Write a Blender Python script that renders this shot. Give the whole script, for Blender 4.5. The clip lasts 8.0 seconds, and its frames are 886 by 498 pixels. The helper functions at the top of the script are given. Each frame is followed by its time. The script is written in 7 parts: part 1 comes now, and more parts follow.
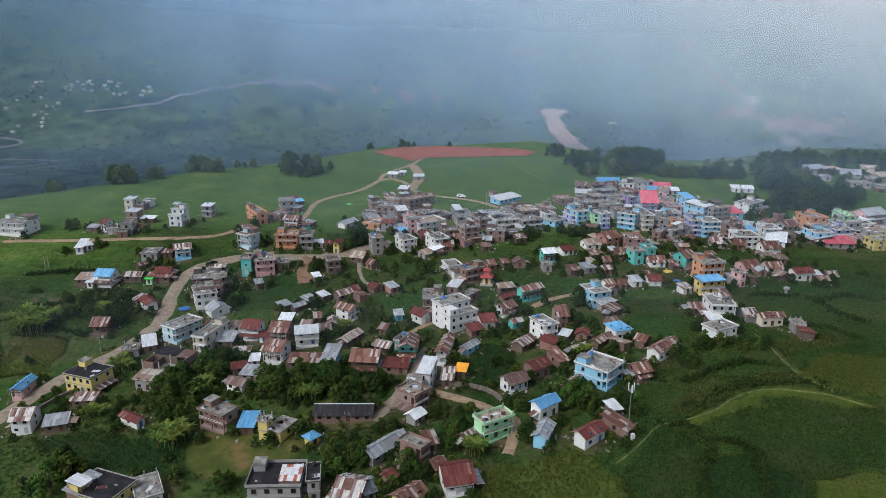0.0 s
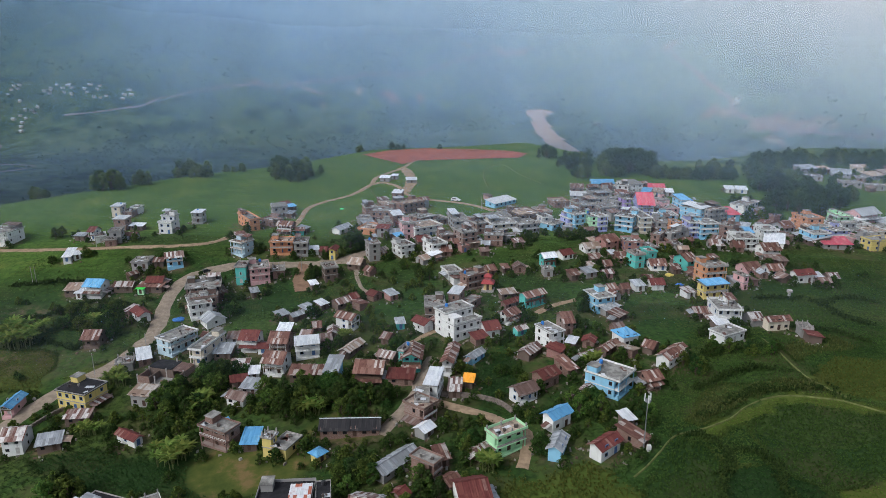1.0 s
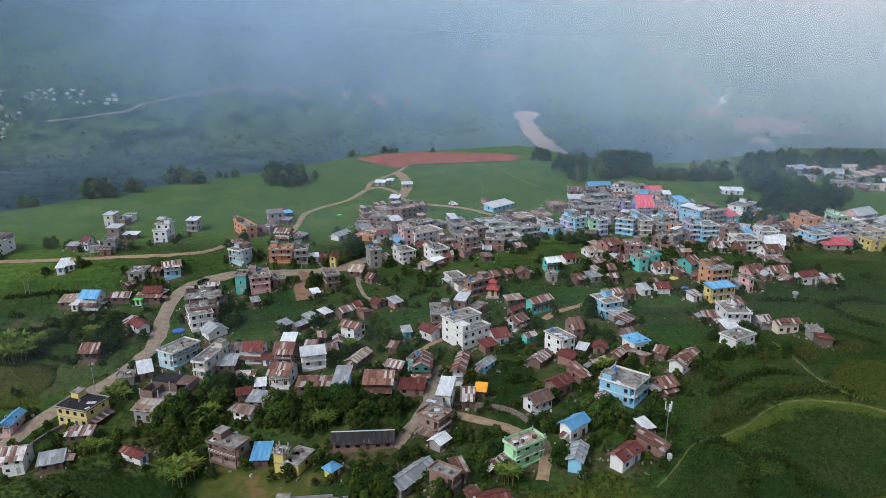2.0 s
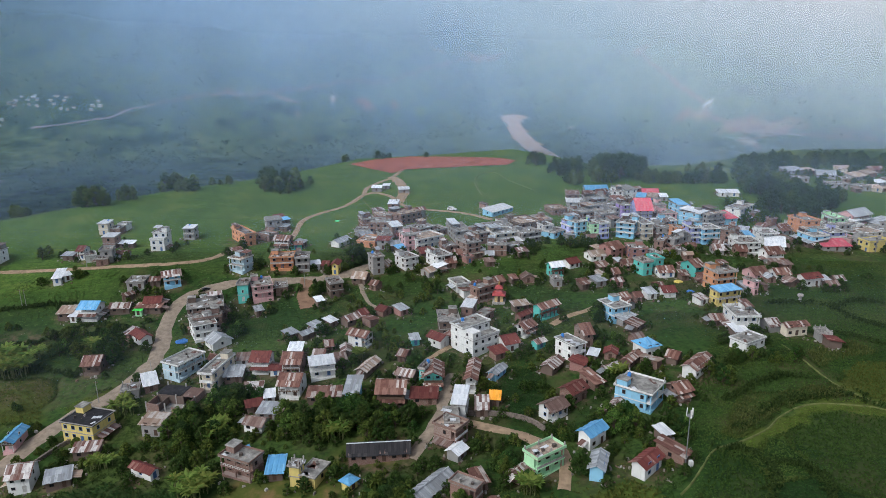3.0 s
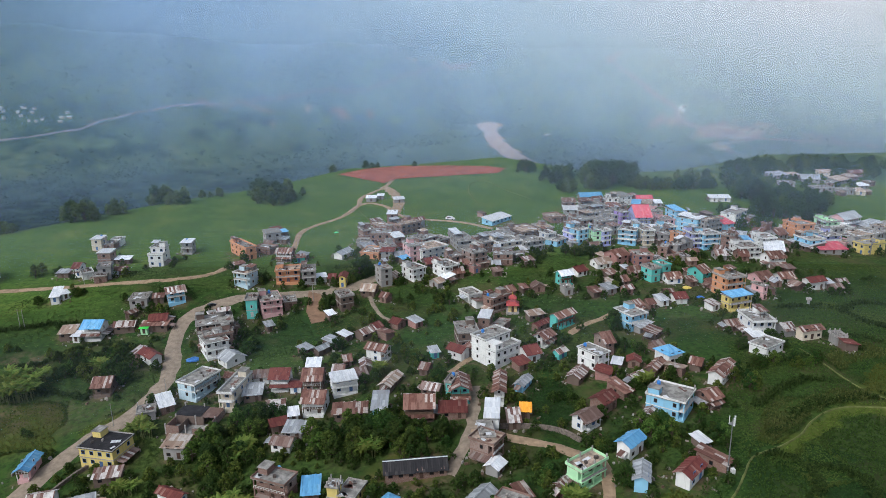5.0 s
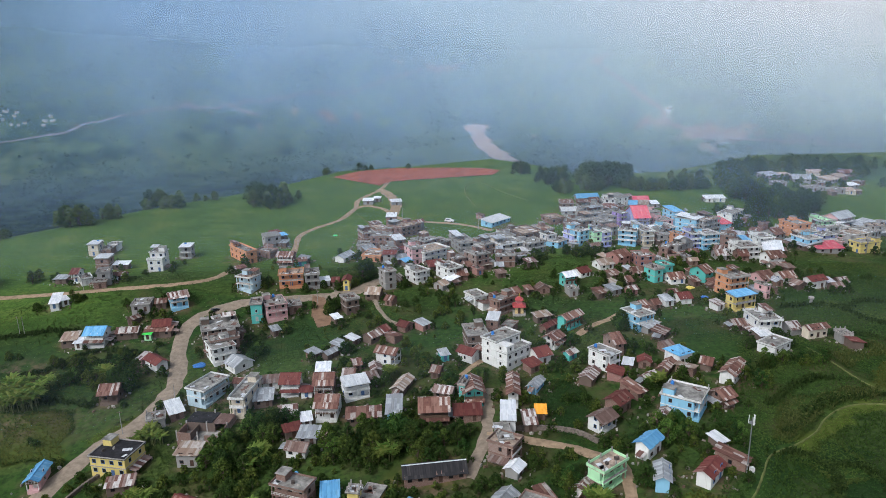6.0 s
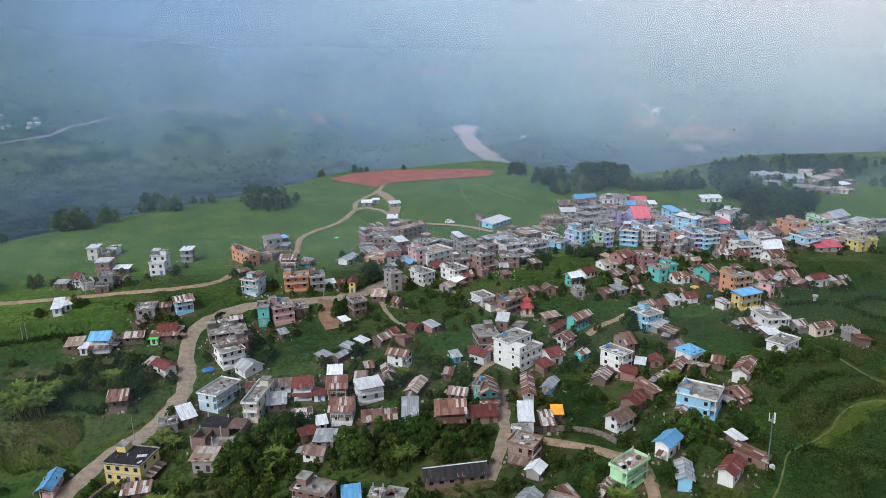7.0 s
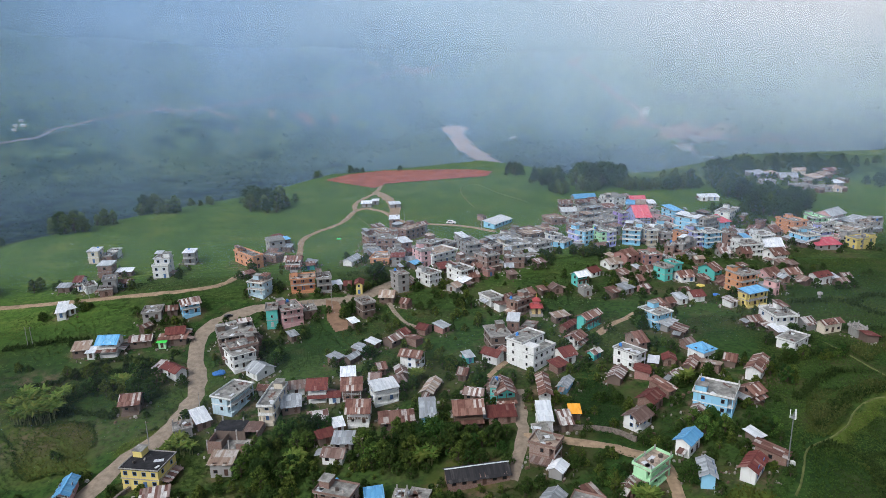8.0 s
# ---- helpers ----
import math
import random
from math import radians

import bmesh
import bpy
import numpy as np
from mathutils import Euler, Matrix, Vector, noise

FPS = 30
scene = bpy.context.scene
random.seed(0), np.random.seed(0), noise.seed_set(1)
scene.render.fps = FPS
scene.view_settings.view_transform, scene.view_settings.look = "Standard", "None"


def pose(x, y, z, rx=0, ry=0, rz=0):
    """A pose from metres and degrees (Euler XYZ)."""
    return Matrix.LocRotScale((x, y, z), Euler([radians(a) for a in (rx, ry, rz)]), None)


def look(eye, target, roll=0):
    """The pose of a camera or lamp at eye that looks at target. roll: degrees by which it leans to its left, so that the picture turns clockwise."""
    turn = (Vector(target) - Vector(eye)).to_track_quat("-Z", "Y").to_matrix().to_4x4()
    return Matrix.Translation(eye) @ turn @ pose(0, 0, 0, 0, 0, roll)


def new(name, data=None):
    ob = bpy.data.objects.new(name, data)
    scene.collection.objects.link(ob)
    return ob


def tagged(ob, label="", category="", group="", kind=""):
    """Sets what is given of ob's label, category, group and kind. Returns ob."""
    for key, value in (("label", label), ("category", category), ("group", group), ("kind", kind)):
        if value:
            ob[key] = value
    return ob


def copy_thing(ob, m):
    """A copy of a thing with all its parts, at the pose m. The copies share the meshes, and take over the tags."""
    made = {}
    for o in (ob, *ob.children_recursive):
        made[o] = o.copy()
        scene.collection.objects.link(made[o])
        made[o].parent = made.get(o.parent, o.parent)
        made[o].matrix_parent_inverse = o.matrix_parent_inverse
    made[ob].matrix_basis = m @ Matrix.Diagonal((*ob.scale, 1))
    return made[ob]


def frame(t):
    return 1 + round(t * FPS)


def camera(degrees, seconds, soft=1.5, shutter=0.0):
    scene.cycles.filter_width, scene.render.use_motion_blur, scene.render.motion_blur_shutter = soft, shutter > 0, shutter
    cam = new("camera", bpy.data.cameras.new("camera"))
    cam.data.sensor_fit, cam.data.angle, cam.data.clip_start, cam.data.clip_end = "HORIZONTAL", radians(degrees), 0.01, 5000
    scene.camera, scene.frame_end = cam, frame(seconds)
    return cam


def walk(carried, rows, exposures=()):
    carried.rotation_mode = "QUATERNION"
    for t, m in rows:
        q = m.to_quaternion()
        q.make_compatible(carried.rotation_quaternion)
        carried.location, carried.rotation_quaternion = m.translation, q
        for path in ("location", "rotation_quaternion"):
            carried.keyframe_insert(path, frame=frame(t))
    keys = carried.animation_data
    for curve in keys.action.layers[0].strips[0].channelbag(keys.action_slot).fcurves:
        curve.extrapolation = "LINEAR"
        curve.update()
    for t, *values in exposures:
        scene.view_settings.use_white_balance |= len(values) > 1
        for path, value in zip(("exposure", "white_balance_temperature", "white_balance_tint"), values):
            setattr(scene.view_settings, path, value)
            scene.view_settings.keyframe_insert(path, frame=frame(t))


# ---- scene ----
# ======================= camera and walk =======================
cam = camera(66.4, 8.0, soft=0.75)
METRES, EYE, TILT, LEAN, TURN = 64.0, 100.0, -16.5, 0.0, 0.0
ROWS = [
    (0.0, 0.0, 0.0, 0.0, -0.0, -0.0, -0.0),
    (0.5, -0.0475, 0.038, 0.0161, -0.57, 0.0, 0.23),
    (1.0, -0.0967, 0.0739, 0.0324, -1.38, 0.05, 0.62),
    (1.5, -0.1483, 0.104, 0.0458, -2.01, 0.13, 0.99),
    (3.0, -0.3147, 0.1652, 0.0779, -3.79, 0.46, 1.97),
    (3.5, -0.3734, 0.1802, 0.0865, -4.44, 0.63, 2.27),
    (4.0, -0.4337, 0.1936, 0.0941, -5.04, 0.78, 2.52),
    (4.5, -0.4942, 0.2061, 0.1012, -5.63, 0.9, 2.76),
    (6.0, -0.679, 0.2414, 0.1169, -7.57, 1.09, 3.52),
    (6.5, -0.7418, 0.2525, 0.121, -8.18, 1.09, 3.75),
    (7.0, -0.805, 0.264, 0.1266, -8.77, 1.12, 3.96),
    (7.5, -0.8684, 0.2757, 0.1316, -9.35, 1.12, 4.2),
    (8.0, -0.9319, 0.2884, 0.1363, -9.89, 1.08, 4.4),
]
walk(cam, [(t, pose(0, 0, EYE, TILT, LEAN, TURN) @ pose(METRES * x, METRES * y, METRES * z, 90 + pitch, roll, yaw)) for t, x, y, z, yaw, pitch, roll in ROWS],
     [(0.0, -0.13, 5950, 9), (3.5, -0.01, 5950, 9), (8.0, 0.07, 5950, 9)])

# ======================= world and sun =======================
SUN_EL, SUN_AZ = 46.0, -128.0  # degrees; azimuth from +y towards +x
world = bpy.data.worlds.new("world")
scene.world = world
world.use_nodes = True
wn, wl = world.node_tree.nodes, world.node_tree.links
sky = wn.new("ShaderNodeTexSky")
sky.sky_type = "NISHITA"
sky.sun_disc = False
sky.sun_elevation, sky.sun_rotation = radians(SUN_EL), radians(SUN_AZ)
sky.air_density, sky.dust_density, sky.ozone_density = 1.0, 4.0, 1.0
grey = wn.new("ShaderNodeHueSaturation")  # overcast: the blue is mostly hidden
grey.inputs["Saturation"].default_value = 0.45
wl.new(sky.outputs[0], grey.inputs["Color"])
wl.new(grey.outputs[0], wn["Background"].inputs["Color"])
wn["Background"].inputs["Strength"].default_value = 0.15
sun = new("sun", bpy.data.lights.new("sun", "SUN"))
sun.data.energy, sun.data.angle, sun.data.color = 1.5, radians(14), (1.0, 0.95, 0.88)
sun.matrix_world = look((0, 0, 300), (-math.sin(radians(SUN_AZ)) * math.cos(radians(SUN_EL)),
                                     -math.cos(radians(SUN_AZ)) * math.cos(radians(SUN_EL)),
                                     300 - math.sin(radians(SUN_EL))))

# ======================= materials =======================
MATS = {}


def material(name, rough=0.85, metal=0.0):
    m = bpy.data.materials.new(name)
    m.use_nodes = True
    n, l = m.node_tree.nodes, m.node_tree.links
    b = n["Principled BSDF"]
    b.inputs["Roughness"].default_value, b.inputs["Metallic"].default_value = rough, metal
    b.inputs["Specular IOR Level"].default_value = 0.25
    return m, n, l, b


def tex(n, l, scale, detail=4.0, coord="Object", rough=0.6, stretch=(1, 1, 1)):
    """A noise texture in metres."""
    tc = n.new("ShaderNodeTexCoord")
    mp = n.new("ShaderNodeMapping")
    mp.inputs["Scale"].default_value = stretch
    t = n.new("ShaderNodeTexNoise")
    t.inputs["Scale"].default_value, t.inputs["Detail"].default_value, t.inputs["Roughness"].default_value = scale, detail, rough
    l.new(tc.outputs[coord], mp.inputs["Vector"])
    l.new(mp.outputs[0], t.inputs["Vector"])
    return t.outputs["Fac"]


def ramp(n, l, fac, stops):
    r = n.new("ShaderNodeValToRGB")
    while len(r.color_ramp.elements) < len(stops):
        r.color_ramp.elements.new(0.5)
    for e, (p, c) in zip(r.color_ramp.elements, stops):
        e.position, e.color = p, (*c, 1)
    l.new(fac, r.inputs[0])
    return r.outputs[0]


def mix(n, l, fac, a, b, how="MIX"):
    k = n.new("ShaderNodeMix")
    k.data_type, k.blend_type = "RGBA", how
    for sock, v in ((k.inputs[0], fac), (k.inputs[6], a), (k.inputs[7], b)):
        if isinstance(v, (int, float)):
            sock.default_value = v
        elif isinstance(v, tuple):
            sock.default_value = (*v, 1)
        else:
            l.new(v, sock)
    return k.outputs[2]


def span(n, l, v, a, b, c=0.0, d=1.0):
    k = n.new("ShaderNodeMapRange")
    for i, q in enumerate((a, b, c, d)):
        k.inputs[1 + i].default_value = q
    l.new(v, k.inputs[0])
    return k.outputs[0]


def add(n, l, *terms):
    """The clamped sum of numbers and sockets."""
    total = None
    for v in terms:
        k = n.new("ShaderNodeMath")
        k.operation = "ADD"
        k.inputs[0].default_value = 0.0
        if total is not None:
            l.new(total, k.inputs[0])
        if isinstance(v, (int, float)):
            k.inputs[1].default_value = v
        else:
            l.new(v, k.inputs[1])
        total = k.outputs[0]
    return span(n, l, total, 0.0, 1.0)


def times(n, l, a, b):
    k = n.new("ShaderNodeMath")
    k.operation = "MULTIPLY"
    l.new(a, k.inputs[0])
    l.new(b, k.inputs[1])
    return k.outputs[0]


def bump(n, l, b, fac, dist, strength=0.6):
    k = n.new("ShaderNodeBump")
    k.inputs["Distance"].default_value, k.inputs["Strength"].default_value = dist, strength
    l.new(fac, k.inputs["Height"])
    l.new(k.outputs[0], b.inputs["Normal"])


def scaled(c, f):
    return tuple(min(1, v * f) for v in c)


WALLS = {
    "white": (0.72, 0.72, 0.70), "cream": (0.62, 0.55, 0.44), "yellow": (0.62, 0.50, 0.17), "orange": (0.58, 0.28, 0.15),
    "brick": (0.21, 0.125, 0.10), "pinkbrick": (0.33, 0.17, 0.15), "brown": (0.15, 0.11, 0.09), "grey": (0.30, 0.29, 0.28),
    "pink": (0.62, 0.38, 0.38), "lilac": (0.42, 0.44, 0.74), "purple": (0.36, 0.26, 0.55), "lblue": (0.28, 0.55, 0.74),
    "teal": (0.12, 0.47, 0.42), "lgreen": (0.42, 0.70, 0.42), "paleblue": (0.50, 0.64, 0.72),
}
WALL_WORDS = {
    "white": "whitewashed", "cream": "cream-painted", "yellow": "yellow-painted", "orange": "orange-painted", "brick": "bare brick",
    "pinkbrick": "reddish brick", "brown": "mud-brown", "grey": "grey cement", "pink": "pale pink", "lilac": "lilac-blue",
    "purple": "purple-painted", "lblue": "light blue", "teal": "turquoise", "lgreen": "pale green", "paleblue": "pale blue-white",
}


def wall_material(key):
    if ("wall", key) in MATS:
        return MATS["wall", key]
    c = WALLS[key]
    m, n, l, b = material("wall_" + key, 0.9)
    info = n.new("ShaderNodeObjectInfo")
    big = tex(n, l, 0.35, 5)
    streak = tex(n, l, 1.6, 4, stretch=(1, 1, 0.12))
    col = mix(n, l, span(n, l, big, 0.4, 0.75, 0.0, 0.55), c, scaled(c, 0.72))
    col = mix(n, l, span(n, l, streak, 0.55, 0.8, 0.0, 0.5), col, (0.20, 0.17, 0.14))
    if key in ("brick", "pinkbrick"):
        tc = n.new("ShaderNodeTexCoord")
        mp = n.new("ShaderNodeMapping")
        mp.inputs["Rotation"].default_value = (radians(90), 0, 0)
        br = n.new("ShaderNodeTexBrick")
        br.inputs["Scale"].default_value = 4.0
        br.inputs["Color1"].default_value, br.inputs["Color2"].default_value = (*scaled(c, 1.15), 1), (*scaled(c, 0.8), 1)
        br.inputs["Mortar"].default_value = (0.36, 0.33, 0.30, 1)
        l.new(tc.outputs["Object"], mp.inputs["Vector"])
        l.new(mp.outputs[0], br.inputs["Vector"])
        col = mix(n, l, 0.5, col, br.outputs["Color"])
    v = n.new("ShaderNodeHueSaturation")
    l.new(col, v.inputs["Color"])
    l.new(span(n, l, info.outputs["Random"], 0, 1, 0.86, 1.08), v.inputs["Value"])
    l.new(v.outputs[0], b.inputs["Base Color"])
    bump(n, l, b, tex(n, l, 6, 3), 0.03, 0.4)
    MATS["wall", key] = m
    return m


# sheet colours: three tones that the single sheets take at random
ROOFS = {
    "rust": ((0.115, 0.05, 0.038), (0.19, 0.105, 0.08), (0.40, 0.36, 0.33), 0.8), "rustwhite": ((0.125, 0.058, 0.046), (0.22, 0.16, 0.14), (0.52, 0.50, 0.48), 0.58),
    "red": ((0.115, 0.030, 0.026), (0.145, 0.045, 0.036), (0.22, 0.12, 0.10), 0.93), "grey": ((0.33, 0.35, 0.37), (0.27, 0.28, 0.29), (0.46, 0.48, 0.50), 0.7),
    "white": ((0.70, 0.72, 0.74), (0.62, 0.64, 0.67), (0.76, 0.77, 0.78), 0.6), "blue": ((0.13, 0.36, 0.62), (0.16, 0.41, 0.66), (0.22, 0.46, 0.68), 0.8),
    "pinkred": ((0.55, 0.09, 0.13), (0.50, 0.12, 0.15), (0.58, 0.18, 0.2), 0.8), "tan": ((0.36, 0.28, 0.22), (0.29, 0.20, 0.15), (0.50, 0.46, 0.42), 0.7),
    "dark": ((0.024, 0.023, 0.026), (0.034, 0.032, 0.034), (0.06, 0.055, 0.055), 0.85), "brownroof": ((0.14, 0.085, 0.07), (0.19, 0.13, 0.11), (0.26, 0.22, 0.2), 0.8),
    "tarpgreen": ((0.07, 0.62, 0.08), (0.07, 0.60, 0.08), (0.1, 0.64, 0.1), 0.8), "tarporange": ((0.78, 0.33, 0.03), (0.75, 0.3, 0.03), (0.8, 0.36, 0.05), 0.8),
    "rustpatch": ((0.60, 0.62, 0.64), (0.33, 0.10, 0.06), (0.55, 0.57, 0.6), 0.75),
    "conc": ((0.25, 0.24, 0.22), (0.25, 0.24, 0.22), (0.25, 0.24, 0.22), 0.8), "teal": ((0.1, 0.45, 0.36), (0.1, 0.45, 0.36), (0.1, 0.45, 0.36), 0.8),
    "lgreen": ((0.42, 0.7, 0.42), (0.42, 0.7, 0.42), (0.42, 0.7, 0.42), 0.8), "blueflat": ((0.1, 0.3, 0.6), (0.1, 0.3, 0.6), (0.1, 0.3, 0.6), 0.8),
}
ROOF_WORDS = {
    "rust": "rusty corrugated iron", "rustwhite": "rust-striped zinc sheet", "red": "red-brown tin", "grey": "grey tin", "white": "pale zinc sheet",
    "blue": "bright blue tin", "pinkred": "pinkish red tin", "tan": "weathered tan sheet", "dark": "dark slate-coloured", "brownroof": "dull brown sheet",
    "rustpatch": "pale zinc and rust-red", "tarpgreen": "bright green tarpaulin", "tarporange": "orange tarpaulin", "conc": "stained concrete", "teal": "green-washed concrete", "lgreen": "pale green concrete",
}


def roof_material(key):
    """Corrugated sheets: each sheet (mesh island) takes a tone of its own, with rust blooms over them."""
    if ("roof", key) in MATS:
        return MATS["roof", key]
    a, c, z, part_old = ROOFS[key]
    shiny = key in ("white", "grey", "blue")
    m, n, l, b = material("roof_" + key, 0.45 if shiny else 0.75, 0.15 if shiny else 0.0)
    tc, sep, cut, up = n.new("ShaderNodeTexCoord"), n.new("ShaderNodeSeparateXYZ"), n.new("ShaderNodeMath"), n.new("ShaderNodeMath")
    info = n.new("ShaderNodeObjectInfo")
    l.new(tc.outputs["Object"], sep.inputs[0])
    cut.operation, cut.inputs[1].default_value = "SNAP", 0.75
    l.new(sep.outputs[0], cut.inputs[0])
    up.operation, up.inputs[1].default_value = "SNAP", 2.6
    l.new(sep.outputs[1], up.inputs[0])
    vec = n.new("ShaderNodeCombineXYZ")
    l.new(cut.outputs[0], vec.inputs[0])
    l.new(up.outputs[0], vec.inputs[1])
    l.new(info.outputs["Random"], vec.inputs[2])
    white = n.new("ShaderNodeTexWhiteNoise")
    l.new(vec.outputs[0], white.inputs["Vector"])
    k = n.new("ShaderNodeValToRGB")
    k.color_ramp.interpolation = "CONSTANT"
    k.color_ramp.elements[0].color, k.color_ramp.elements[1].color = (*a, 1), (*z, 1)
    k.color_ramp.elements[1].position = part_old
    e = k.color_ramp.elements.new(part_old * 0.55)
    e.color = (*c, 1)
    l.new(white.outputs["Value"], k.inputs[0])
    col = mix(n, l, span(n, l, tex(n, l, 0.9, 6), 0.45, 0.72, 0.0, 0.6), k.outputs[0], c)
    col = mix(n, l, span(n, l, tex(n, l, 1.1, 5, stretch=(1.6, 0.25, 1)), 0.5, 0.7, 0.0, 0.55), col, scaled(a, 0.5))
    col = mix(n, l, span(n, l, tex(n, l, 0.22, 4), 0.55, 0.75, 0.0, 0.4), col, scaled(a, 0.55))
    v = n.new("ShaderNodeHueSaturation")
    l.new(col, v.inputs["Color"])
    l.new(span(n, l, info.outputs["Random"], 0, 1, 0.75, 1.2), v.inputs["Value"])
    l.new(v.outputs[0], b.inputs["Base Color"])
    bump(n, l, b, tex(n, l, 5, 2), 0.02, 0.4)
    MATS["roof", key] = m
    return m


def deck_material(key):
    """Flat cement roof with rain stains and pale worn patches."""
    if ("deck", key) in MATS:
        return MATS["deck", key]
    c = ROOFS[key][0] if key in ("conc", "tan", "dark", "teal", "lgreen") else (0.25, 0.24, 0.22)
    m, n, l, b = material("deck_" + key, 0.9)
    col = ramp(n, l, tex(n, l, 0.45, 6, "Object"), [(0.30, scaled(c, 0.35)), (0.48, scaled(c, 0.8)), (0.58, scaled(c, 1.15)), (0.75, scaled(c, 1.9))])
    col = mix(n, l, span(n, l, tex(n, l, 3.0, 4), 0.5, 0.8, 0.0, 0.4), col, scaled(c, 0.5))
    l.new(col, b.inputs["Base Color"])
    bump(n, l, b, tex(n, l, 5, 3), 0.03, 0.5)
    MATS["deck", key] = m
    return m


def plain(key, c, rough=0.8, metal=0.0, var=0.3, scale=1.5):
    """A surface of one colour with mottling."""
    if key in MATS:
        return MATS[key]
    m, n, l, b = material(key, rough, metal)
    col = mix(n, l, span(n, l, tex(n, l, scale, 5), 0.35, 0.7, 0.0, 1.0), scaled(c, 1 + var * 0.5), scaled(c, 1 - var))
    l.new(col, b.inputs["Base Color"])
    bump(n, l, b, tex(n, l, scale * 4, 3), 0.02, 0.4)
    MATS[key] = m
    return m


def glass():
    if "glass" in MATS:
        return MATS["glass"]
    m, n, l, b = material("window_glass", 0.12)
    b.inputs["Base Color"].default_value = (0.018, 0.02, 0.024, 1)
    b.inputs["Specular IOR Level"].default_value = 0.5
    MATS["glass"] = m
    return m


def leaf_material(key, dark, light, patches=False):
    if key in MATS:
        return MATS[key]
    m, n, l, b = material(key, 0.7)
    geo, info = n.new("ShaderNodeNewGeometry"), n.new("ShaderNodeObjectInfo")
    col = ramp(n, l, geo.outputs["Random Per Island"], [(0.0, dark), (0.6, scaled(light, 0.75)), (1.0, light)])
    if patches:  # plots sown and ripening at different times
        w = tex(n, l, 0.035, 5)
        col = mix(n, l, span(n, l, w, 0.5, 0.72, 0.0, 0.8), col, (0.11, 0.135, 0.03))
        col = mix(n, l, span(n, l, w, 0.48, 0.3, 0.0, 0.75), col, (0.018, 0.042, 0.012))
    v = n.new("ShaderNodeHueSaturation")
    l.new(col, v.inputs["Color"])
    l.new(span(n, l, info.outputs["Random"], 0, 1, 0.47, 0.52), v.inputs["Hue"])
    l.new(span(n, l, info.outputs["Random"], 0, 1, 0.82, 1.2), v.inputs["Value"])
    l.new(v.outputs[0], b.inputs["Base Color"])
    b.inputs["Specular IOR Level"].default_value = 0.1
    thin, both = n.new("ShaderNodeBsdfTranslucent"), n.new("ShaderNodeMixShader")
    l.new(v.outputs[0], thin.inputs["Color"])
    both.inputs[0].default_value = 0.4
    l.new(b.outputs[0], both.inputs[1])
    l.new(thin.outputs[0], both.inputs[2])
    l.new(both.outputs[0], n["Material Output"].inputs[0])
    MATS[key] = m
    return m


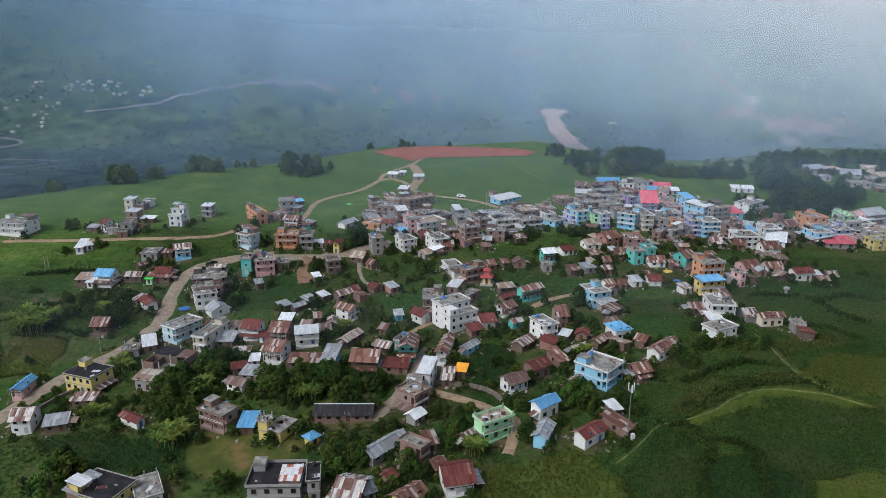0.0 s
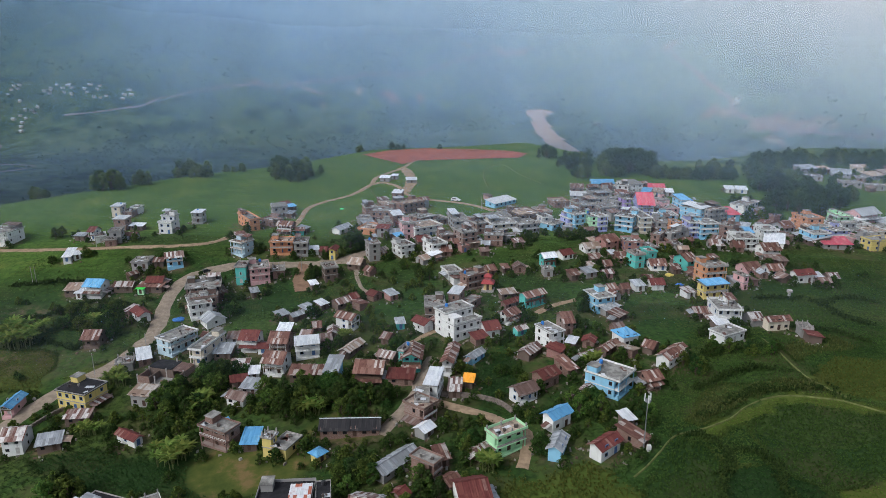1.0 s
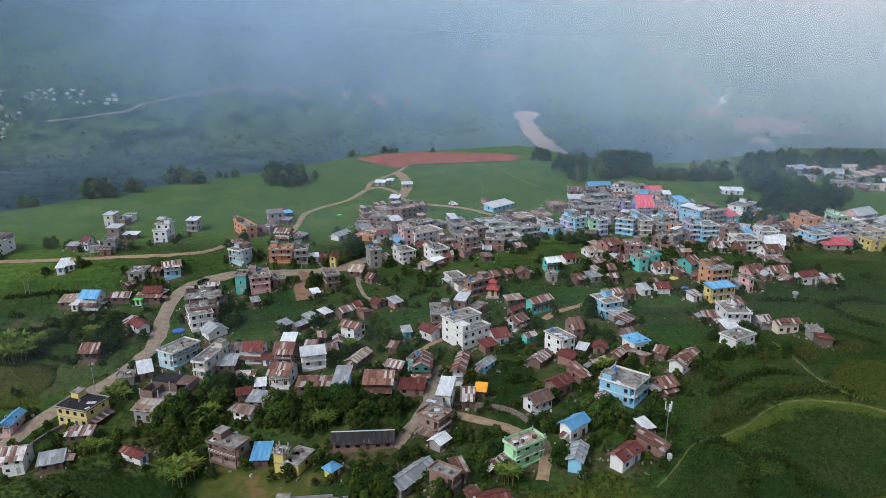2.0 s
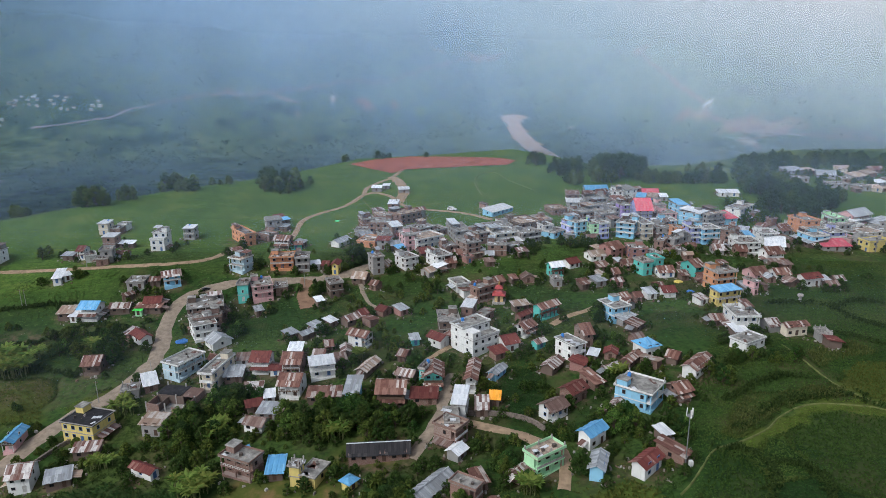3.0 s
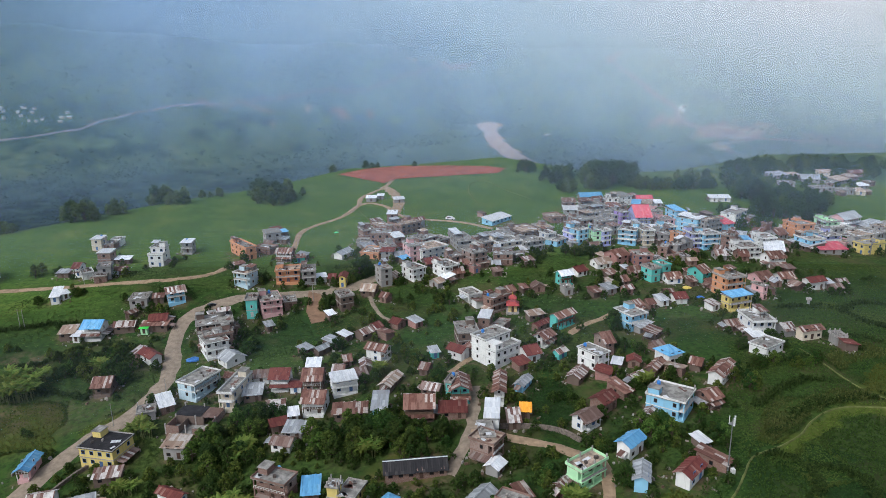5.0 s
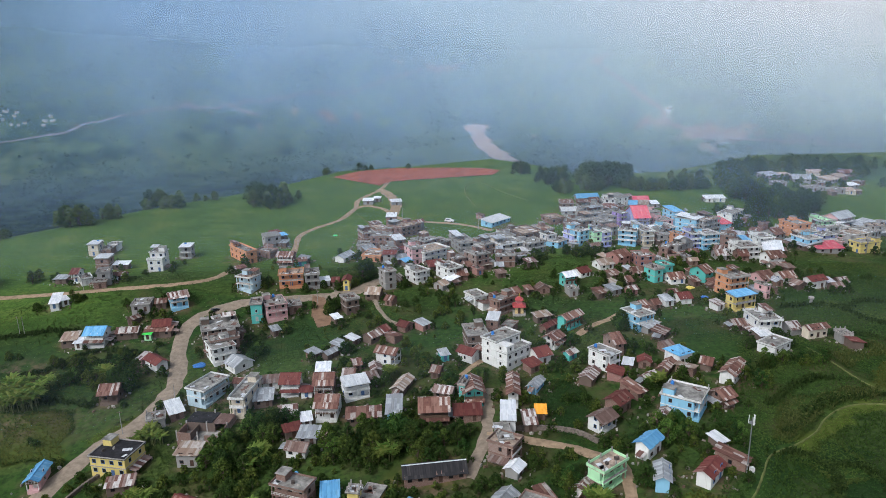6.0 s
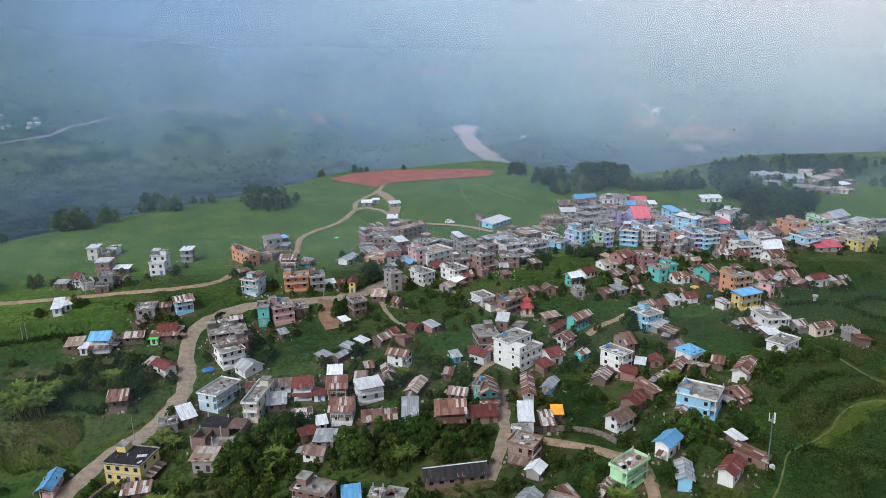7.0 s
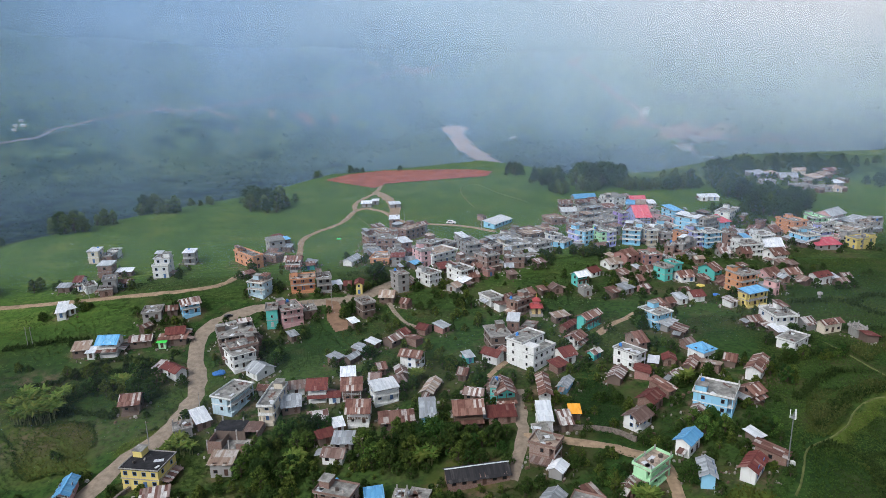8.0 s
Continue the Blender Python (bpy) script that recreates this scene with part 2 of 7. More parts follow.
def ground_material():
    """Grass and crop plots, bare soil round the houses, woods on the far slopes."""
    m, n, l, b = material("ground_cover", 0.95)
    b.inputs["Specular IOR Level"].default_value = 0.1
    geo = n.new("ShaderNodeNewGeometry")
    vor = n.new("ShaderNodeTexVoronoi")
    mp = n.new("ShaderNodeMapping")
    mp.inputs["Scale"].default_value = (0.022, 0.05, 0.0)
    l.new(geo.outputs["Position"], mp.inputs["Vector"])
    l.new(mp.outputs[0], vor.inputs["Vector"])
    vor.inputs["Scale"].default_value = 1.0
    sep = n.new("ShaderNodeSeparateColor")
    l.new(vor.outputs["Color"], sep.inputs[0])
    plot = ramp(n, l, sep.outputs[0], [(0.0, (0.025, 0.058, 0.012)), (0.4, (0.036, 0.076, 0.015)), (0.75, (0.047, 0.086, 0.018)), (1.0, (0.062, 0.092, 0.021))])
    fine = tex(n, l, 0.7, 6)
    mid = tex(n, l, 0.06, 5)
    col = mix(n, l, span(n, l, fine, 0.42, 0.62, 0.0, 0.8), plot, (0.014, 0.03, 0.009))
    col = mix(n, l, span(n, l, tex(n, l, 0.28, 5, rough=0.75), 0.5, 0.7, 0.0, 0.5), col, (0.062, 0.092, 0.024))
    col = mix(n, l, span(n, l, mid, 0.5, 0.68, 0.0, 0.7), col, (0.085, 0.074, 0.032))
    tone = n.new("ShaderNodeAttribute")
    tone.attribute_name = "ripe"
    col = mix(n, l, span(n, l, tone.outputs["Fac"], 0, 1, 0.0, 0.75), col, (0.10, 0.125, 0.02))
    col = mix(n, l, span(n, l, tone.outputs["Fac"], 0, -1, 0.0, 0.75), col, (0.016, 0.036, 0.011))
    worn = n.new("ShaderNodeAttribute")
    worn.attribute_name = "worn"
    bald = ramp(n, l, tex(n, l, 0.16, 5), [(0.38, (0.045, 0.064, 0.014)), (0.54, (0.075, 0.085, 0.02)), (0.66, (0.15, 0.105, 0.045))])
    hill = n.new("ShaderNodeAttribute")
    hill.attribute_name = "pasture"
    turf = ramp(n, l, tex(n, l, 0.05, 7, rough=0.7), [(0.34, (0.050, 0.10, 0.018)), (0.5, (0.078, 0.140, 0.025)), (0.66, (0.135, 0.172, 0.038))])
    turf = mix(n, l, span(n, l, fine, 0.47, 0.62, 0.0, 0.7), turf, (0.028, 0.06, 0.014))
    turf = mix(n, l, span(n, l, tex(n, l, 0.22, 4, stretch=(0.25, 1, 1)), 0.5, 0.64, 0.0, 0.6), turf, (0.045, 0.085, 0.02))
    rows = n.new("ShaderNodeTexWave")
    rows.bands_direction = "Y"
    rows.inputs["Scale"].default_value, rows.inputs["Distortion"].default_value, rows.inputs["Detail"].default_value, rows.inputs["Detail Scale"].default_value = 0.075, 9.0, 3.0, 0.35
    l.new(geo.outputs["Position"], rows.inputs["Vector"])
    turf = mix(n, l, times(n, l, span(n, l, rows.outputs["Fac"], 0.35, 0.9, 0.0, 0.5), span(n, l, tex(n, l, 0.02, 4), 0.4, 0.6, 0.25, 1.0)), turf, (0.04, 0.078, 0.017))
    col = mix(n, l, hill.outputs["Fac"], col, turf)
    col = mix(n, l, worn.outputs["Fac"], col, bald)
    at = n.new("ShaderNodeAttribute")
    at.attribute_name = "soil"
    soil = ramp(n, l, tex(n, l, 0.5, 5), [(0.3, (0.075, 0.05, 0.034)), (0.7, (0.17, 0.115, 0.078))])
    f = n.new("ShaderNodeMath")
    f.operation = "MULTIPLY"
    l.new(at.outputs["Fac"], f.inputs[0])
    l.new(span(n, l, tex(n, l, 0.25, 5), 0.42, 0.6, 0.0, 0.9), f.inputs[1])
    col = mix(n, l, f.outputs[0], col, soil)
    wood = n.new("ShaderNodeAttribute")
    wood.attribute_name = "wood"
    far_wood = ramp(n, l, tex(n, l, 0.022, 9, rough=0.75), [(0.36, (0.008, 0.017, 0.009)), (0.48, (0.026, 0.05, 0.02)), (0.57, (0.085, 0.13, 0.048)), (0.68, (0.17, 0.2, 0.09))])
    glade = ramp(n, l, tex(n, l, 0.008, 6, rough=0.65), [(0.46, (0.0, 0.0, 0.0)), (0.58, (1.0, 1.0, 1.0))])
    far_wood = mix(n, l, glade, far_wood, ramp(n, l, tex(n, l, 0.06, 5, rough=0.7), [(0.38, (0.03, 0.055, 0.022)), (0.5, (0.075, 0.115, 0.045)), (0.62, (0.15, 0.17, 0.08))]))
    col = mix(n, l, wood.outputs["Fac"], col, far_wood)
    red = n.new("ShaderNodeAttribute")
    red.attribute_name = "slip"
    torn = add(n, l, red.outputs["Fac"], span(n, l, tex(n, l, 0.05, 6, rough=0.7), 0.3, 0.7, -0.3, 0.3))
    col = mix(n, l, span(n, l, torn, 0.3, 0.75, 0.0, 0.9), col, ramp(n, l, tex(n, l, 0.03, 4), [(0.4, (0.26, 0.13, 0.09)), (0.6, (0.42, 0.34, 0.29))]))
    l.new(col, b.inputs["Base Color"])
    bump(n, l, b, tex(n, l, 1.2, 4), 0.12, 0.4)
    return m

# ======================= the ground =======================
def smooth(a, b, v):
    t = np.clip((v - a) / (b - a), 0, 1)
    return t * t * (3 - 2 * t)


def relief(x, y):
    """Ridges and gullies of the far mountainsides."""
    rise = smooth(950, 1500, y)
    z = 0.0
    for k in range(7):
        a = 0.9 * math.sin(k * 2.3)
        z = z + (8 / 1.5 ** k) * (1.0 if k < 3 else 2.3) * np.sin((x * math.cos(a) + y * math.sin(a)) * 0.006 * 1.6 ** k + k * 1.7 + 0.8 * np.sin(y * 0.004 + k))
    return rise * z


def ground(x, y):
    """Height of the land: a gently rising river terrace with the village, its rim, the valley floor and the far mountainsides."""
    x, y = np.asarray(x, float), np.asarray(y, float)
    u, v = np.clip(x, -240, 300) / 100, np.clip(y, 100, 560) / 100 - 3
    z = 14.521 + 1.272 * u + 6.055 * v - 0.614 * u * u - 2.834 * u * v - 0.279 * v * v - 0.541 * u ** 3 + 0.994 * u * u * v + 1.197 * u * v * v - 0.385 * v ** 3
    z = z + 6 * np.exp(-((x + 115) / 60) ** 2 - ((y - 294) / 26) ** 2)
    rim = np.interp(x, [-700, -300, -194, -162, -97, -50, 80, 130, 200, 300, 500, 900], [215, 275, 374, 410, 472, 560, 575, 470, 470, 512, 500, 420])
    s = smooth(0, 200, y - rim)
    z = z * (1 - s) - 42 * s
    foot = np.interp(x, [-900, -500, -300, -100, 60, 200, 300, 400, 450, 515, 600, 1000], [930, 1010, 1090, 1225, 1340, 1490, 1470, 1210, 1080, 965, 900, 820])
    far = np.maximum(0, y - foot)
    cap = np.interp(x, [-1500, -300, 300, 1200], [1150, 950, 850, 800])
    return relief(x, y) + z + cap * (1 - np.exp(-0.45 * far * far / (far + 120) / cap))


def height(x, y):
    return float(ground(x, y))


PLACES = []  # footprints of the houses, filled as they are built
ROADS = []


def link_mesh(name, verts, faces, mat, parent=None, label=""):
    me = bpy.data.meshes.new(name)
    me.from_pydata(verts, [], faces)
    me.materials.append(mat)
    ob = new(name, me)
    if parent is not None:
        ob.parent = parent
    if label:
        ob["label"] = label
    return ob


def curve_points(pts, step):
    """A smooth line through the points."""
    p = np.array([pts[0], *pts, pts[-1]], float)
    out = []
    for i in range(1, len(p) - 2):
        k = max(2, int(np.hypot(*(p[i + 1] - p[i])) / step))
        for t in np.arange(k) / k:
            out.append(0.5 * (2 * p[i] + (p[i + 1] - p[i - 1]) * t + (2 * p[i - 1] - 5 * p[i] + 4 * p[i + 1] - p[i + 2]) * t * t
                              + (3 * p[i] - p[i - 1] - 3 * p[i + 1] + p[i + 2]) * t ** 3))
    out.append(p[-2])
    return np.array(out)


def ribbon(name, pts, width, mat, label, lift=0.12, step=3.0, wobble=0.15, category="road"):
    """A road or path: a strip that follows the land, with an uneven edge."""
    c = curve_points(pts, step)
    d = np.gradient(c, axis=0)
    nrm = np.stack([-d[:, 1], d[:, 0]], 1) / np.maximum(np.hypot(d[:, 0], d[:, 1]), 1e-6)[:, None]
    rng = np.random.default_rng(len(pts) * 7 + int(width * 10))
    cols = 5
    V, F = [], []
    for i in range(len(c)):
        wl_, wr_ = (width / 2 * (1 + wobble * rng.normal()) for _ in range(2))
        for k in range(cols):
            f = k / (cols - 1)
            q = c[i] + nrm[i] * (-wl_ * (1 - f) + wr_ * f)
            V.append((q[0], q[1], height(*q) + lift + (-0.25 if k in (0, cols - 1) else 0.0)))
    for i in range(len(c) - 1):
        for k in range(cols - 1):
            a = i * cols + k
            F.append((a, a + 1, a + cols + 1, a + cols))
    ROADS.append((c, width))
    return tagged(link_mesh(name, V, F, mat), label, category, kind="structure")


MAIN_ROAD = [(-131.5, 166.6), (-128.3, 176.7), (-124.3, 186.8), (-119.0, 196.3), (-109.7, 206.1), (-104.2, 217.9), (-102.6, 232.7), (-105.9, 249.5), (-104.9, 264.6), (-96.1, 273.1), (-83.6, 277.2), (-63.6, 278.6), (-50.0, 280.7), (-39.8, 286.5), (-26.7, 298.9)]
WEST_TRACK = [(-202.8, 300.5), (-189.3, 301.0), (-165.1, 298.6), (-140.4, 295.1), (-116.8, 293.7), (-101.6, 298.4), (-96.5, 312.9)]
HILL_TRACK = [(-72.2, 332.8), (-70.8, 348.0), (-70.3, 364.1), (-63.2, 376.9), (-48.8, 392.9), (-39.8, 417.3), (-32.4, 422.4), (-23.5, 412.8), (-19.1, 397.4), (-12.1, 384.2), (-4.4, 380.9), (10.8, 374.4), (20.8, 367.5), (30.5, 356.5)]
FIELD_TRACK = [(-39.8, 417.3), (-37.6, 438.6), (-30.5, 453.5), (-22.2, 470.0), (-13.6, 505.5)]
YARD_TRACK = [(-22.2, 470.0), (-17.0, 448.4), (-15.1, 423.6), (-19.1, 397.4)]
FOOTPATH = [(-39.8, 286.5), (-36.1, 276.7), (-34.5, 265.9), (-31.3, 255.3), (-27.8, 250.8)]
LANE = [(-12.2, 208.9), (-7.7, 213.5), (-3.9, 217.0)]
ALLEY = [(-5.0, 199.0), (-6.9, 191.4), (-8.8, 183.0), (-10.5, 176.5), (-14.5, 167.6), (-18.7, 159.7)]
EAST_LANE = [(-10.5, 176.5), (-2.7, 172.1), (4.4, 168.2), (10.2, 163.8), (15.5, 158.8), (18.5, 155.4), (18.0, 148.8), (15.3, 141.2)]
UPPER_LANE = [(32.2, 226.9), (39.6, 233.2), (46.9, 237.3), (53.2, 241.1)]
FIELD_PATH_A = [(100.6, 201.7), (101.1, 193.0), (100.6, 182.1), (100.7, 175.7), (102.1, 170.2), (105.2, 163.2)]
FIELD_PATH_B = [(39.5, 134.7), (44.0, 138.7), (48.3, 143.4), (54.1, 149.4), (61.9, 151.7), (70.1, 155.5), (75.9, 160.2), (83.2, 164.2), (90.5, 165.4), (98.8, 163.3), (103.6, 161.0), (109.7, 155.2)]
RED_FIELD = [(-55.1, 530.1), (-42.5, 510.4), (-22.1, 482.8), (-13.8, 497.9), (6.8, 501.3), (35.9, 502.0), (63.1, 502.3), (71.0, 520.2), (62.1, 534.3), (28.6, 554.4), (-7.4, 568.5), (-35.0, 559.8)]
YARD = [(-60.3, 280.4), (-55.5, 277.9), (-53.0, 265.7), (-52.9, 255.5), (-57.7, 254.4), (-60.2, 264.2)]
RIVER = [(205, 1441), (231, 1485), (274, 1492), (250, 1423), (228, 1338), (221, 1201), (215, 1070), (214, 981), (212, 840), (172, 840), (178, 981), (182, 1070), (191, 1222), (202, 1353)]
FAR_ROAD = [(-592, 1137), (-558, 1146), (-501, 1188), (-481, 1221), (-467, 1245), (-420, 1270), (-380, 1295), (-323, 1343), (-278, 1365), (-254, 1396), (-151, 1492), (-48, 1586), (45, 1643), (101, 1729), (153, 1803), (228, 1872), (287, 1866)]
EAST_ROAD = [(493, 1434), (489, 1370), (497, 1300), (506, 1215), (514, 1167), (507, 1141), (511, 1107), (532, 1062), (553, 1031), (588, 997), (628, 975), (669, 957), (720, 930)]
VALLEY_ROAD = [(-564, 823), (-518, 852), (-509, 884), (-560, 898), (-609, 893)]
VALLEY_ROAD_B = [(-673, 991), (-640, 1013), (-640, 1032), (-668, 1039), (-697, 1031)]

dirt = plain("dry_dirt", (0.30, 0.215, 0.14), 0.95, var=0.35, scale=0.5)
gravel = plain("road_gravel", (0.255, 0.205, 0.155), 0.95, var=0.3, scale=0.6)
pale_dirt = plain("pale_far_road", (0.27, 0.205, 0.185), 0.95, var=0.3, scale=0.05)
red_soil = plain("red_soil", (0.28, 0.088, 0.055), 0.95, var=0.35, scale=0.12)
trodden = plain("trodden_grass", (0.12, 0.135, 0.042), 0.95, var=0.4, scale=0.5)
ribbon("road", MAIN_ROAD, 5.6, gravel, "unpaved grey-brown gravel road winding up into the village")
ribbon("track", WEST_TRACK, 3.4, dirt, "narrow ochre dirt track across the grass slope")
ribbon("track", HILL_TRACK, 3.2, dirt, "pale dirt track curving over the green hilltop")
ribbon("track", FIELD_TRACK, 3.0, dirt, "pale dirt track leading to the red field")
ribbon("track", YARD_TRACK, 6.5, dirt, "wide trodden dirt yard between the field sheds")
ribbon("path", FOOTPATH, 1.8, gravel, "narrow footpath down through the gardens")
ribbon("path", LANE, 2.6, dirt, "short dirt lane between village houses")
ribbon("path", ALLEY, 3.4, gravel, "cemented alley running down between houses")
ribbon("path", EAST_LANE, 3.2, dirt, "pale dirt lane beside the vegetable plot")
ribbon("path", UPPER_LANE, 2.6, dirt, "dirt lane behind the upper gardens")
ribbon("path", FIELD_PATH_A, 0.55, trodden, "thin trodden path through the crop fields", step=0.9)
ribbon("path", FIELD_PATH_B, 0.55, trodden, "thin trodden path along a field terrace", step=0.9)
ribbon("path", [(31.5, 410.4), (31.4, 441.7), (36.5, 468.6), (48.6, 476.5), (55.2, 446.8), (65.9, 417.8)], 0.9, trodden, "faint trodden path across the hill pasture")
ribbon("path", [(-39.5, 404.8), (-32.5, 373.9), (-38.2, 358.8)], 0.8, trodden, "faint path down the green pasture")
ribbon("road", FAR_ROAD, 5.0, pale_dirt, "far pinkish road cut into the misty mountainside", 5.0, 9.0, 0.35)
ribbon("road", EAST_ROAD, 5.5, pale_dirt, "far dirt road cut into the misty eastern slope", 5.0, 9.0, 0.35)
ribbon("road", VALLEY_ROAD, 6.0, pale_dirt, "pale hairpin road on the valley floor", 0.6, 12.0, 0.2)
ribbon("road", VALLEY_ROAD_B, 6.0, pale_dirt, "pale hairpin road bend on the valley floor", 0.6, 12.0, 0.2)

water_mat = plain("muddy_water", (0.42, 0.28, 0.19), 0.6, var=0.15, scale=0.02)


def patch(name, pts, mat, label, lift=0.15, cell=4.0):
    """A flat-lying piece of land cover inside a closed outline."""
    p = np.array(pts)
    x0, y0, x1, y1 = *p.min(0), *p.max(0)
    xs, ys = np.arange(x0, x1 + cell, cell), np.arange(y0, y1 + cell, cell)
    V, F, at = [], [], {}

    def inside(x, y):
        r, j = False, len(p) - 1
        for i in range(len(p)):
            if (p[i][1] > y) != (p[j][1] > y) and x < (p[j][0] - p[i][0]) * (y - p[i][1]) / (p[j][1] - p[i][1]) + p[i][0]:
                r = not r
            j = i
        return r

    def vert(i, j):
        if (i, j) not in at:
            at[i, j] = len(V)
            V.append((xs[i], ys[j], height(xs[i], ys[j]) + lift))
        return at[i, j]

    for i in range(len(xs) - 1):
        for j in range(len(ys) - 1):
            if inside(xs[i] + cell / 2, ys[j] + cell / 2):
                F.append((vert(i, j), vert(i + 1, j), vert(i + 1, j + 1), vert(i, j + 1)))
    return tagged(link_mesh(name, V, F, mat), label, "ground", kind="structure")


patch("water", RIVER, water_mat, "muddy brown river bending through the misty valley", 3.0, 8.0)
patch("ground_field", RED_FIELD, red_soil, "freshly graded red soil field on the hill crest", 0.35, 2.0)
patch("ground_yard", YARD, plain("yard_soil", (0.22, 0.135, 0.085), 0.95, scale=0.4), "bare reddish dirt yard beside the road", 0.13, 0.5)


# ======================= houses =======================
def box(V, F, x0, x1, y0, y1, z0, z1):
    i = len(V)
    V += [(x0, y0, z0), (x1, y0, z0), (x1, y1, z0), (x0, y1, z0), (x0, y0, z1), (x1, y0, z1), (x1, y1, z1), (x0, y1, z1)]
    F += [(i, i + 3, i + 2, i + 1), (i + 4, i + 5, i + 6, i + 7), (i, i + 1, i + 5, i + 4), (i + 1, i + 2, i + 6, i + 5), (i + 2, i + 3, i + 7, i + 6), (i + 3, i, i + 4, i + 7)]


def part(name, boxes, mat, parent, label=""):
    """One mesh of boxes as a part."""
    V, F = [], []
    for q in boxes:
        box(V, F, *q)
    return link_mesh(name, V, F, mat, parent, label)


def sheet_roof(rng, a, b, lines, pitch=0.3):
    """A skin of corrugated sheets along x from a to b, through the (y, z) lines of eaves and ridge: folded top, thin underside, closed all round."""
    k = max(6, int((b - a) / pitch))
    V, F = [], []
    m = len(lines)
    slip = [rng.uniform(-0.14, 0.14) for _ in range(k + 1)]
    for i in range(k + 1):
        x = a + (b - a) * i / k
        for under in (0, 1):
            for j, (y, z) in enumerate(lines):
                e = slip[i // 3] if j in (0, m - 1) else 0.0
                s = -1 if j == 0 and lines[0][0] < lines[-1][0] else 1
                V.append((x, y + s * e * (1 if j in (0, m - 1) else 0), z + (0.045 if i % 2 else 0.0) + 0.03 * math.sin(i * 1.7 + j) - 0.07 * under))
    for i in range(k):
        p, q = i * 2 * m, (i + 1) * 2 * m
        for j in range(m - 1):
            F.append((p + j, q + j, q + j + 1, p + j + 1))
            F.append((p + m + j, p + m + j + 1, q + m + j + 1, q + m + j))
        F.append((p, p + m, q + m, q))
        F.append((p + m - 1, q + m - 1, q + 2 * m - 1, p + 2 * m - 1))
    for p in (0, k * 2 * m):
        for j in range(m - 1):
            F.append((p + j, p + j + 1, p + m + j + 1, p + m + j))
    return V, F


SHARED = {}
FRAME_COLOURS = {"dark": (0.10, 0.06, 0.045), "pale": (0.55, 0.53, 0.5), "blue": (0.10, 0.18, 0.36)}


def opening(parent, kind, x, y, z, turn, w, h, tone):
    """A window or door, standing proud of the wall, with its pane or leaf set back in the frame."""
    key = (kind, round(w, 1), round(h, 1), tone)
    if key not in SHARED:
        fm = plain("joinery_" + tone, FRAME_COLOURS[tone], 0.6)
        t = 0.09
        bottom = 0.0 if kind == "door" else t
        outer, inner = [(-w / 2, 0), (w / 2, 0), (w / 2, h), (-w / 2, h)], [(-w / 2 + t, bottom), (w / 2 - t, bottom), (w / 2 - t, h - t), (-w / 2 + t, h - t)]
        V = [(p[0], y_, p[1]) for y_ in (-0.07, 0.02) for p in outer + inner]
        F = []
        for i in range(4):
            j = (i + 1) % 4
            F += [(i, j, 4 + j, 4 + i), (8 + i, 12 + i, 12 + j, 8 + j), (i, 8 + i, 8 + j, j), (4 + i, 4 + j, 12 + j, 12 + i)]
        me = bpy.data.meshes.new(kind)
        me.from_pydata(V, [], F)
        me.materials.append(fm)
        V, F = [], []
        box(V, F, -w / 2 + t, w / 2 - t, -0.012, 0.01, bottom, h - t)
        pm = bpy.data.meshes.new("pane")
        pm.from_pydata(V, [], F)
        pm.materials.append(glass() if kind == "window" else plain("door_" + tone, scaled(FRAME_COLOURS[tone], 0.8), 0.6))
        SHARED[key] = me, pm
    me, pm = SHARED[key]
    if parent.matrix_world.translation.y > 292:  # far off: frame and pane in one
        if (key, "one") not in SHARED:
            V = [tuple(v.co) for v in me.vertices] + [tuple(v.co) for v in pm.vertices]
            F = [tuple(p.vertices) for p in me.polygons]
            k = len(F)
            F += [tuple(i + len(me.vertices) for i in p.vertices) for p in pm.polygons]
            one = bpy.data.meshes.new(kind)
            one.from_pydata(V, [], F)
            one.materials.append(me.materials[0])
            one.materials.append(pm.materials[0])
            for p in one.polygons:
                p.material_index = int(p.index >= k)
            SHARED[key, "one"] = one
        me = SHARED[key, "one"]
    ob = new(kind, me)
    ob.parent = parent
    ob.location, ob.rotation_euler = (x, y, z), (0, 0, radians(turn))
    if parent.matrix_world.translation.y > 292:
        return
    pane = new("pane" if kind == "window" else "leaf", pm)
    pane.parent = ob


STOREY = 2.6
NUMBER = {1: "single-storey", 2: "two-storey", 3: "three-storey"}
cement = plain("cement_trim", (0.34, 0.32, 0.30), 0.9, var=0.4)
timber = plain("old_timber", (0.13, 0.085, 0.06), 0.85)
white_trim = plain("white_trim", (0.62, 0.62, 0.60), 0.8, var=0.3)
HOUSE_COUNT = [0]
DECKS = []  # flat roofs, for the odds and ends that lie on them


def setting_words(x, y):
    for c, w in ROADS[:1]:
        if np.min(np.hypot(c[:, 0] - x, c[:, 1] - y)) < 13:
            return "beside the road"
    if y > 440:
        return "on far hillside"
    if y > 330 and x > 40:
        return "in upper village"
    if x > 70 and y < 215:
        return "beside crop fields"
    if x < -90:
        return "on grassy slope"
    if y < 165:
        return "by lower lane"
    return "among gardens"


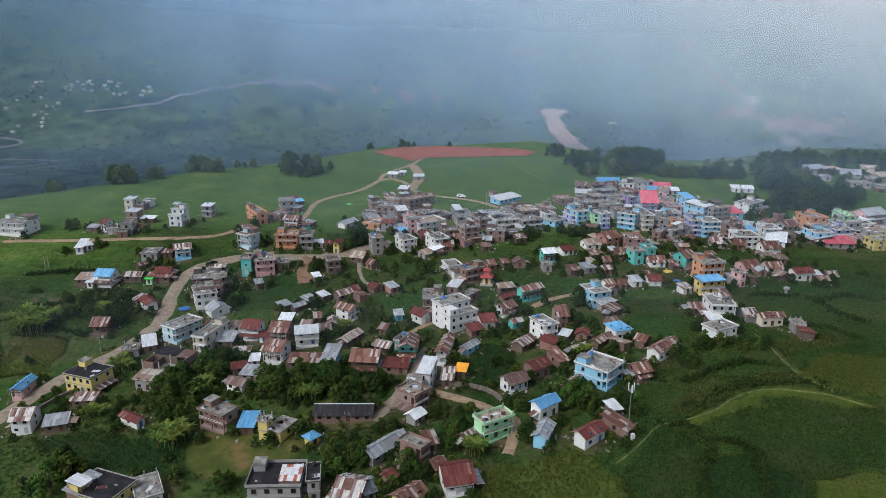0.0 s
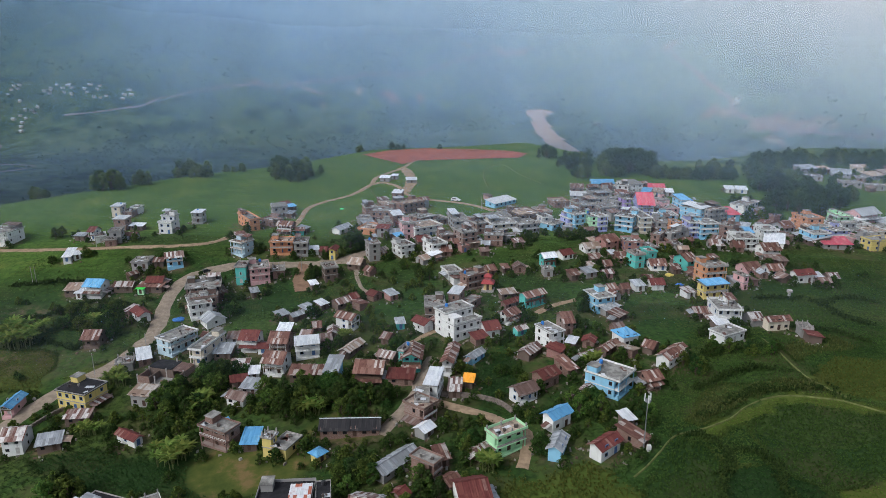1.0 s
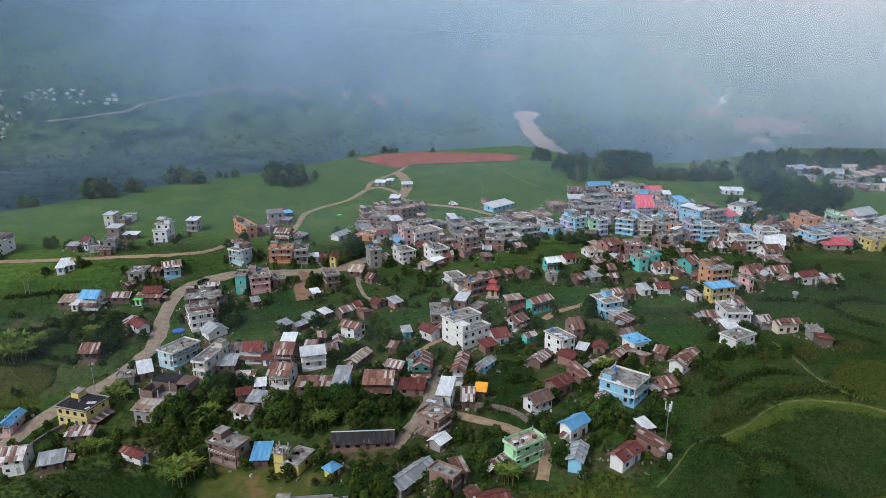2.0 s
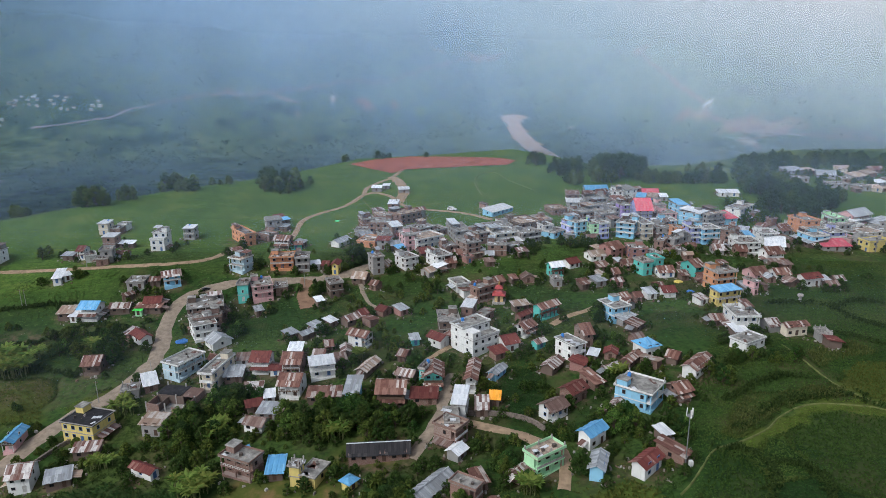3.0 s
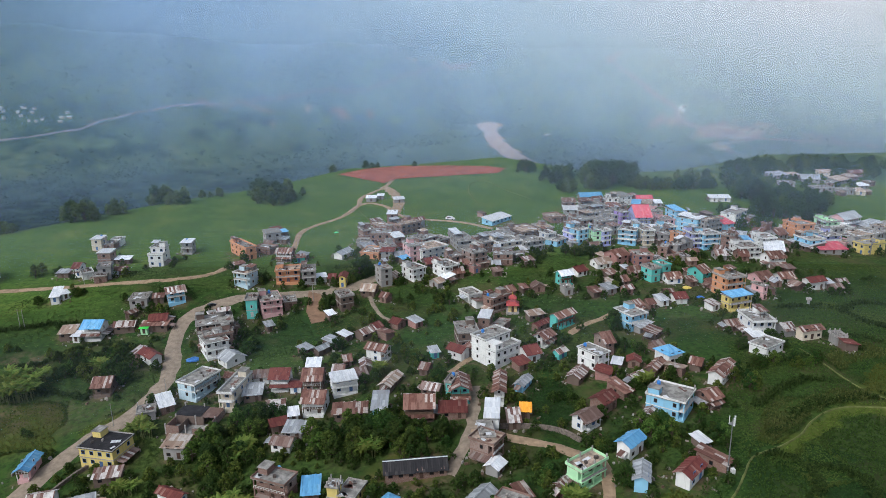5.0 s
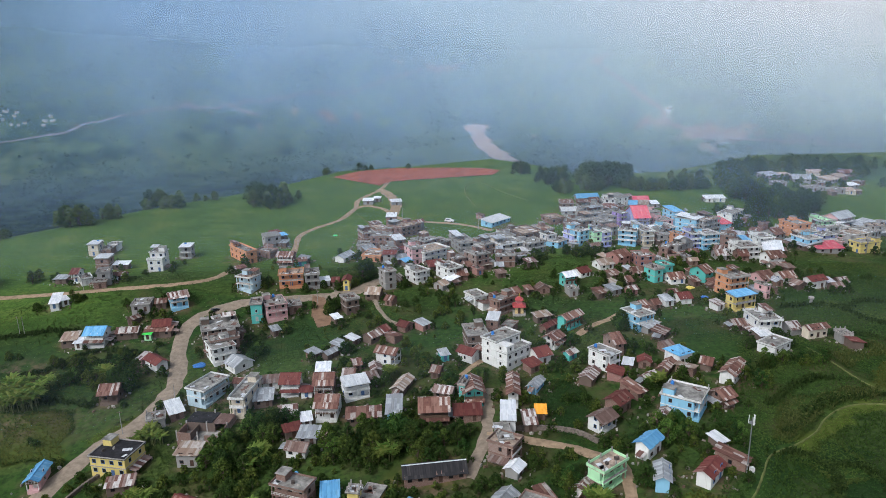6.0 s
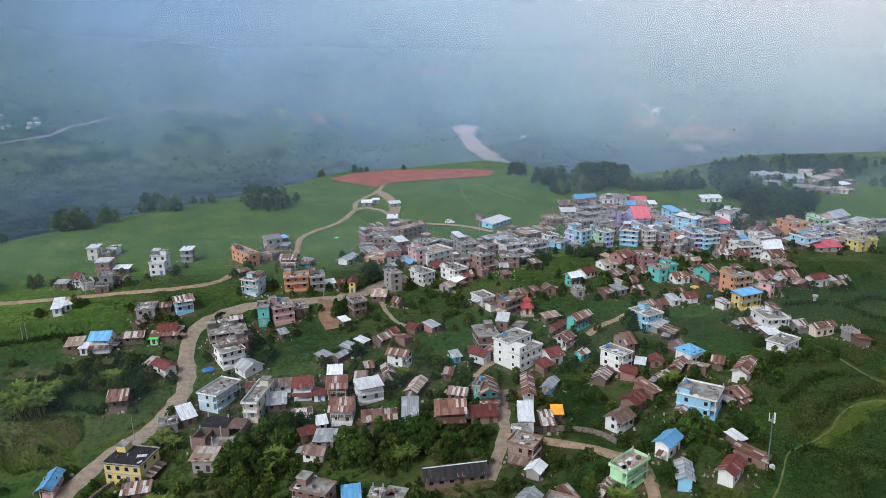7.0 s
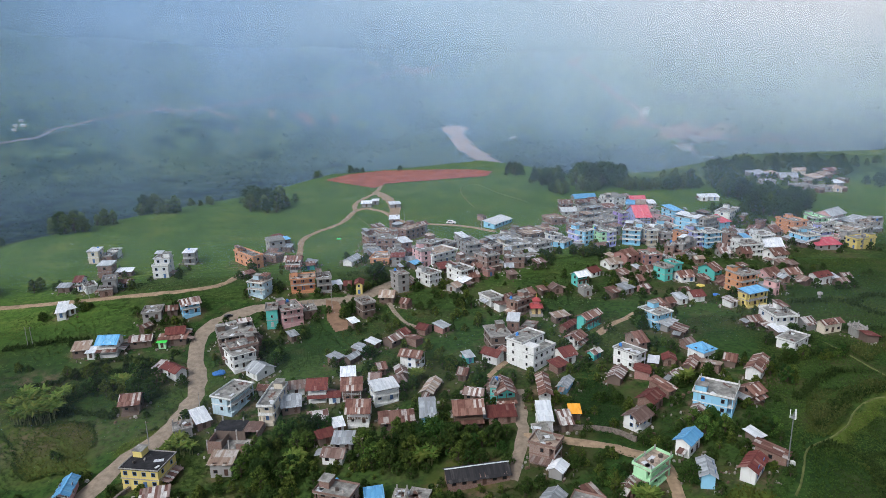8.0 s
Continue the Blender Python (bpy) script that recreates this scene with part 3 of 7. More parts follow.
def house(x, y, rot, w, d, n, kind, wall, roof, flags=""):
    """A village house. Its front, with door and windows, looks along its own -y. Kinds: F flat cement roof, G gable with the ridge along x, g with the ridge along y, L single slope, H hipped."""
    HOUSE_COUNT[0] += 1
    rng = random.Random(HOUSE_COUNT[0] * 17)
    ca, sa = math.cos(radians(rot)), math.sin(radians(rot))
    corners = [(x + ca * sx * w / 2 - sa * sy * d / 2, y + sa * sx * w / 2 + ca * sy * d / 2) for sx in (-1, 1) for sy in (-1, 1)]
    zc = height(x, y)
    low = min(height(*c) for c in corners) - zc - 0.6
    PLACES.append((x, y, math.hypot(w, d) / 2, w, d, rot))
    storey = STOREY if y < 285 or x < -60 else 2.3  # the old upper village is lower
    step = storey if kind == "F" else 2.2
    H = n * step if n != 1 or kind == "F" else 2.15
    floors = max(1, int(round(n)))
    small = w * d < 26 and n <= 1
    base = new("shed" if small or kind == "L" and n <= 1 else "house")
    base.matrix_world = pose(x, y, zc, 0, 0, rot)
    shape = {"F": "flat roof", "G": "gable roof", "g": "gable roof", "L": "sloping roof", "H": "hipped roof"}[kind]
    rk = roof if kind != "F" or "cover" in flags else ("conc" if roof not in ("dark", "tan", "teal", "lgreen") else roof)
    word = "shed" if "shed" in base.name else "house"
    label = f"{NUMBER[min(3, floors)]} {WALL_WORDS[wall]} {word}, {ROOF_WORDS[rk]} {shape}, {setting_words(x, y)}"
    label = " ".join(label.split()[:12])
    tagged(base, label, "shed" if "shed" in base.name else "house", "village houses")
    wm = wall_material(wall)
    x0, x1, y0, y1 = -w / 2, w / 2, -d / 2, d / 2
    tone = rng.choice(["dark", "dark", "pale", "blue"] if wall not in ("brown", "brick", "grey") else ["dark"])
    # --- walls
    V, F = [], []
    top_y0 = y0
    gallery = ("balcony" in flags or kind in "Gg" and rng.random() < 0.4) and n >= 1.5 and d > 4 and "setback" not in flags and "big" not in flags
    gy = y0 + min(1.4, d * 0.25) if gallery else y0
    if "setback" in flags or "big" in flags:
        top_y0 = y0 + d * 0.42
        box(V, F, x0, x1, y0, y1, low, H - storey)
        box(V, F, x0, x1, top_y0, y1, H - storey, H)
        if "big" in flags:
            box(V, F, x0, x0 + w * 0.3, y0, top_y0, H - storey, H)
    else:
        box(V, F, x0, x1, gy, y1, low, H)
        if gy > y0:
            box(V, F, x0, x1, y0 - 0.05, gy, low, 0.25)
    if kind in ("G", "g"):
        run = (d if kind == "G" else w) / 2
        rise = run * 0.5
        q = len(V)
        e = 0.0
        if kind == "G":
            V += [(x0, y0, H), (x0, y1, H), (x0, 0, H + rise), (x1, y0, H), (x1, y1, H), (x1, 0, H + rise)]
        else:
            V += [(x1, y0, H), (x0, y0, H), (0, y0, H + rise), (x1, y1, H), (x0, y1, H), (0, y1, H + rise)]
        F += [(q, q + 2, q + 1), (q + 3, q + 4, q + 5), (q, q + 3, q + 5, q + 2), (q + 1, q + 2, q + 5, q + 4)]
    if kind == "L":
        rise = d * 0.16
        q = len(V)
        V += [(x0, y0, H), (x1, y0, H), (x0, y1, H), (x1, y1, H), (x0, y1, H + rise), (x1, y1, H + rise)]
        F += [(q, q + 2, q + 4), (q + 1, q + 5, q + 3), (q + 2, q + 3, q + 5, q + 4), (q, q + 4, q + 5, q + 1)]
    link_mesh("wall", V, F, wm, base)
    # --- roof
    over = 0.7 if n > 1 else 0.55
    if kind == "F":
        trim = white_trim if wall in ("white", "lblue", "lilac", "cream", "paleblue") else wm if rng.random() < 0.4 else cement
        for k in range(1, floors):
            part("floor_slab", [(x0 - 0.16, x1 + 0.16, y0 - 0.16, y1 + 0.16, k * storey - 0.12, k * storey + 0.08)], trim, base)
        part("roof_deck", [(x0 - 0.35, x1 + 0.35, top_y0 - 0.35, y1 + 0.35, H, H + 0.16)], deck_material(roof), base)
        if top_y0 > y0:
            part("terrace_deck", [(x0 - 0.2, x1 + 0.2, y0 - 0.3, top_y0 - 0.36, H - storey, H - storey + 0.14)], deck_material("conc"), base)
            z = H - storey + 0.14
            part("parapet", [(x0 - 0.2, x1 + 0.2, y0 - 0.3, y0 - 0.16, z, z + 0.75), (x0 - 0.2, x0 - 0.06, y0 - 0.16, top_y0 - 0.36, z, z + 0.75), (x1 + 0.06, x1 + 0.2, y0 - 0.16, top_y0 - 0.36, z, z + 0.75)], trim, base)
        ph = rng.choice([0.3, 0.5, 0.7]) if "cover" not in flags else 0.15
        a0, a1, b0, b1, z = x0 - 0.35, x1 + 0.35, top_y0 - 0.35, y1 + 0.35, H + 0.16
        part("parapet", [(a0, a1, b0, b0 + 0.14, z, z + ph), (a0, a1, b1 - 0.14, b1, z, z + ph), (a0, a0 + 0.14, b0 + 0.14, b1 - 0.14, z, z + ph), (a1 - 0.14, a1, b0 + 0.14, b1 - 0.14, z, z + ph)], trim, base)
        if n >= 2 and w * d > 45 and "cover" not in flags and "big" not in flags:
            sx = x0 + 0.3 if rng.random() < 0.5 else x1 - 2.9
            part("stair_head", [(sx, sx + 2.6, y1 - 3.2, y1 - 0.2, z, z + 1.8)], wm, base)
            part("stair_roof", [(sx - 0.2, sx + 2.8, y1 - 3.4, y1, z + 1.8, z + 1.94)], deck_material("conc"), base)
        if "rebar" in flags or rng.random() < 0.18:
            for px in (x0, 0, x1):
                for py in (top_y0, y1 - 0.2):
                    part("column", [(px - 0.14, px + 0.14, py - 0.14, py + 0.14, z, z + 1.5)], cement, base)
        if "cover" not in flags:
            DECKS.append((base.matrix_world.copy(), x0, x1, top_y0, y1, z))
        if "part" in flags:
            V, F = sheet_roof(rng, x0 + w * 0.6, x1 + 0.2, [(y0 - 0.4, z + 1.5), (y0 + d * 0.62, z + 1.9)])
            link_mesh("roof_sheet", V, F, roof_material("rustpatch"), base)
            part("roof_room", [(x0 + w * 0.62, x1, y0, y0 + d * 0.55, z + 0.01, z + 1.5)], wall_material("brick"), base)
        if "cover" in flags:
            V, F = sheet_roof(rng, x0 - 0.3, x1 + 0.3, [(top_y0 - 0.5, z + 0.3), (y1 + 0.4, z + 0.3 + d * 0.1)])
            link_mesh("roof_sheet", V, F, roof_material(roof), base)
            for px in (x0 + 0.2, x1 - 0.2):
                for py in (top_y0 + 0.1, y1 - 0.1):
                    part("post", [(px - 0.07, px + 0.07, py - 0.07, py + 0.07, z, z + 0.28 + (d * 0.09 if py > 0 else 0))], timber, base)
        if n >= 2 and w * d > 30 and "cover" not in flags and "big" not in flags and rng.random() < 0.5:
            q = rng.uniform(0.3, 0.55)
            a_, b_ = (x0, x0 + w * q) if rng.random() < 0.5 else (x1 - w * q, x1)
            c_ = y1 - d * rng.uniform(0.3, 0.6)
            V, F = sheet_roof(rng, a_, b_, [(c_, z + 2.0), (y1 + 0.2, z + 2.45)])
            link_mesh("roof_shelter", V, F, roof_material(rng.choice(["rust", "tan", "white", "grey", "rustwhite", "brownroof"])), base)
            part("shelter_wall", [(a_ + 0.15, b_ - 0.15, y1 - 0.35, y1 - 0.16, z, z + 2.3)], wall_material(rng.choice(["brick", "grey", wall])), base)
            for px in (a_ + 0.15, b_ - 0.15):
                part("post", [(px - 0.06, px + 0.06, c_ + 0.1, c_ + 0.22, z, z + 2.02)], timber, base)
        if "tank" in flags or (n >= 2 and rng.random() < 0.22):
            tank(base.matrix_world @ Vector((x0 + 1.0 + rng.random() * (w - 2), y1 - 1.0, z)), rng.choice(["black", "black", "blue"]) if "tank" not in flags else "blue")
    elif kind in ("G", "g"):
        if kind == "G":
            run, a, b = d / 2, x0 - over, x1 + over
        else:
            run, a, b = w / 2, y0 - over, y1 + over
        s = 0.5
        V, F = sheet_roof(rng, a, b, [(-run - over, H - over * s + 0.04), (0.0, H + run * s + 0.08), (run + over, H - over * s + 0.04)])
        ob = link_mesh("roof", V, F, roof_material(roof), base)
        cap = part("ridge_cap", [(a, b, -0.17, 0.17, H + run * s + 0.1, H + run * s + 0.2)], roof_material("white" if "palecap" in flags else roof), base)
        if kind == "g":
            ob.rotation_euler = cap.rotation_euler = (0, 0, radians(90))
    elif kind == "L":
        V, F = sheet_roof(rng, x0 - over, x1 + over, [(y0 - over, H - over * 0.16 + 0.06), (y1 + over, H + (d + over) * 0.16 + 0.08)])
        link_mesh("roof", V, F, roof_material(roof), base)
    else:
        V, F = [], []
        rise, r = min(w, d) * 0.36, max(0, w - d) / 2 + 0.3
        a0, a1, b0, b1 = x0 - 0.6, x1 + 0.6, y0 - 0.6, y1 + 0.6
        V += [(a0, b0, H), (a1, b0, H), (a1, b1, H), (a0, b1, H), (-r, 0, H + rise), (r, 0, H + rise), (a0, b0, H - 0.08), (a1, b0, H - 0.08), (a1, b1, H - 0.08), (a0, b1, H - 0.08)]
        F += [(0, 1, 5, 4), (1, 2, 5), (2, 3, 4, 5), (3, 0, 4), (6, 7, 1, 0), (7, 8, 2, 1), (8, 9, 3, 2), (9, 6, 0, 3), (9, 8, 7, 6)]
        link_mesh("roof", V, F, roof_material(roof), base)
        part("ridge_cap", [(-r, r, -0.12, 0.12, H + rise - 0.02, H + rise + 0.08)], roof_material(roof), base)
    # --- doors and windows
    far = y > 300
    wide = 1.15 if w > 4 else 0.8
    for k in range(floors):
        z = k * step + (0.85 if kind == "F" else 0.7)
        yf = top_y0 if k == floors - 1 and top_y0 > y0 else gy
        count = max(1, int(w / (3.2 if far else 2.5)))
        for i in range(count):
            px = x0 + w * (i + 0.5) / count
            if k == 0 and i == count // 2:
                opening(base, "door", px, yf, 0.27 if gallery else 0.05, 0, 1.0, 1.8, tone)
            else:
                opening(base, "window", px, yf, z, 0, wide, 1.2 if kind == "F" else 1.0, tone)
        if d > 4.5 and n > 1 or d > 6:
            sides = max(1, int(d / 4.2))
            for i in range(sides):
                py = y0 + d * (i + 0.5) / sides
                if py - 0.5 > yf or "big" in flags:
                    opening(base, "window", x0, py, z, -90, 0.95, 1.15, tone)
                if py - 0.5 > yf:
                    opening(base, "window", x1, py, z, 90, 0.95, 1.15, tone)
    if "big" in flags:
        opening(base, "window", x0 + w * 0.15, y0, (floors - 1) * step + 0.85, 0, 1.0, 1.2, tone)
    # --- a lean-to of old sheets against one side
    if "big" not in flags and y < 420 and w > 4 and rng.random() < 0.42:
        side, out_, a_ = rng.choice([-1, 1]), rng.uniform(1.8, 2.8), rng.uniform(-0.1, 0.1)
        q0, q1, zt = y0 + d * 0.1, y1 - d * rng.uniform(0.05, 0.35), 2.1
        V, F = sheet_roof(rng, q0, q1, [(-out_, zt - 0.55), (-0.02, zt)])
        ob = link_mesh("lean_to_roof", V, F, roof_material(rng.choice(["rust", "rustwhite", "tan", "grey", "brownroof"])), base)
        ob.location, ob.rotation_euler = ((x1 if side > 0 else x0), 0 if side > 0 else (q0 + q1), 0), (0, 0, radians(90 if side > 0 else -90))
        if side > 0:
            ob.location.y = 0
        posts = []
        for py in (q0 + 0.3, q1 - 0.3):
            px = (x1 + out_ - 0.25) if side > 0 else (x0 - out_ + 0.25)
            posts.append((px - 0.06, px + 0.06, py - 0.06, py + 0.06, low, zt - 0.5))
        for q in posts:
            part("post", [q], timber, base)
    # --- balconies and verandahs
    if gallery:
        pale = wall in ("white", "cream", "lblue", "lilac", "pink") or rng.random() < 0.3
        rail = white_trim if pale else timber if kind != "F" else cement
        m = max(2, int(w / (3.2 if kind == "F" else 1.9)) + 1)
        r = 0.13 if kind == "F" else 0.08
        for i in range(m):
            px = x0 + r + (w - 2 * r) * i / (m - 1)
            part("column" if kind == "F" else "post", [(px - r, px + r, y0 + 0.02, y0 + 0.02 + 2 * r, 0.25, H)], wm if kind == "F" else rail, base)
        for k in range(1, floors):
            z = k * step
            if kind != "F":
                part("gallery_floor", [(x0, x1, y0, gy - 0.01, z - 0.1, z + 0.05)], timber, base)
            if rng.random() < 0.5:
                part("railing", [(x0 - 0.02, x1 + 0.02, y0 - 0.03, y0 + 0.015, z + 0.09, z + 0.75)], rail, base)
            else:
                bars = [(x0, x1, y0 - 0.04, y0 + 0.01, z + 0.75, z + 0.84), (x0, x1, y0 - 0.04, y0 + 0.01, z + 0.35, z + 0.41)]
                q = max(2, int(w / 0.7))
                bars += [(x0 + w * i / q - 0.03, x0 + w * i / q + 0.03, y0 - 0.035, y0 + 0.005, z + 0.09, z + 0.75) for i in range(q + 1)]
                part("railing", bars, rail, base)
        if kind != "F" and rng.random() < 0.5:
            z = step * (floors - 1) - 0.1
            V, F = sheet_roof(rng, x0 - 0.3, x1 + 0.3, [(y0 - 1.3, z - 0.45), (y0 - 0.02, z + 0.1)])
            link_mesh("verandah_roof", V, F, roof_material(roof if roof != "blue" else "rust"), base)
    return base


def lathe(profile, seg=12):
    V, F = [], []
    for r, z in profile:
        V += [(r * math.cos(2 * math.pi * i / seg), r * math.sin(2 * math.pi * i / seg), z) for i in range(seg)]
    for k in range(len(profile) - 1):
        for i in range(seg):
            a, b = k * seg + i, k * seg + (i + 1) % seg
            F.append((a, b, b + seg, a + seg))
    F += [tuple(range(seg))[::-1], tuple(range((len(profile) - 1) * seg, len(profile) * seg))]
    return V, F


def tank(p, tone):
    """A ribbed plastic water tank with its lid."""
    c = {"black": (0.03, 0.03, 0.033), "blue": (0.05, 0.2, 0.55), "white": (0.7, 0.7, 0.7)}[tone]
    V, F = lathe([(0.5, 0), (0.52, 0.25), (0.49, 0.3), (0.52, 0.35), (0.52, 0.65), (0.49, 0.7), (0.52, 0.75), (0.5, 0.98), (0.3, 1.12), (0.22, 1.14)])
    ob = link_mesh("water_tank", V, F, plain("tank_" + tone, c, 0.4))
    ob.location = p
    tagged(ob, f"{tone} plastic water tank standing on a flat roof", "water tank", "roof water tanks")
    V, F = lathe([(0.22, 1.14), (0.24, 1.2), (0.1, 1.24)])
    link_mesh("lid", V, F, plain("tank_" + tone, c, 0.4), ob)


house(-163.8, 348.2, -9, 4.8, 5.5, 2, "F", "cream", "white", "cover")
house(-159.1, 349.1, -8, 5.7, 5.5, 1, "F", "brick", "conc")
house(-157.1, 354.4, -9, 4.4, 4.4, 1, "F", "white", "conc")
house(-153.8, 328.4, -8, 5.9, 5.5, 2, "F", "brick", "white", "cover")
house(-146.4, 327.6, -8, 6.4, 3.5, 1, "L", "brown", "white")
house(-141.2, 308.5, -8, 5.0, 3.5, 1, "G", "grey", "rust")
house(-146.1, 304.3, 10, 4.9, 6.6, 2, "F", "grey", "conc")
house(-146.8, 300.4, 10, 4.7, 5.5, 1, "F", "brick", "conc")
house(-159.7, 311.9, -8, 2.6, 5.7, 2, "G", "white", "red")
house(-155.2, 307.7, 27, 4.2, 6.6, 1, "F", "white", "conc")
house(-166.1, 312.2, -8, 4.7, 3.5, 1, "L", "brown", "grey")
house(-129.1, 322.0, -8, 6.6, 7.7, 3, "F", "white", "conc", "setback")
house(-120.6, 339.7, -8, 5.0, 5.5, 2, "F", "grey", "white", "cover balcony")
house(-203.1, 312.2, -12, 16.0, 11.0, 2, "F", "white", "conc", "balcony")
house(-31.8, 428.5, -10, 5.8, 4.4, 1, "L", "grey", "white")
house(-26.0, 433.8, -10, 3.7, 3.1, 1, "L", "grey", "white")
house(-15.3, 422.7, 5, 6.0, 4.4, 1, "L", "grey", "white")
house(-82.7, 350.9, 20, 7.6, 6.6, 2, "F", "grey", "conc", "cover")
house(-78.8, 361.5, 34, 4.5, 3.5, 1, "L", "brown", "blue")
house(-78.7, 350.1, -23, 8.2, 3.5, 1, "L", "brown", "grey")
house(-93.8, 332.1, 33, 4.9, 17.7, 2, "F", "orange", "conc", "tank")
house(-83.4, 335.4, -37, 8.8, 5.5, 1, "F", "brick", "conc")
house(-73.1, 320.6, -15, 6.8, 5.7, 2, "G", "brick", "rust")
house(-67.2, 317.9, 9, 5.4, 3.5, 1, "L", "teal", "rust")
house(-69.0, 290.6, 2, 9.6, 7.4, 2, "F", "orange", "tan", "balcony")
house(-60.6, 290.4, 4, 5.6, 8.0, 2, "F", "grey", "conc", "balcony")
house(-55.5, 290.6, 12, 3.6, 3.5, 1, "L", "white", "white")
house(-46.3, 286.2, -8, 2.5, 5.7, 2, "g", "yellow", "red")
house(-50.8, 290.0, -8, 2.5, 4.6, 1, "G", "brown", "red")
house(-85.7, 287.6, -32, 7.0, 6.6, 2, "F", "paleblue", "tan", "balcony")
house(-91.8, 306.9, 31, 4.2, 2.6, 1, "L", "brown", "rust")
house(-47.1, 323.7, 57, 9.0, 4.6, 1, "G", "white", "grey")
house(-33.0, 323.7, -21, 8.8, 11.0, 1, "F", "orange", "tan")
house(-21.6, 370.0, -9, 5.2, 6.9, 3, "F", "brick", "white", "cover")
house(-15.8, 359.7, 35, 13.2, 11.0, 2, "F", "brick", "tan")
house(-28.3, 345.5, -9, 10.2, 13.8, 2, "F", "brick", "conc")
house(-21.3, 336.9, 17, 5.2, 8.2, 2, "F", "brick", "white", "cover")
house(-37.4, 338.9, -8, 6.1, 6.9, 1, "F", "grey", "conc")
house(-15.8, 315.7, 17, 4.7, 9.6, 3, "F", "pink", "conc")
house(-7.7, 318.2, 31, 14.3, 11.0, 2, "F", "white", "tan", "balcony")
house(-19.1, 311.1, 30, 4.1, 3.5, 1, "L", "brown", "blue")
house(-21.5, 316.4, 11, 4.3, 5.7, 1, "G", "brown", "grey")
house(-29.5, 287.2, 17, 4.9, 7.7, 3, "F", "grey", "conc", "tank")
house(-25.8, 289.8, 51, 4.3, 5.7, 1, "G", "yellow", "tan")
house(-16.6, 291.6, 31, 6.4, 8.8, 2, "F", "white", "conc", "balcony")
house(-8.7, 304.8, 16, 4.6, 6.8, 1, "G", "brown", "red")
house(-2.6, 293.2, 27, 6.9, 10.1, 2, "F", "white", "conc", "balcony")
house(-3.0, 285.4, -58, 4.8, 4.6, 1, "L", "grey", "white")
house(9.6, 330.1, 10, 7.9, 18.0, 2, "F", "grey", "conc", "balcony")
house(35.0, 369.9, 41, 17.1, 7.1, 1, "L", "lblue", "white")
house(11.3, 302.1, 24, 7.0, 9.6, 3, "F", "brick", "conc")
house(28.7, 332.2, 12, 12.7, 8.2, 2, "F", "grey", "conc")
house(29.5, 321.4, 18, 12.0, 11.0, 2, "F", "cream", "conc", "balcony")
house(24.7, 304.3, -8, 8.3, 8.2, 2, "F", "brick", "conc")
house(42.9, 338.6, 20, 12.1, 15.1, 2, "F", "brown", "tan")
house(41.3, 320.2, 23, 10.3, 9.6, 2, "F", "grey", "conc", "balcony")
house(52.3, 329.7, 19, 4.9, 6.9, 2, "F", "white", "conc", "balcony")
house(55.2, 328.5, 40, 10.2, 11.0, 1, "F", "lblue", "conc")
house(65.0, 328.3, 21, 6.7, 8.0, 2, "F", "lilac", "conc", "balcony")
house(66.7, 328.0, 25, 6.4, 9.6, 3, "F", "lblue", "conc")
house(74.3, 324.0, 4, 4.3, 7.9, 3, "F", "lgreen", "teal", "tank")
house(77.7, 323.2, 20, 4.7, 8.2, 3, "F", "lilac", "conc", "balcony")
house(91.9, 324.4, -33, 8.4, 11.0, 3, "F", "lblue", "conc", "balcony")
house(98.6, 324.3, 4, 5.2, 14.9, 3, "F", "cream", "conc", "balcony")
house(101.6, 412.5, -2, 13.3, 7.1, 1, "G", "grey", "blue")
house(81.4, 389.9, -9, 7.4, 8.2, 2, "F", "brown", "rust", "cover")
house(92.1, 381.7, -2, 12.2, 12.4, 2, "F", "grey", "conc")
house(80.7, 382.7, -9, 8.6, 7.1, 1, "L", "grey", "white")
house(78.9, 354.4, 18, 11.6, 12.4, 2, "F", "brick", "conc")
house(87.1, 349.5, 15, 9.5, 11.0, 2, "F", "grey", "conc")
house(69.2, 344.1, -9, 7.1, 9.6, 2, "F", "brick", "conc")
house(66.6, 368.4, 11, 8.3, 11.0, 1, "F", "brick", "tan")
house(88.1, 366.0, 20, 14.9, 9.6, 2, "F", "grey", "conc")
house(109.4, 395.7, -10, 6.5, 8.2, 2, "F", "white", "white")
house(116.8, 399.5, 16, 8.0, 9.6, 2, "F", "white", "conc", "cover")
house(131.1, 400.4, -9, 9.0, 8.5, 1, "G", "pink", "pinkred")
house(122.9, 391.6, -27, 4.5, 7.1, 1, "L", "grey", "blue")
house(129.5, 391.3, -25, 5.1, 7.1, 1, "L", "cream", "tan")
house(108.6, 352.4, -8, 7.7, 18.0, 3, "G", "lilac", "pinkred")
house(100.0, 356.1, 11, 4.0, 8.2, 3, "F", "purple", "conc", "balcony")
house(74.5, 295.1, 24, 7.2, 7.9, 2, "G", "pinkbrick", "rust")
house(84.9, 292.6, -2, 7.4, 8.8, 2, "F", "pinkbrick", "conc")
house(66.1, 291.7, 13, 6.8, 6.8, 1, "G", "white", "tan")
house(44.3, 274.1, 16, 5.2, 5.0, 2, "G", "teal", "white", "balcony")
house(53.3, 283.6, 24, 5.2, 5.7, 1, "G", "white", "red")
house(77.1, 278.9, 3, 6.1, 6.8, 1, "G", "brick", "rust")
house(80.8, 272.6, 17, 4.5, 6.6, 2, "F", "teal", "conc")
house(87.2, 275.9, 13, 3.7, 6.6, 2, "F", "teal", "conc")
house(58.6, 261.4, 22, 4.7, 4.6, 1, "L", "grey", "grey")
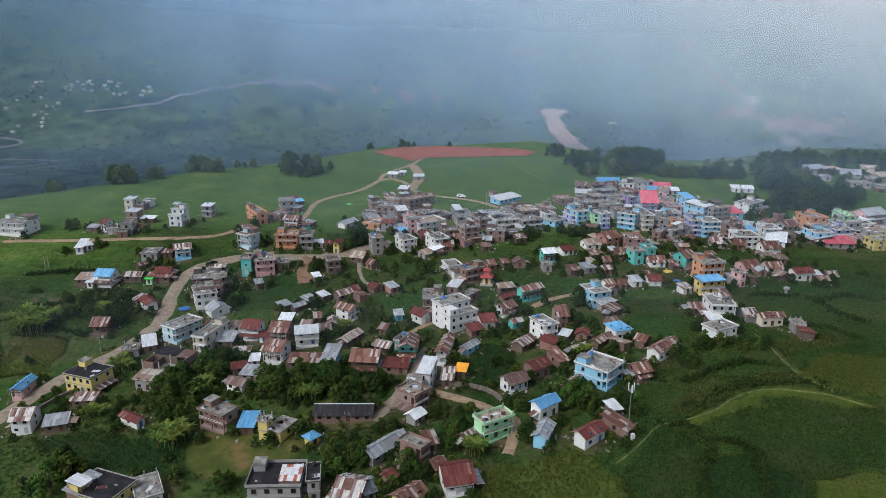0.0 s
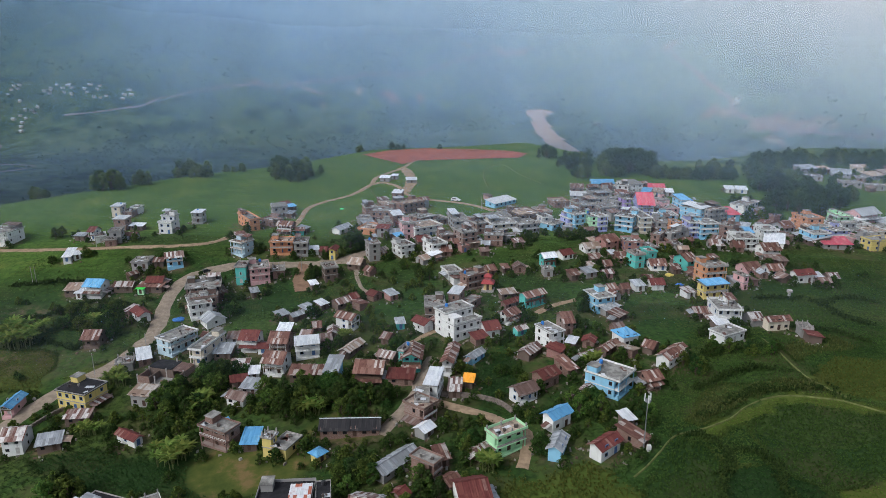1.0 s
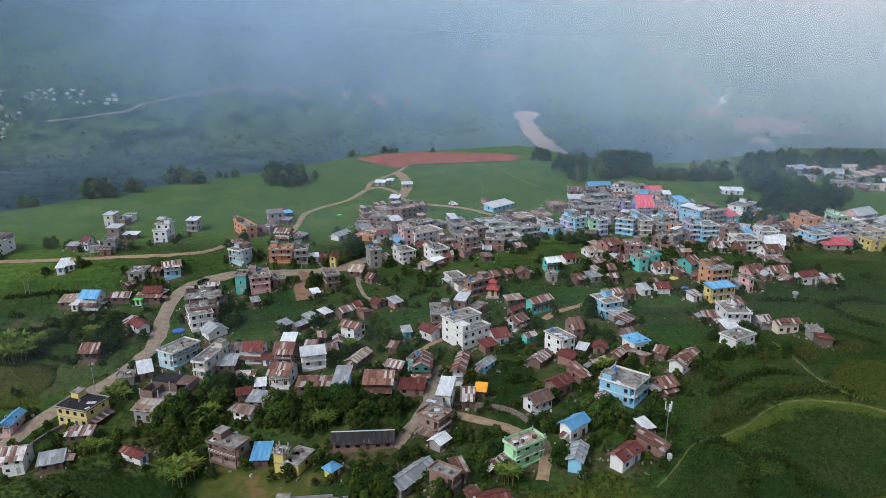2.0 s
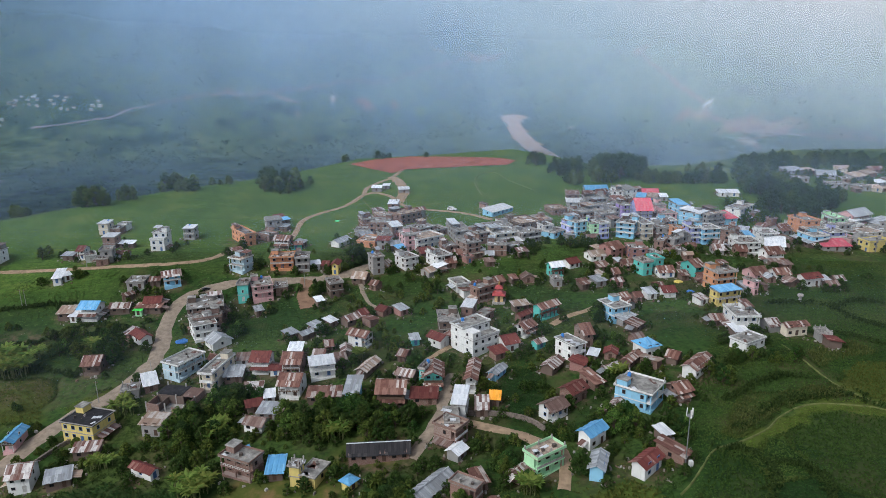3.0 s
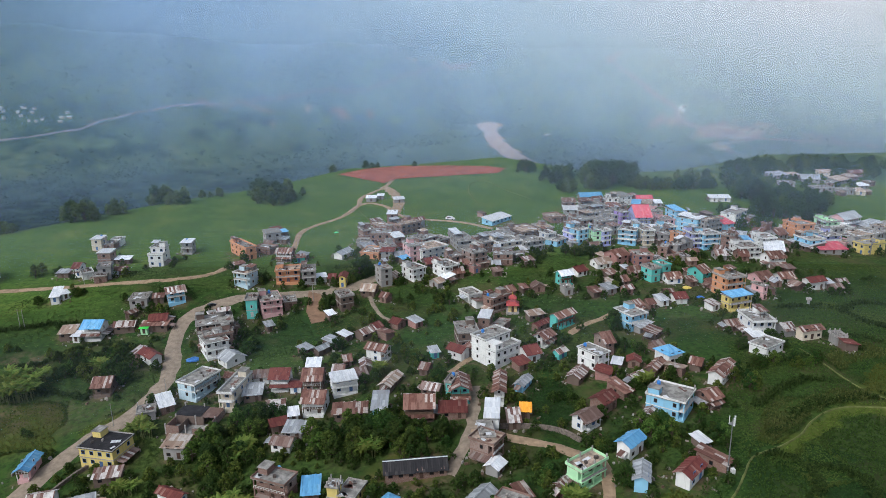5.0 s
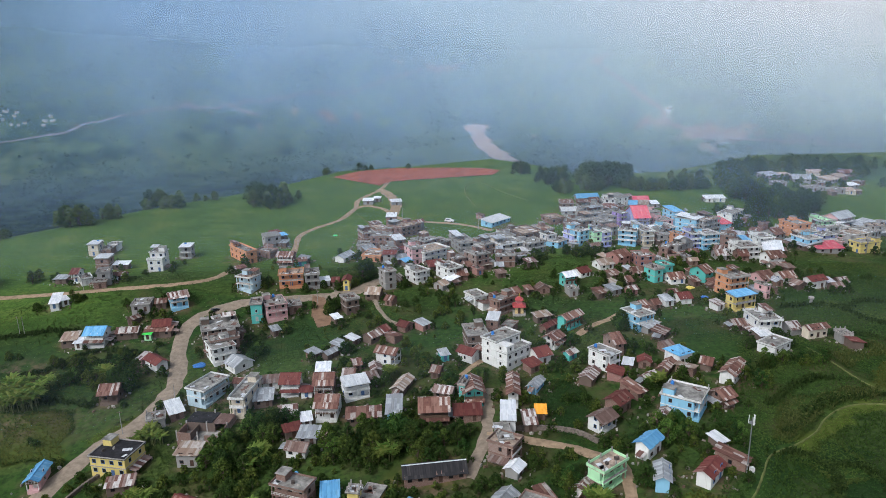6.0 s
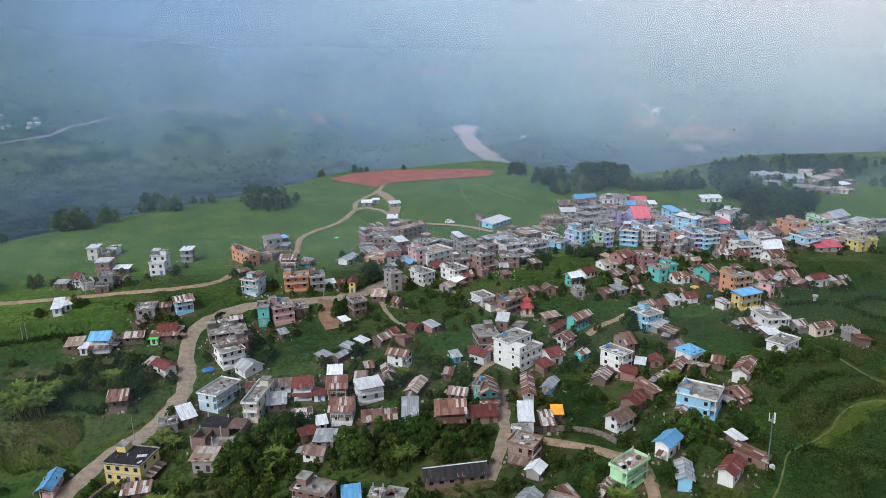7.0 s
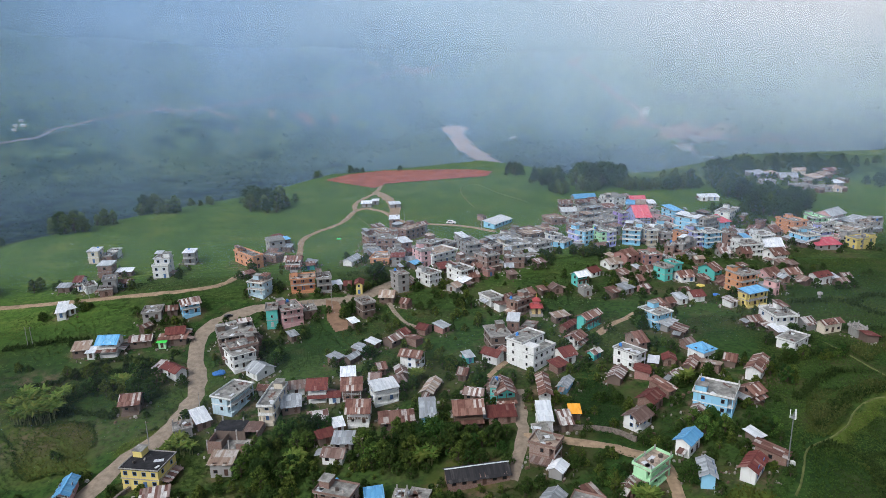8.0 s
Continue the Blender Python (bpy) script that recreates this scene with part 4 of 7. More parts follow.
house(52.2, 259.0, 18, 4.1, 4.6, 1, "L", "brown", "rust")
house(130.6, 356.8, 6, 5.5, 11.0, 3, "F", "lblue", "blue", "cover")
house(132.4, 346.1, -9, 4.0, 11.0, 3, "F", "pink", "conc", "balcony")
house(132.1, 341.2, 38, 8.9, 11.0, 3, "F", "lblue", "white", "cover")
house(139.4, 339.1, 20, 10.7, 11.0, 3, "F", "grey", "tan", "balcony")
house(149.5, 341.1, 12, 6.3, 9.9, 2, "L", "lblue", "pinkred")
house(120.0, 314.8, 3, 5.4, 9.6, 3, "F", "lilac", "conc", "balcony")
house(126.2, 313.2, 6, 8.5, 9.6, 3, "F", "lblue", "conc", "balcony")
house(135.3, 310.0, -31, 5.6, 9.6, 3, "F", "brick", "conc")
house(111.8, 314.2, 12, 3.1, 6.9, 3, "F", "orange", "conc")
house(108.1, 304.9, -55, 5.5, 11.0, 2, "F", "grey", "conc")
house(121.0, 348.3, 3, 6.5, 9.6, 2, "F", "pink", "conc")
house(115.6, 334.8, 2, 6.5, 9.6, 2, "F", "lblue", "conc", "balcony")
house(108.8, 323.4, -9, 7.5, 11.0, 2, "F", "grey", "conc")
house(100.3, 302.3, -37, 4.0, 9.6, 2, "F", "brick", "conc")
house(176.3, 401.8, -10, 4.7, 5.8, 1, "L", "white", "white")
house(183.7, 402.0, -10, 5.7, 5.8, 1, "L", "white", "white")
house(166.3, 360.0, 39, 15.6, 8.2, 2, "F", "white", "grey")
house(123.7, 296.3, -8, 4.6, 6.8, 1, "G", "grey", "rustwhite")
house(138.0, 299.3, -3, 10.1, 11.0, 2, "F", "white", "conc", "balcony")
house(147.9, 315.1, -8, 3.4, 8.2, 1, "F", "grey", "blue", "cover")
house(155.5, 313.1, -0, 7.5, 9.6, 2, "F", "white", "conc", "balcony")
house(155.1, 303.6, -27, 8.1, 11.2, 1, "L", "white", "white")
house(142.7, 284.7, 2, 7.0, 7.9, 2, "G", "white", "rust", "balcony")
house(133.7, 294.8, -8, 4.2, 7.9, 1, "G", "brick", "rust")
house(184.9, 330.3, 8, 8.5, 12.4, 3, "F", "orange", "conc")
house(205.6, 337.1, -2, 6.5, 12.1, 3, "F", "lgreen", "lgreen", "balcony")
house(196.7, 327.7, -9, 4.4, 9.6, 2, "F", "white", "conc")
house(192.4, 319.0, 6, 8.8, 11.0, 2, "F", "lilac", "conc", "balcony")
house(178.2, 311.3, 6, 8.2, 11.0, 2, "F", "lblue", "conc")
house(183.8, 304.2, -4, 12.6, 8.5, 1, "L", "grey", "pinkred")
house(204.9, 304.5, -81, 6.5, 12.4, 2, "F", "yellow", "conc")
house(204.2, 307.5, 27, 8.8, 11.0, 2, "F", "grey", "conc")
house(229.6, 355.4, 22, 14.9, 9.9, 2, "G", "pink", "grey")
house(241.8, 346.7, -79, 16.7, 11.2, 1, "L", "grey", "grey")
house(217.0, 340.7, 11, 7.3, 9.6, 1, "F", "white", "conc")
house(217.2, 329.5, 13, 12.4, 11.0, 1, "F", "cream", "tan")
house(176.6, 311.2, -88, 13.9, 9.9, 1, "L", "brown", "grey")
house(172.0, 328.4, 18, 6.8, 8.5, 1, "G", "grey", "rust")
house(229.7, 334.9, 25, 10.6, 12.4, 1, "F", "grey", "conc")
house(198.5, 314.6, 18, 7.1, 8.2, 1, "F", "pink", "tan")
house(256.4, 463.4, 10, 13.1, 8.5, 1, "L", "grey", "grey")
house(276.5, 455.9, -21, 11.7, 9.9, 1, "G", "grey", "grey")
house(300.9, 473.7, -11, 9.9, 7.1, 1, "L", "cream", "tan")
house(269.3, 432.7, -10, 11.7, 9.6, 1, "F", "grey", "conc")
house(300.0, 456.8, 23, 14.2, 8.6, 1, "L", "grey", "tan")
house(294.3, 429.0, -10, 6.2, 7.1, 1, "L", "cream", "tan")
house(250.5, 442.8, -10, 9.1, 8.2, 1, "F", "grey", "conc")
house(284.3, 429.6, 3, 9.0, 8.2, 1, "F", "grey", "conc")
house(312.0, 462.0, 12, 9.0, 7.0, 1, "L", "brick", "tan")
house(286.0, 446.0, -15, 8.0, 7.0, 1, "F", "brick", "conc")
house(306.0, 442.0, 8, 8.0, 6.0, 1, "L", "grey", "white")
house(322.0, 470.0, -5, 10.0, 7.0, 1, "G", "brick", "rust")
house(268.0, 463.0, 14, 9.0, 7.0, 1, "L", "brick", "tan")
house(316.0, 448.0, 20, 7.0, 6.0, 1, "F", "brick", "conc")
house(-159.5, 287.5, 9, 2.9, 8.7, 1, "L", "white", "white")
house(-156.8, 287.5, 39, 2.5, 3.5, 1, "L", "white", "white")
house(-135.6, 259.2, -7, 6.4, 6.8, 2, "G", "white", "blue", "balcony")
house(-145.4, 260.6, 2, 5.0, 5.7, 1, "L", "brown", "tan")
house(-141.3, 257.6, -7, 2.5, 3.5, 1, "L", "white", "white")
house(-125.8, 261.5, 0, 7.1, 4.6, 1, "G", "brown", "rustwhite")
house(-114.3, 263.9, 1, 6.0, 5.7, 1, "G", "brick", "red")
house(-114.8, 260.0, -4, 9.2, 3.5, 1, "L", "brown", "rust")
house(-118.1, 258.5, -7, 2.5, 2.6, 1, "L", "lgreen", "tarpgreen")
house(-124.6, 277.5, 3, 6.5, 7.7, 1, "F", "grey", "conc", "balcony")
house(-111.2, 277.2, 21, 6.3, 5.7, 2, "G", "lblue", "rustwhite", "balcony")
house(-117.8, 277.5, 9, 3.6, 3.5, 1, "L", "brown", "rust")
house(-126.0, 269.1, -35, 2.5, 3.5, 1, "g", "brown", "rust")
house(-111.0, 239.0, 41, 3.8, 8.2, 1.3, "g", "white", "red")
house(-116.0, 242.6, -27, 2.6, 4.6, 1, "L", "brick", "rustwhite")
house(-120.7, 223.0, -1, 5.1, 6.8, 1.5, "G", "brown", "rust")
house(-92.2, 253.8, 14, 12.5, 9.9, 2, "F", "brown", "conc", "balcony rebar")
house(-93.3, 262.4, 29, 4.5, 5.5, 1, "F", "white", "conc")
house(-89.9, 240.3, 26, 7.6, 9.1, 2, "F", "white", "conc", "balcony")
house(-83.0, 232.6, -51, 6.1, 6.8, 1, "G", "white", "grey")
house(-90.0, 216.6, 59, 11.1, 6.9, 1.8, "F", "paleblue", "white", "balcony")
house(-77.7, 209.4, -15, 4.2, 14.3, 2, "F", "cream", "conc", "balcony")
house(-98.7, 209.4, 25, 3.7, 6.8, 1, "L", "brick", "white")
house(-103.1, 205.6, 13, 4.8, 4.4, 1, "F", "grey", "conc")
house(-80.2, 265.5, 1, 4.0, 6.6, 2.5, "F", "teal", "grey")
house(-74.1, 267.7, 16, 7.6, 11.0, 2, "F", "pink", "conc", "balcony")
house(-66.8, 270.1, 10, 4.5, 6.6, 1, "F", "brick", "conc")
house(-50.8, 257.5, 27, 2.5, 3.5, 1, "L", "brown", "white")
house(-45.5, 266.2, 20, 5.1, 6.6, 2, "F", "brown", "conc")
house(-35.7, 277.4, -18, 5.6, 6.8, 1, "G", "brown", "tan")
house(-29.5, 269.6, -33, 2.9, 4.6, 1, "G", "brick", "rust")
house(-26.1, 245.9, 45, 4.3, 3.7, 1, "g", "brick", "red")
house(-37.8, 240.8, 40, 6.2, 4.3, 1, "G", "brown", "rustwhite")
house(-34.1, 244.3, 39, 2.5, 4.6, 1, "G", "brick", "red")
house(-52.9, 231.9, 46, 4.9, 2.6, 1, "G", "brown", "grey")
house(-49.5, 236.2, 54, 4.1, 4.6, 1, "L", "brown", "grey")
house(-45.1, 239.7, 47, 3.2, 3.5, 1, "L", "brown", "white")
house(-33.7, 223.3, 59, 4.6, 6.8, 2, "g", "white", "rust", "balcony")
house(-15.6, 221.0, 11, 2.5, 3.5, 1, "L", "teal", "grey")
house(-38.1, 217.6, 6, 3.0, 5.7, 1, "g", "brown", "rustwhite")
house(-44.3, 222.4, 9, 2.5, 4.6, 1, "G", "brown", "rust")
house(-46.5, 216.5, -12, 3.3, 4.6, 1, "G", "brown", "rustwhite")
house(-54.9, 219.8, -3, 4.0, 6.8, 1, "L", "brown", "white")
house(-54.1, 210.4, -7, 5.4, 7.9, 2, "G", "brick", "rust", "balcony")
house(-64.4, 213.4, -7, 5.3, 6.8, 2, "G", "white", "red", "balcony")
house(-44.9, 206.0, 12, 7.4, 5.6, 1.7, "F", "white", "white", "cover balcony")
house(-52.9, 197.8, -11, 6.0, 7.9, 2, "G", "white", "rust", "balcony")
house(-34.3, 189.7, -7, 3.5, 7.9, 2, "L", "lblue", "grey")
house(-23.2, 187.9, -7, 7.7, 7.9, 2, "G", "brown", "rust", "balcony")
house(-42.9, 192.0, -3, 9.3, 4.6, 1, "L", "brown", "rust")
house(-14.1, 185.6, -7, 7.3, 4.6, 1, "L", "brick", "red")
house(-64.7, 198.8, 3, 5.0, 4.6, 1, "L", "brown", "rustwhite")
house(-72.5, 209.2, -0, 5.2, 5.7, 1, "L", "brown", "grey")
house(-30.6, 205.8, 62, 8.9, 3.4, 1, "G", "brown", "tan")
house(-19.2, 211.1, -29, 2.6, 4.6, 1, "G", "brown", "rust")
house(-10.9, 194.8, -4, 5.4, 9.0, 2, "g", "teal", "rust", "balcony")
house(-13.1, 195.9, -27, 1.7, 5.5, 2, "F", "teal", "conc", "tank")
house(3.7, 265.2, 21, 5.6, 7.7, 1, "F", "white", "conc")
house(12.0, 253.5, 33, 9.1, 5.5, 2, "F", "brick", "white", "balcony")
house(19.2, 266.8, 24, 3.4, 5.7, 1, "G", "brick", "rust")
house(4.5, 236.7, -21, 4.0, 6.6, 2, "F", "brick", "white", "cover")
house(9.8, 235.2, -35, 3.7, 7.7, 1, "F", "brick", "conc")
house(-3.6, 228.6, 1, 6.8, 9.9, 2, "F", "brown", "rust")
house(-7.7, 218.8, 42, 4.1, 5.7, 1.4, "g", "white", "red")
house(4.0, 215.2, 34, 11.2, 11.0, 3, "F", "white", "conc", "big")
house(14.4, 212.4, 18, 4.5, 6.2, 1.4, "G", "white", "red")
house(21.8, 221.6, 41, 5.8, 4.7, 1.5, "G", "white", "rust")
house(24.3, 211.5, 34, 3.9, 2.6, 1, "G", "teal", "rustwhite")
house(31.9, 234.4, 32, 8.7, 4.2, 2, "G", "teal", "rust", "balcony")
house(24.0, 233.7, 38, 7.4, 2.8, 1, "G", "brick", "red")
house(23.7, 241.8, 15, 5.7, 3.5, 1, "L", "brown", "tan")
house(32.7, 203.6, 29, 4.9, 8.5, 2, "F", "white", "conc", "balcony tank")
house(39.4, 212.8, 9, 3.0, 7.9, 2, "G", "brick", "rust")
house(39.2, 200.3, -30, 2.5, 3.5, 1, "L", "brown", "white")
house(25.4, 196.4, 50, 7.4, 3.8, 1, "G", "brown", "rustwhite")
house(41.6, 191.1, 30, 5.0, 2.6, 1, "G", "brown", "rustwhite")
house(27.2, 178.8, 36, 6.2, 4.5, 1.6, "G", "brick", "red")
house(34.3, 185.3, 25, 3.3, 6.8, 1, "L", "brick", "rust")
house(54.9, 229.6, 20, 6.8, 9.1, 2, "F", "lblue", "white", "balcony")
house(62.6, 243.5, 21, 3.1, 5.7, 1, "G", "white", "rust")
house(68.0, 244.0, 9, 2.6, 4.6, 1, "G", "brick", "rust")
house(73.9, 246.3, 11, 3.7, 4.6, 1, "L", "white", "grey")
house(81.3, 247.9, 3, 4.7, 5.7, 1, "G", "white", "red")
house(57.8, 225.1, 36, 7.2, 2.6, 1, "L", "grey", "grey")
house(56.5, 201.9, 20, 5.5, 6.1, 1.5, "H", "white", "blue")
house(49.7, 196.1, 46, 7.9, 2.7, 1, "G", "brown", "rust")
house(44.2, 174.1, 48, 9.1, 10.2, 2, "F", "lblue", "conc", "tank balcony")
house(35.9, 169.7, 49, 8.2, 2.6, 1, "G", "brown", "rustwhite")
house(66.5, 187.7, 42, 10.9, 4.1, 1.5, "G", "white", "rust")
house(55.4, 174.4, 19, 4.4, 5.3, 1.5, "G", "brick", "rust")
house(103.7, 252.0, 10, 8.3, 9.0, 3, "F", "orange", "conc", "balcony")
house(99.2, 238.0, 13, 9.4, 5.2, 2, "F", "yellow", "blue", "cover balcony")
house(94.5, 217.1, -4, 7.7, 10.8, 2, "F", "white", "conc", "balcony rebar")
house(87.5, 220.6, 2, 4.5, 4.6, 1, "G", "brown", "rust")
house(89.3, 202.2, 27, 9.3, 5.9, 1, "F", "white", "conc")
house(90.5, 210.7, 5, 4.3, 4.6, 1, "L", "brown", "white")
house(108.8, 209.4, 7, 7.5, 3.1, 1.6, "G", "cream", "rust", "balcony")
house(115.2, 204.1, -7, 3.2, 4.4, 1, "F", "grey", "conc")
house(142.2, 255.5, 10, 7.3, 4.5, 1.6, "G", "white", "red")
house(154.5, 256.3, -1, 3.8, 4.6, 1, "G", "brown", "rustwhite")
house(125.3, 265.0, 11, 6.5, 7.9, 1, "G", "pink", "rust")
house(134.9, 264.1, 2, 5.9, 6.8, 1, "G", "white", "rust")
house(100.4, 269.2, 24, 4.9, 7.9, 2, "G", "teal", "rust")
house(113.8, 247.3, 19, 2.3, 5.5, 2, "F", "pink", "conc")
house(112.6, 249.0, 13, 3.5, 5.7, 1, "L", "grey", "grey")
house(88.6, 269.4, 2, 6.2, 6.8, 1, "G", "white", "rust")
house(-128.7, 187.2, 0, 2.9, 7.9, 1.5, "g", "pink", "blue")
house(-108.7, 188.4, -20, 10.4, 8.4, 2, "F", "yellow", "dark")
house(-105.6, 179.0, 4, 6.3, 3.5, 1, "L", "brown", "rustwhite")
house(-117.9, 169.9, 7, 5.1, 6.8, 2, "G", "white", "rustwhite")
house(-108.5, 168.6, 17, 5.6, 4.6, 1, "L", "brown", "grey")
house(-86.6, 167.5, 58, 2.5, 7.4, 1, "g", "white", "red")
house(-60.8, 162.9, -29, 9.0, 5.2, 2, "F", "brick", "conc", "balcony")
house(-60.3, 166.3, 29, 2.5, 5.7, 1, "L", "brown", "blue")
house(-52.1, 160.9, 0, 3.8, 5.7, 1, "L", "brown", "blue")
house(-46.3, 156.3, 71, 2.8, 2.6, 2, "F", "yellow", "conc")
house(-42.3, 157.0, -26, 4.4, 6.6, 1, "F", "yellow", "conc")
house(-33.5, 152.0, 49, 2.7, 2.6, 1, "H", "yellow", "blue")
house(-26.6, 162.9, 0, 15.1, 5.7, 1, "G", "brick", "dark", "palecap")
house(-14.3, 146.2, 48, 11.9, 4.3, 1, "G", "grey", "grey")
house(-6.7, 141.3, 53, 3.4, 6.4, 2, "F", "brick", "conc", "balcony")
house(-3.3, 146.6, 17, 2.7, 4.6, 1, "L", "brick", "rust")
house(-7.3, 158.5, 50, 3.8, 3.3, 1, "G", "grey", "white")
house(-8.2, 164.9, 50, 5.5, 6.7, 2, "F", "brick", "tan", "balcony")
house(-37.8, 133.3, 2, 11.7, 8.8, 2, "F", "grey", "dark", "part")
house(-29.4, 133.0, 8, 2.6, 6.6, 2, "F", "grey", "dark")
house(-79.5, 135.6, 69, 8.6, 12.0, 2, "F", "yellow", "dark")
house(-84.1, 136.4, 72, 7.1, 3.3, 2.6, "L", "brick", "grey")
house(-69.8, 137.2, 30, 5.5, 8.8, 1, "F", "white", "conc")
house(-20.2, 129.2, -15, 5.6, 9.0, 1.5, "G", "brick", "rustwhite")
house(-17.6, 131.2, 34, 2.5, 5.7, 1, "G", "grey", "grey")
house(-12.6, 134.2, 51, 2.5, 3.2, 1, "G", "brick", "red")
house(-7.5, 125.9, 44, 6.2, 3.8, 1.5, "G", "yellow", "rust")
house(2.9, 131.3, 13, 6.1, 7.9, 1.6, "G", "white", "red", "balcony")
house(-1.5, 137.1, 38, 3.2, 3.5, 1, "G", "brick", "rust")
house(12.6, 149.4, 31, 8.6, 4.5, 2, "F", "lgreen", "tan", "balcony")
house(6.2, 147.5, 43, 4.1, 3.1, 1, "G", "brick", "rustwhite")
house(26.5, 157.6, 37, 6.5, 3.5, 1.8, "G", "white", "blue", "balcony")
house(24.5, 145.8, 66, 6.7, 3.0, 1.5, "G", "lblue", "grey")
house(35.5, 144.4, 39, 7.3, 3.4, 1.5, "G", "white", "red")
house(43.4, 148.5, 41, 3.3, 7.1, 1, "L", "brick", "rust")
house(43.9, 156.1, 21, 2.5, 3.5, 1, "L", "brown", "white")
house(19.9, 171.6, 32, 6.0, 4.8, 1.5, "G", "white", "brownroof", "balcony")
house(0.7, 192.6, -13, 2.8, 12.3, 2, "g", "white", "rust")
house(8.4, 195.4, 52, 6.5, 2.6, 1, "G", "lblue", "grey")
house(-4.6, 176.7, -13, 3.7, 8.8, 2, "F", "white", "white", "cover")
house(1.4, 177.2, -6, 3.1, 5.7, 1, "L", "brown", "rustwhite")
house(5.5, 180.5, -13, 2.5, 3.5, 1, "L", "brown", "tarporange")
house(-7.8, 168.5, -2, 3.4, 7.7, 2, "F", "grey", "conc")
house(-89.6, 185.8, -13, 5.6, 4.6, 1.6, "L", "grey", "tan")
house(-58.1, 186.7, -13, 5.0, 4.6, 1, "L", "grey", "grey")
house(-59.2, 194.5, 9, 2.5, 3.5, 1, "L", "white", "white")
house(42.3, 263.8, 4, 3.5, 5.5, 1, "F", "grey", "conc")
house(-35.9, 351.6, 16, 5.9, 9.6, 2, "F", "brick", "conc")
house(-28.3, 366.4, 19, 5.7, 8.2, 1, "F", "brick", "tan")
house(-28.5, 342.1, 8, 7.0, 5.8, 1, "L", "brown", "rust")
house(-26.3, 324.1, 12, 5.9, 8.2, 2, "F", "grey", "conc")
house(-35.4, 332.3, 22, 5.5, 5.8, 1, "L", "brown", "grey")
house(-8.2, 334.0, 37, 9.4, 9.6, 2, "F", "brick", "conc")
house(-0.5, 336.7, 32, 6.9, 8.2, 1, "F", "brick", "conc")
house(-8.8, 315.7, 27, 5.8, 4.6, 1, "L", "brick", "rust")
house(2.6, 304.6, 19, 6.1, 7.7, 2, "F", "brick", "conc")
house(6.9, 300.9, 1, 4.5, 5.7, 1, "G", "brick", "rust")
house(14.9, 300.5, 10, 4.1, 4.6, 1, "L", "brown", "tan")
house(1.8, 291.0, 7, 4.8, 6.8, 1, "G", "brick", "rust")
house(15.8, 303.4, 10, 5.1, 5.5, 1, "F", "cream", "conc")
house(18.9, 322.6, 28, 7.2, 9.6, 2, "F", "brick", "conc")
house(33.8, 319.9, 17, 6.3, 5.8, 1, "L", "brown", "rust")
house(33.3, 307.8, 22, 7.6, 5.5, 1, "F", "grey", "conc")
house(36.9, 315.2, 15, 4.1, 4.4, 1, "L", "brown", "white")
house(52.9, 340.9, 14, 6.3, 11.0, 2, "F", "brick", "tan")
house(109.0, 400.5, 3, 8.0, 9.6, 1, "F", "grey", "conc")
house(106.7, 386.2, 3, 6.5, 7.1, 1, "L", "grey", "rust")
house(97.1, 360.1, 16, 6.7, 9.6, 2, "F", "grey", "conc")
house(136.1, 391.4, -9, 3.9, 5.8, 1, "L", "grey", "white")
house(122.3, 365.3, 5, 5.9, 9.6, 2, "F", "pink", "conc")
house(105.8, 321.6, 12, 5.4, 7.1, 1, "L", "brown", "rust")
house(112.9, 339.8, 4, 4.6, 5.8, 1, "L", "grey", "white")
house(113.0, 309.6, 4, 4.8, 8.2, 2, "F", "grey", "conc")
house(105.0, 302.4, 10, 5.2, 5.7, 1, "L", "brown", "rust")
house(105.8, 295.0, 5, 3.2, 5.5, 1, "F", "grey", "conc")
house(150.2, 324.0, -34, 4.2, 7.1, 1, "L", "brown", "grey")
house(162.6, 330.2, -48, 4.6, 7.1, 1, "L", "brown", "rust")
house(162.5, 311.3, 2, 5.7, 8.2, 1, "F", "brick", "conc")
house(180.1, 307.3, -56, 4.5, 7.1, 1, "L", "brown", "brownroof")
house(186.1, 324.1, 8, 7.8, 11.0, 2, "F", "lblue", "conc")
house(204.4, 332.8, 11, 7.1, 11.0, 2, "F", "grey", "conc")
house(207.6, 327.4, 2, 6.2, 9.6, 1, "F", "white", "conc")
house(224.9, 351.2, 11, 6.7, 7.1, 1, "L", "grey", "white")
house(240.5, 338.5, -82, 7.9, 11.0, 2, "F", "grey", "tan")
house(67.5, 269.3, 10, 2.9, 5.7, 1, "G", "brick", "rust")
house(65.3, 277.5, 13, 4.5, 4.6, 1, "L", "brown", "rust")
house(73.8, 282.7, 14, 2.6, 3.5, 1, "L", "brown", "grey")
house(91.9, 292.0, 9, 4.8, 7.7, 1, "F", "pinkbrick", "conc")
house(98.8, 273.6, 7, 3.9, 4.6, 1, "L", "brown", "rust")
house(94.6, 264.1, 1, 2.9, 4.6, 1, "L", "brown", "rust")
house(139.7, 276.7, 1, 3.2, 4.6, 1, "L", "brown", "brownroof")
house(148.5, 255.6, 1, 2.9, 4.6, 1, "L", "grey", "grey")
house(25.7, 268.0, 12, 2.5, 3.5, 1, "L", "brown", "rust")
house(19.0, 288.6, 11, 3.5, 3.5, 1, "L", "brown", "brownroof")
house(-72.8, 252.8, 25, 2.5, 3.5, 1, "L", "brown", "grey")
house(-89.4, 244.5, 19, 9.3, 6.6, 2, "F", "brick", "conc")
house(-86.4, 254.1, 26, 3.5, 6.6, 1, "F", "brick", "conc")



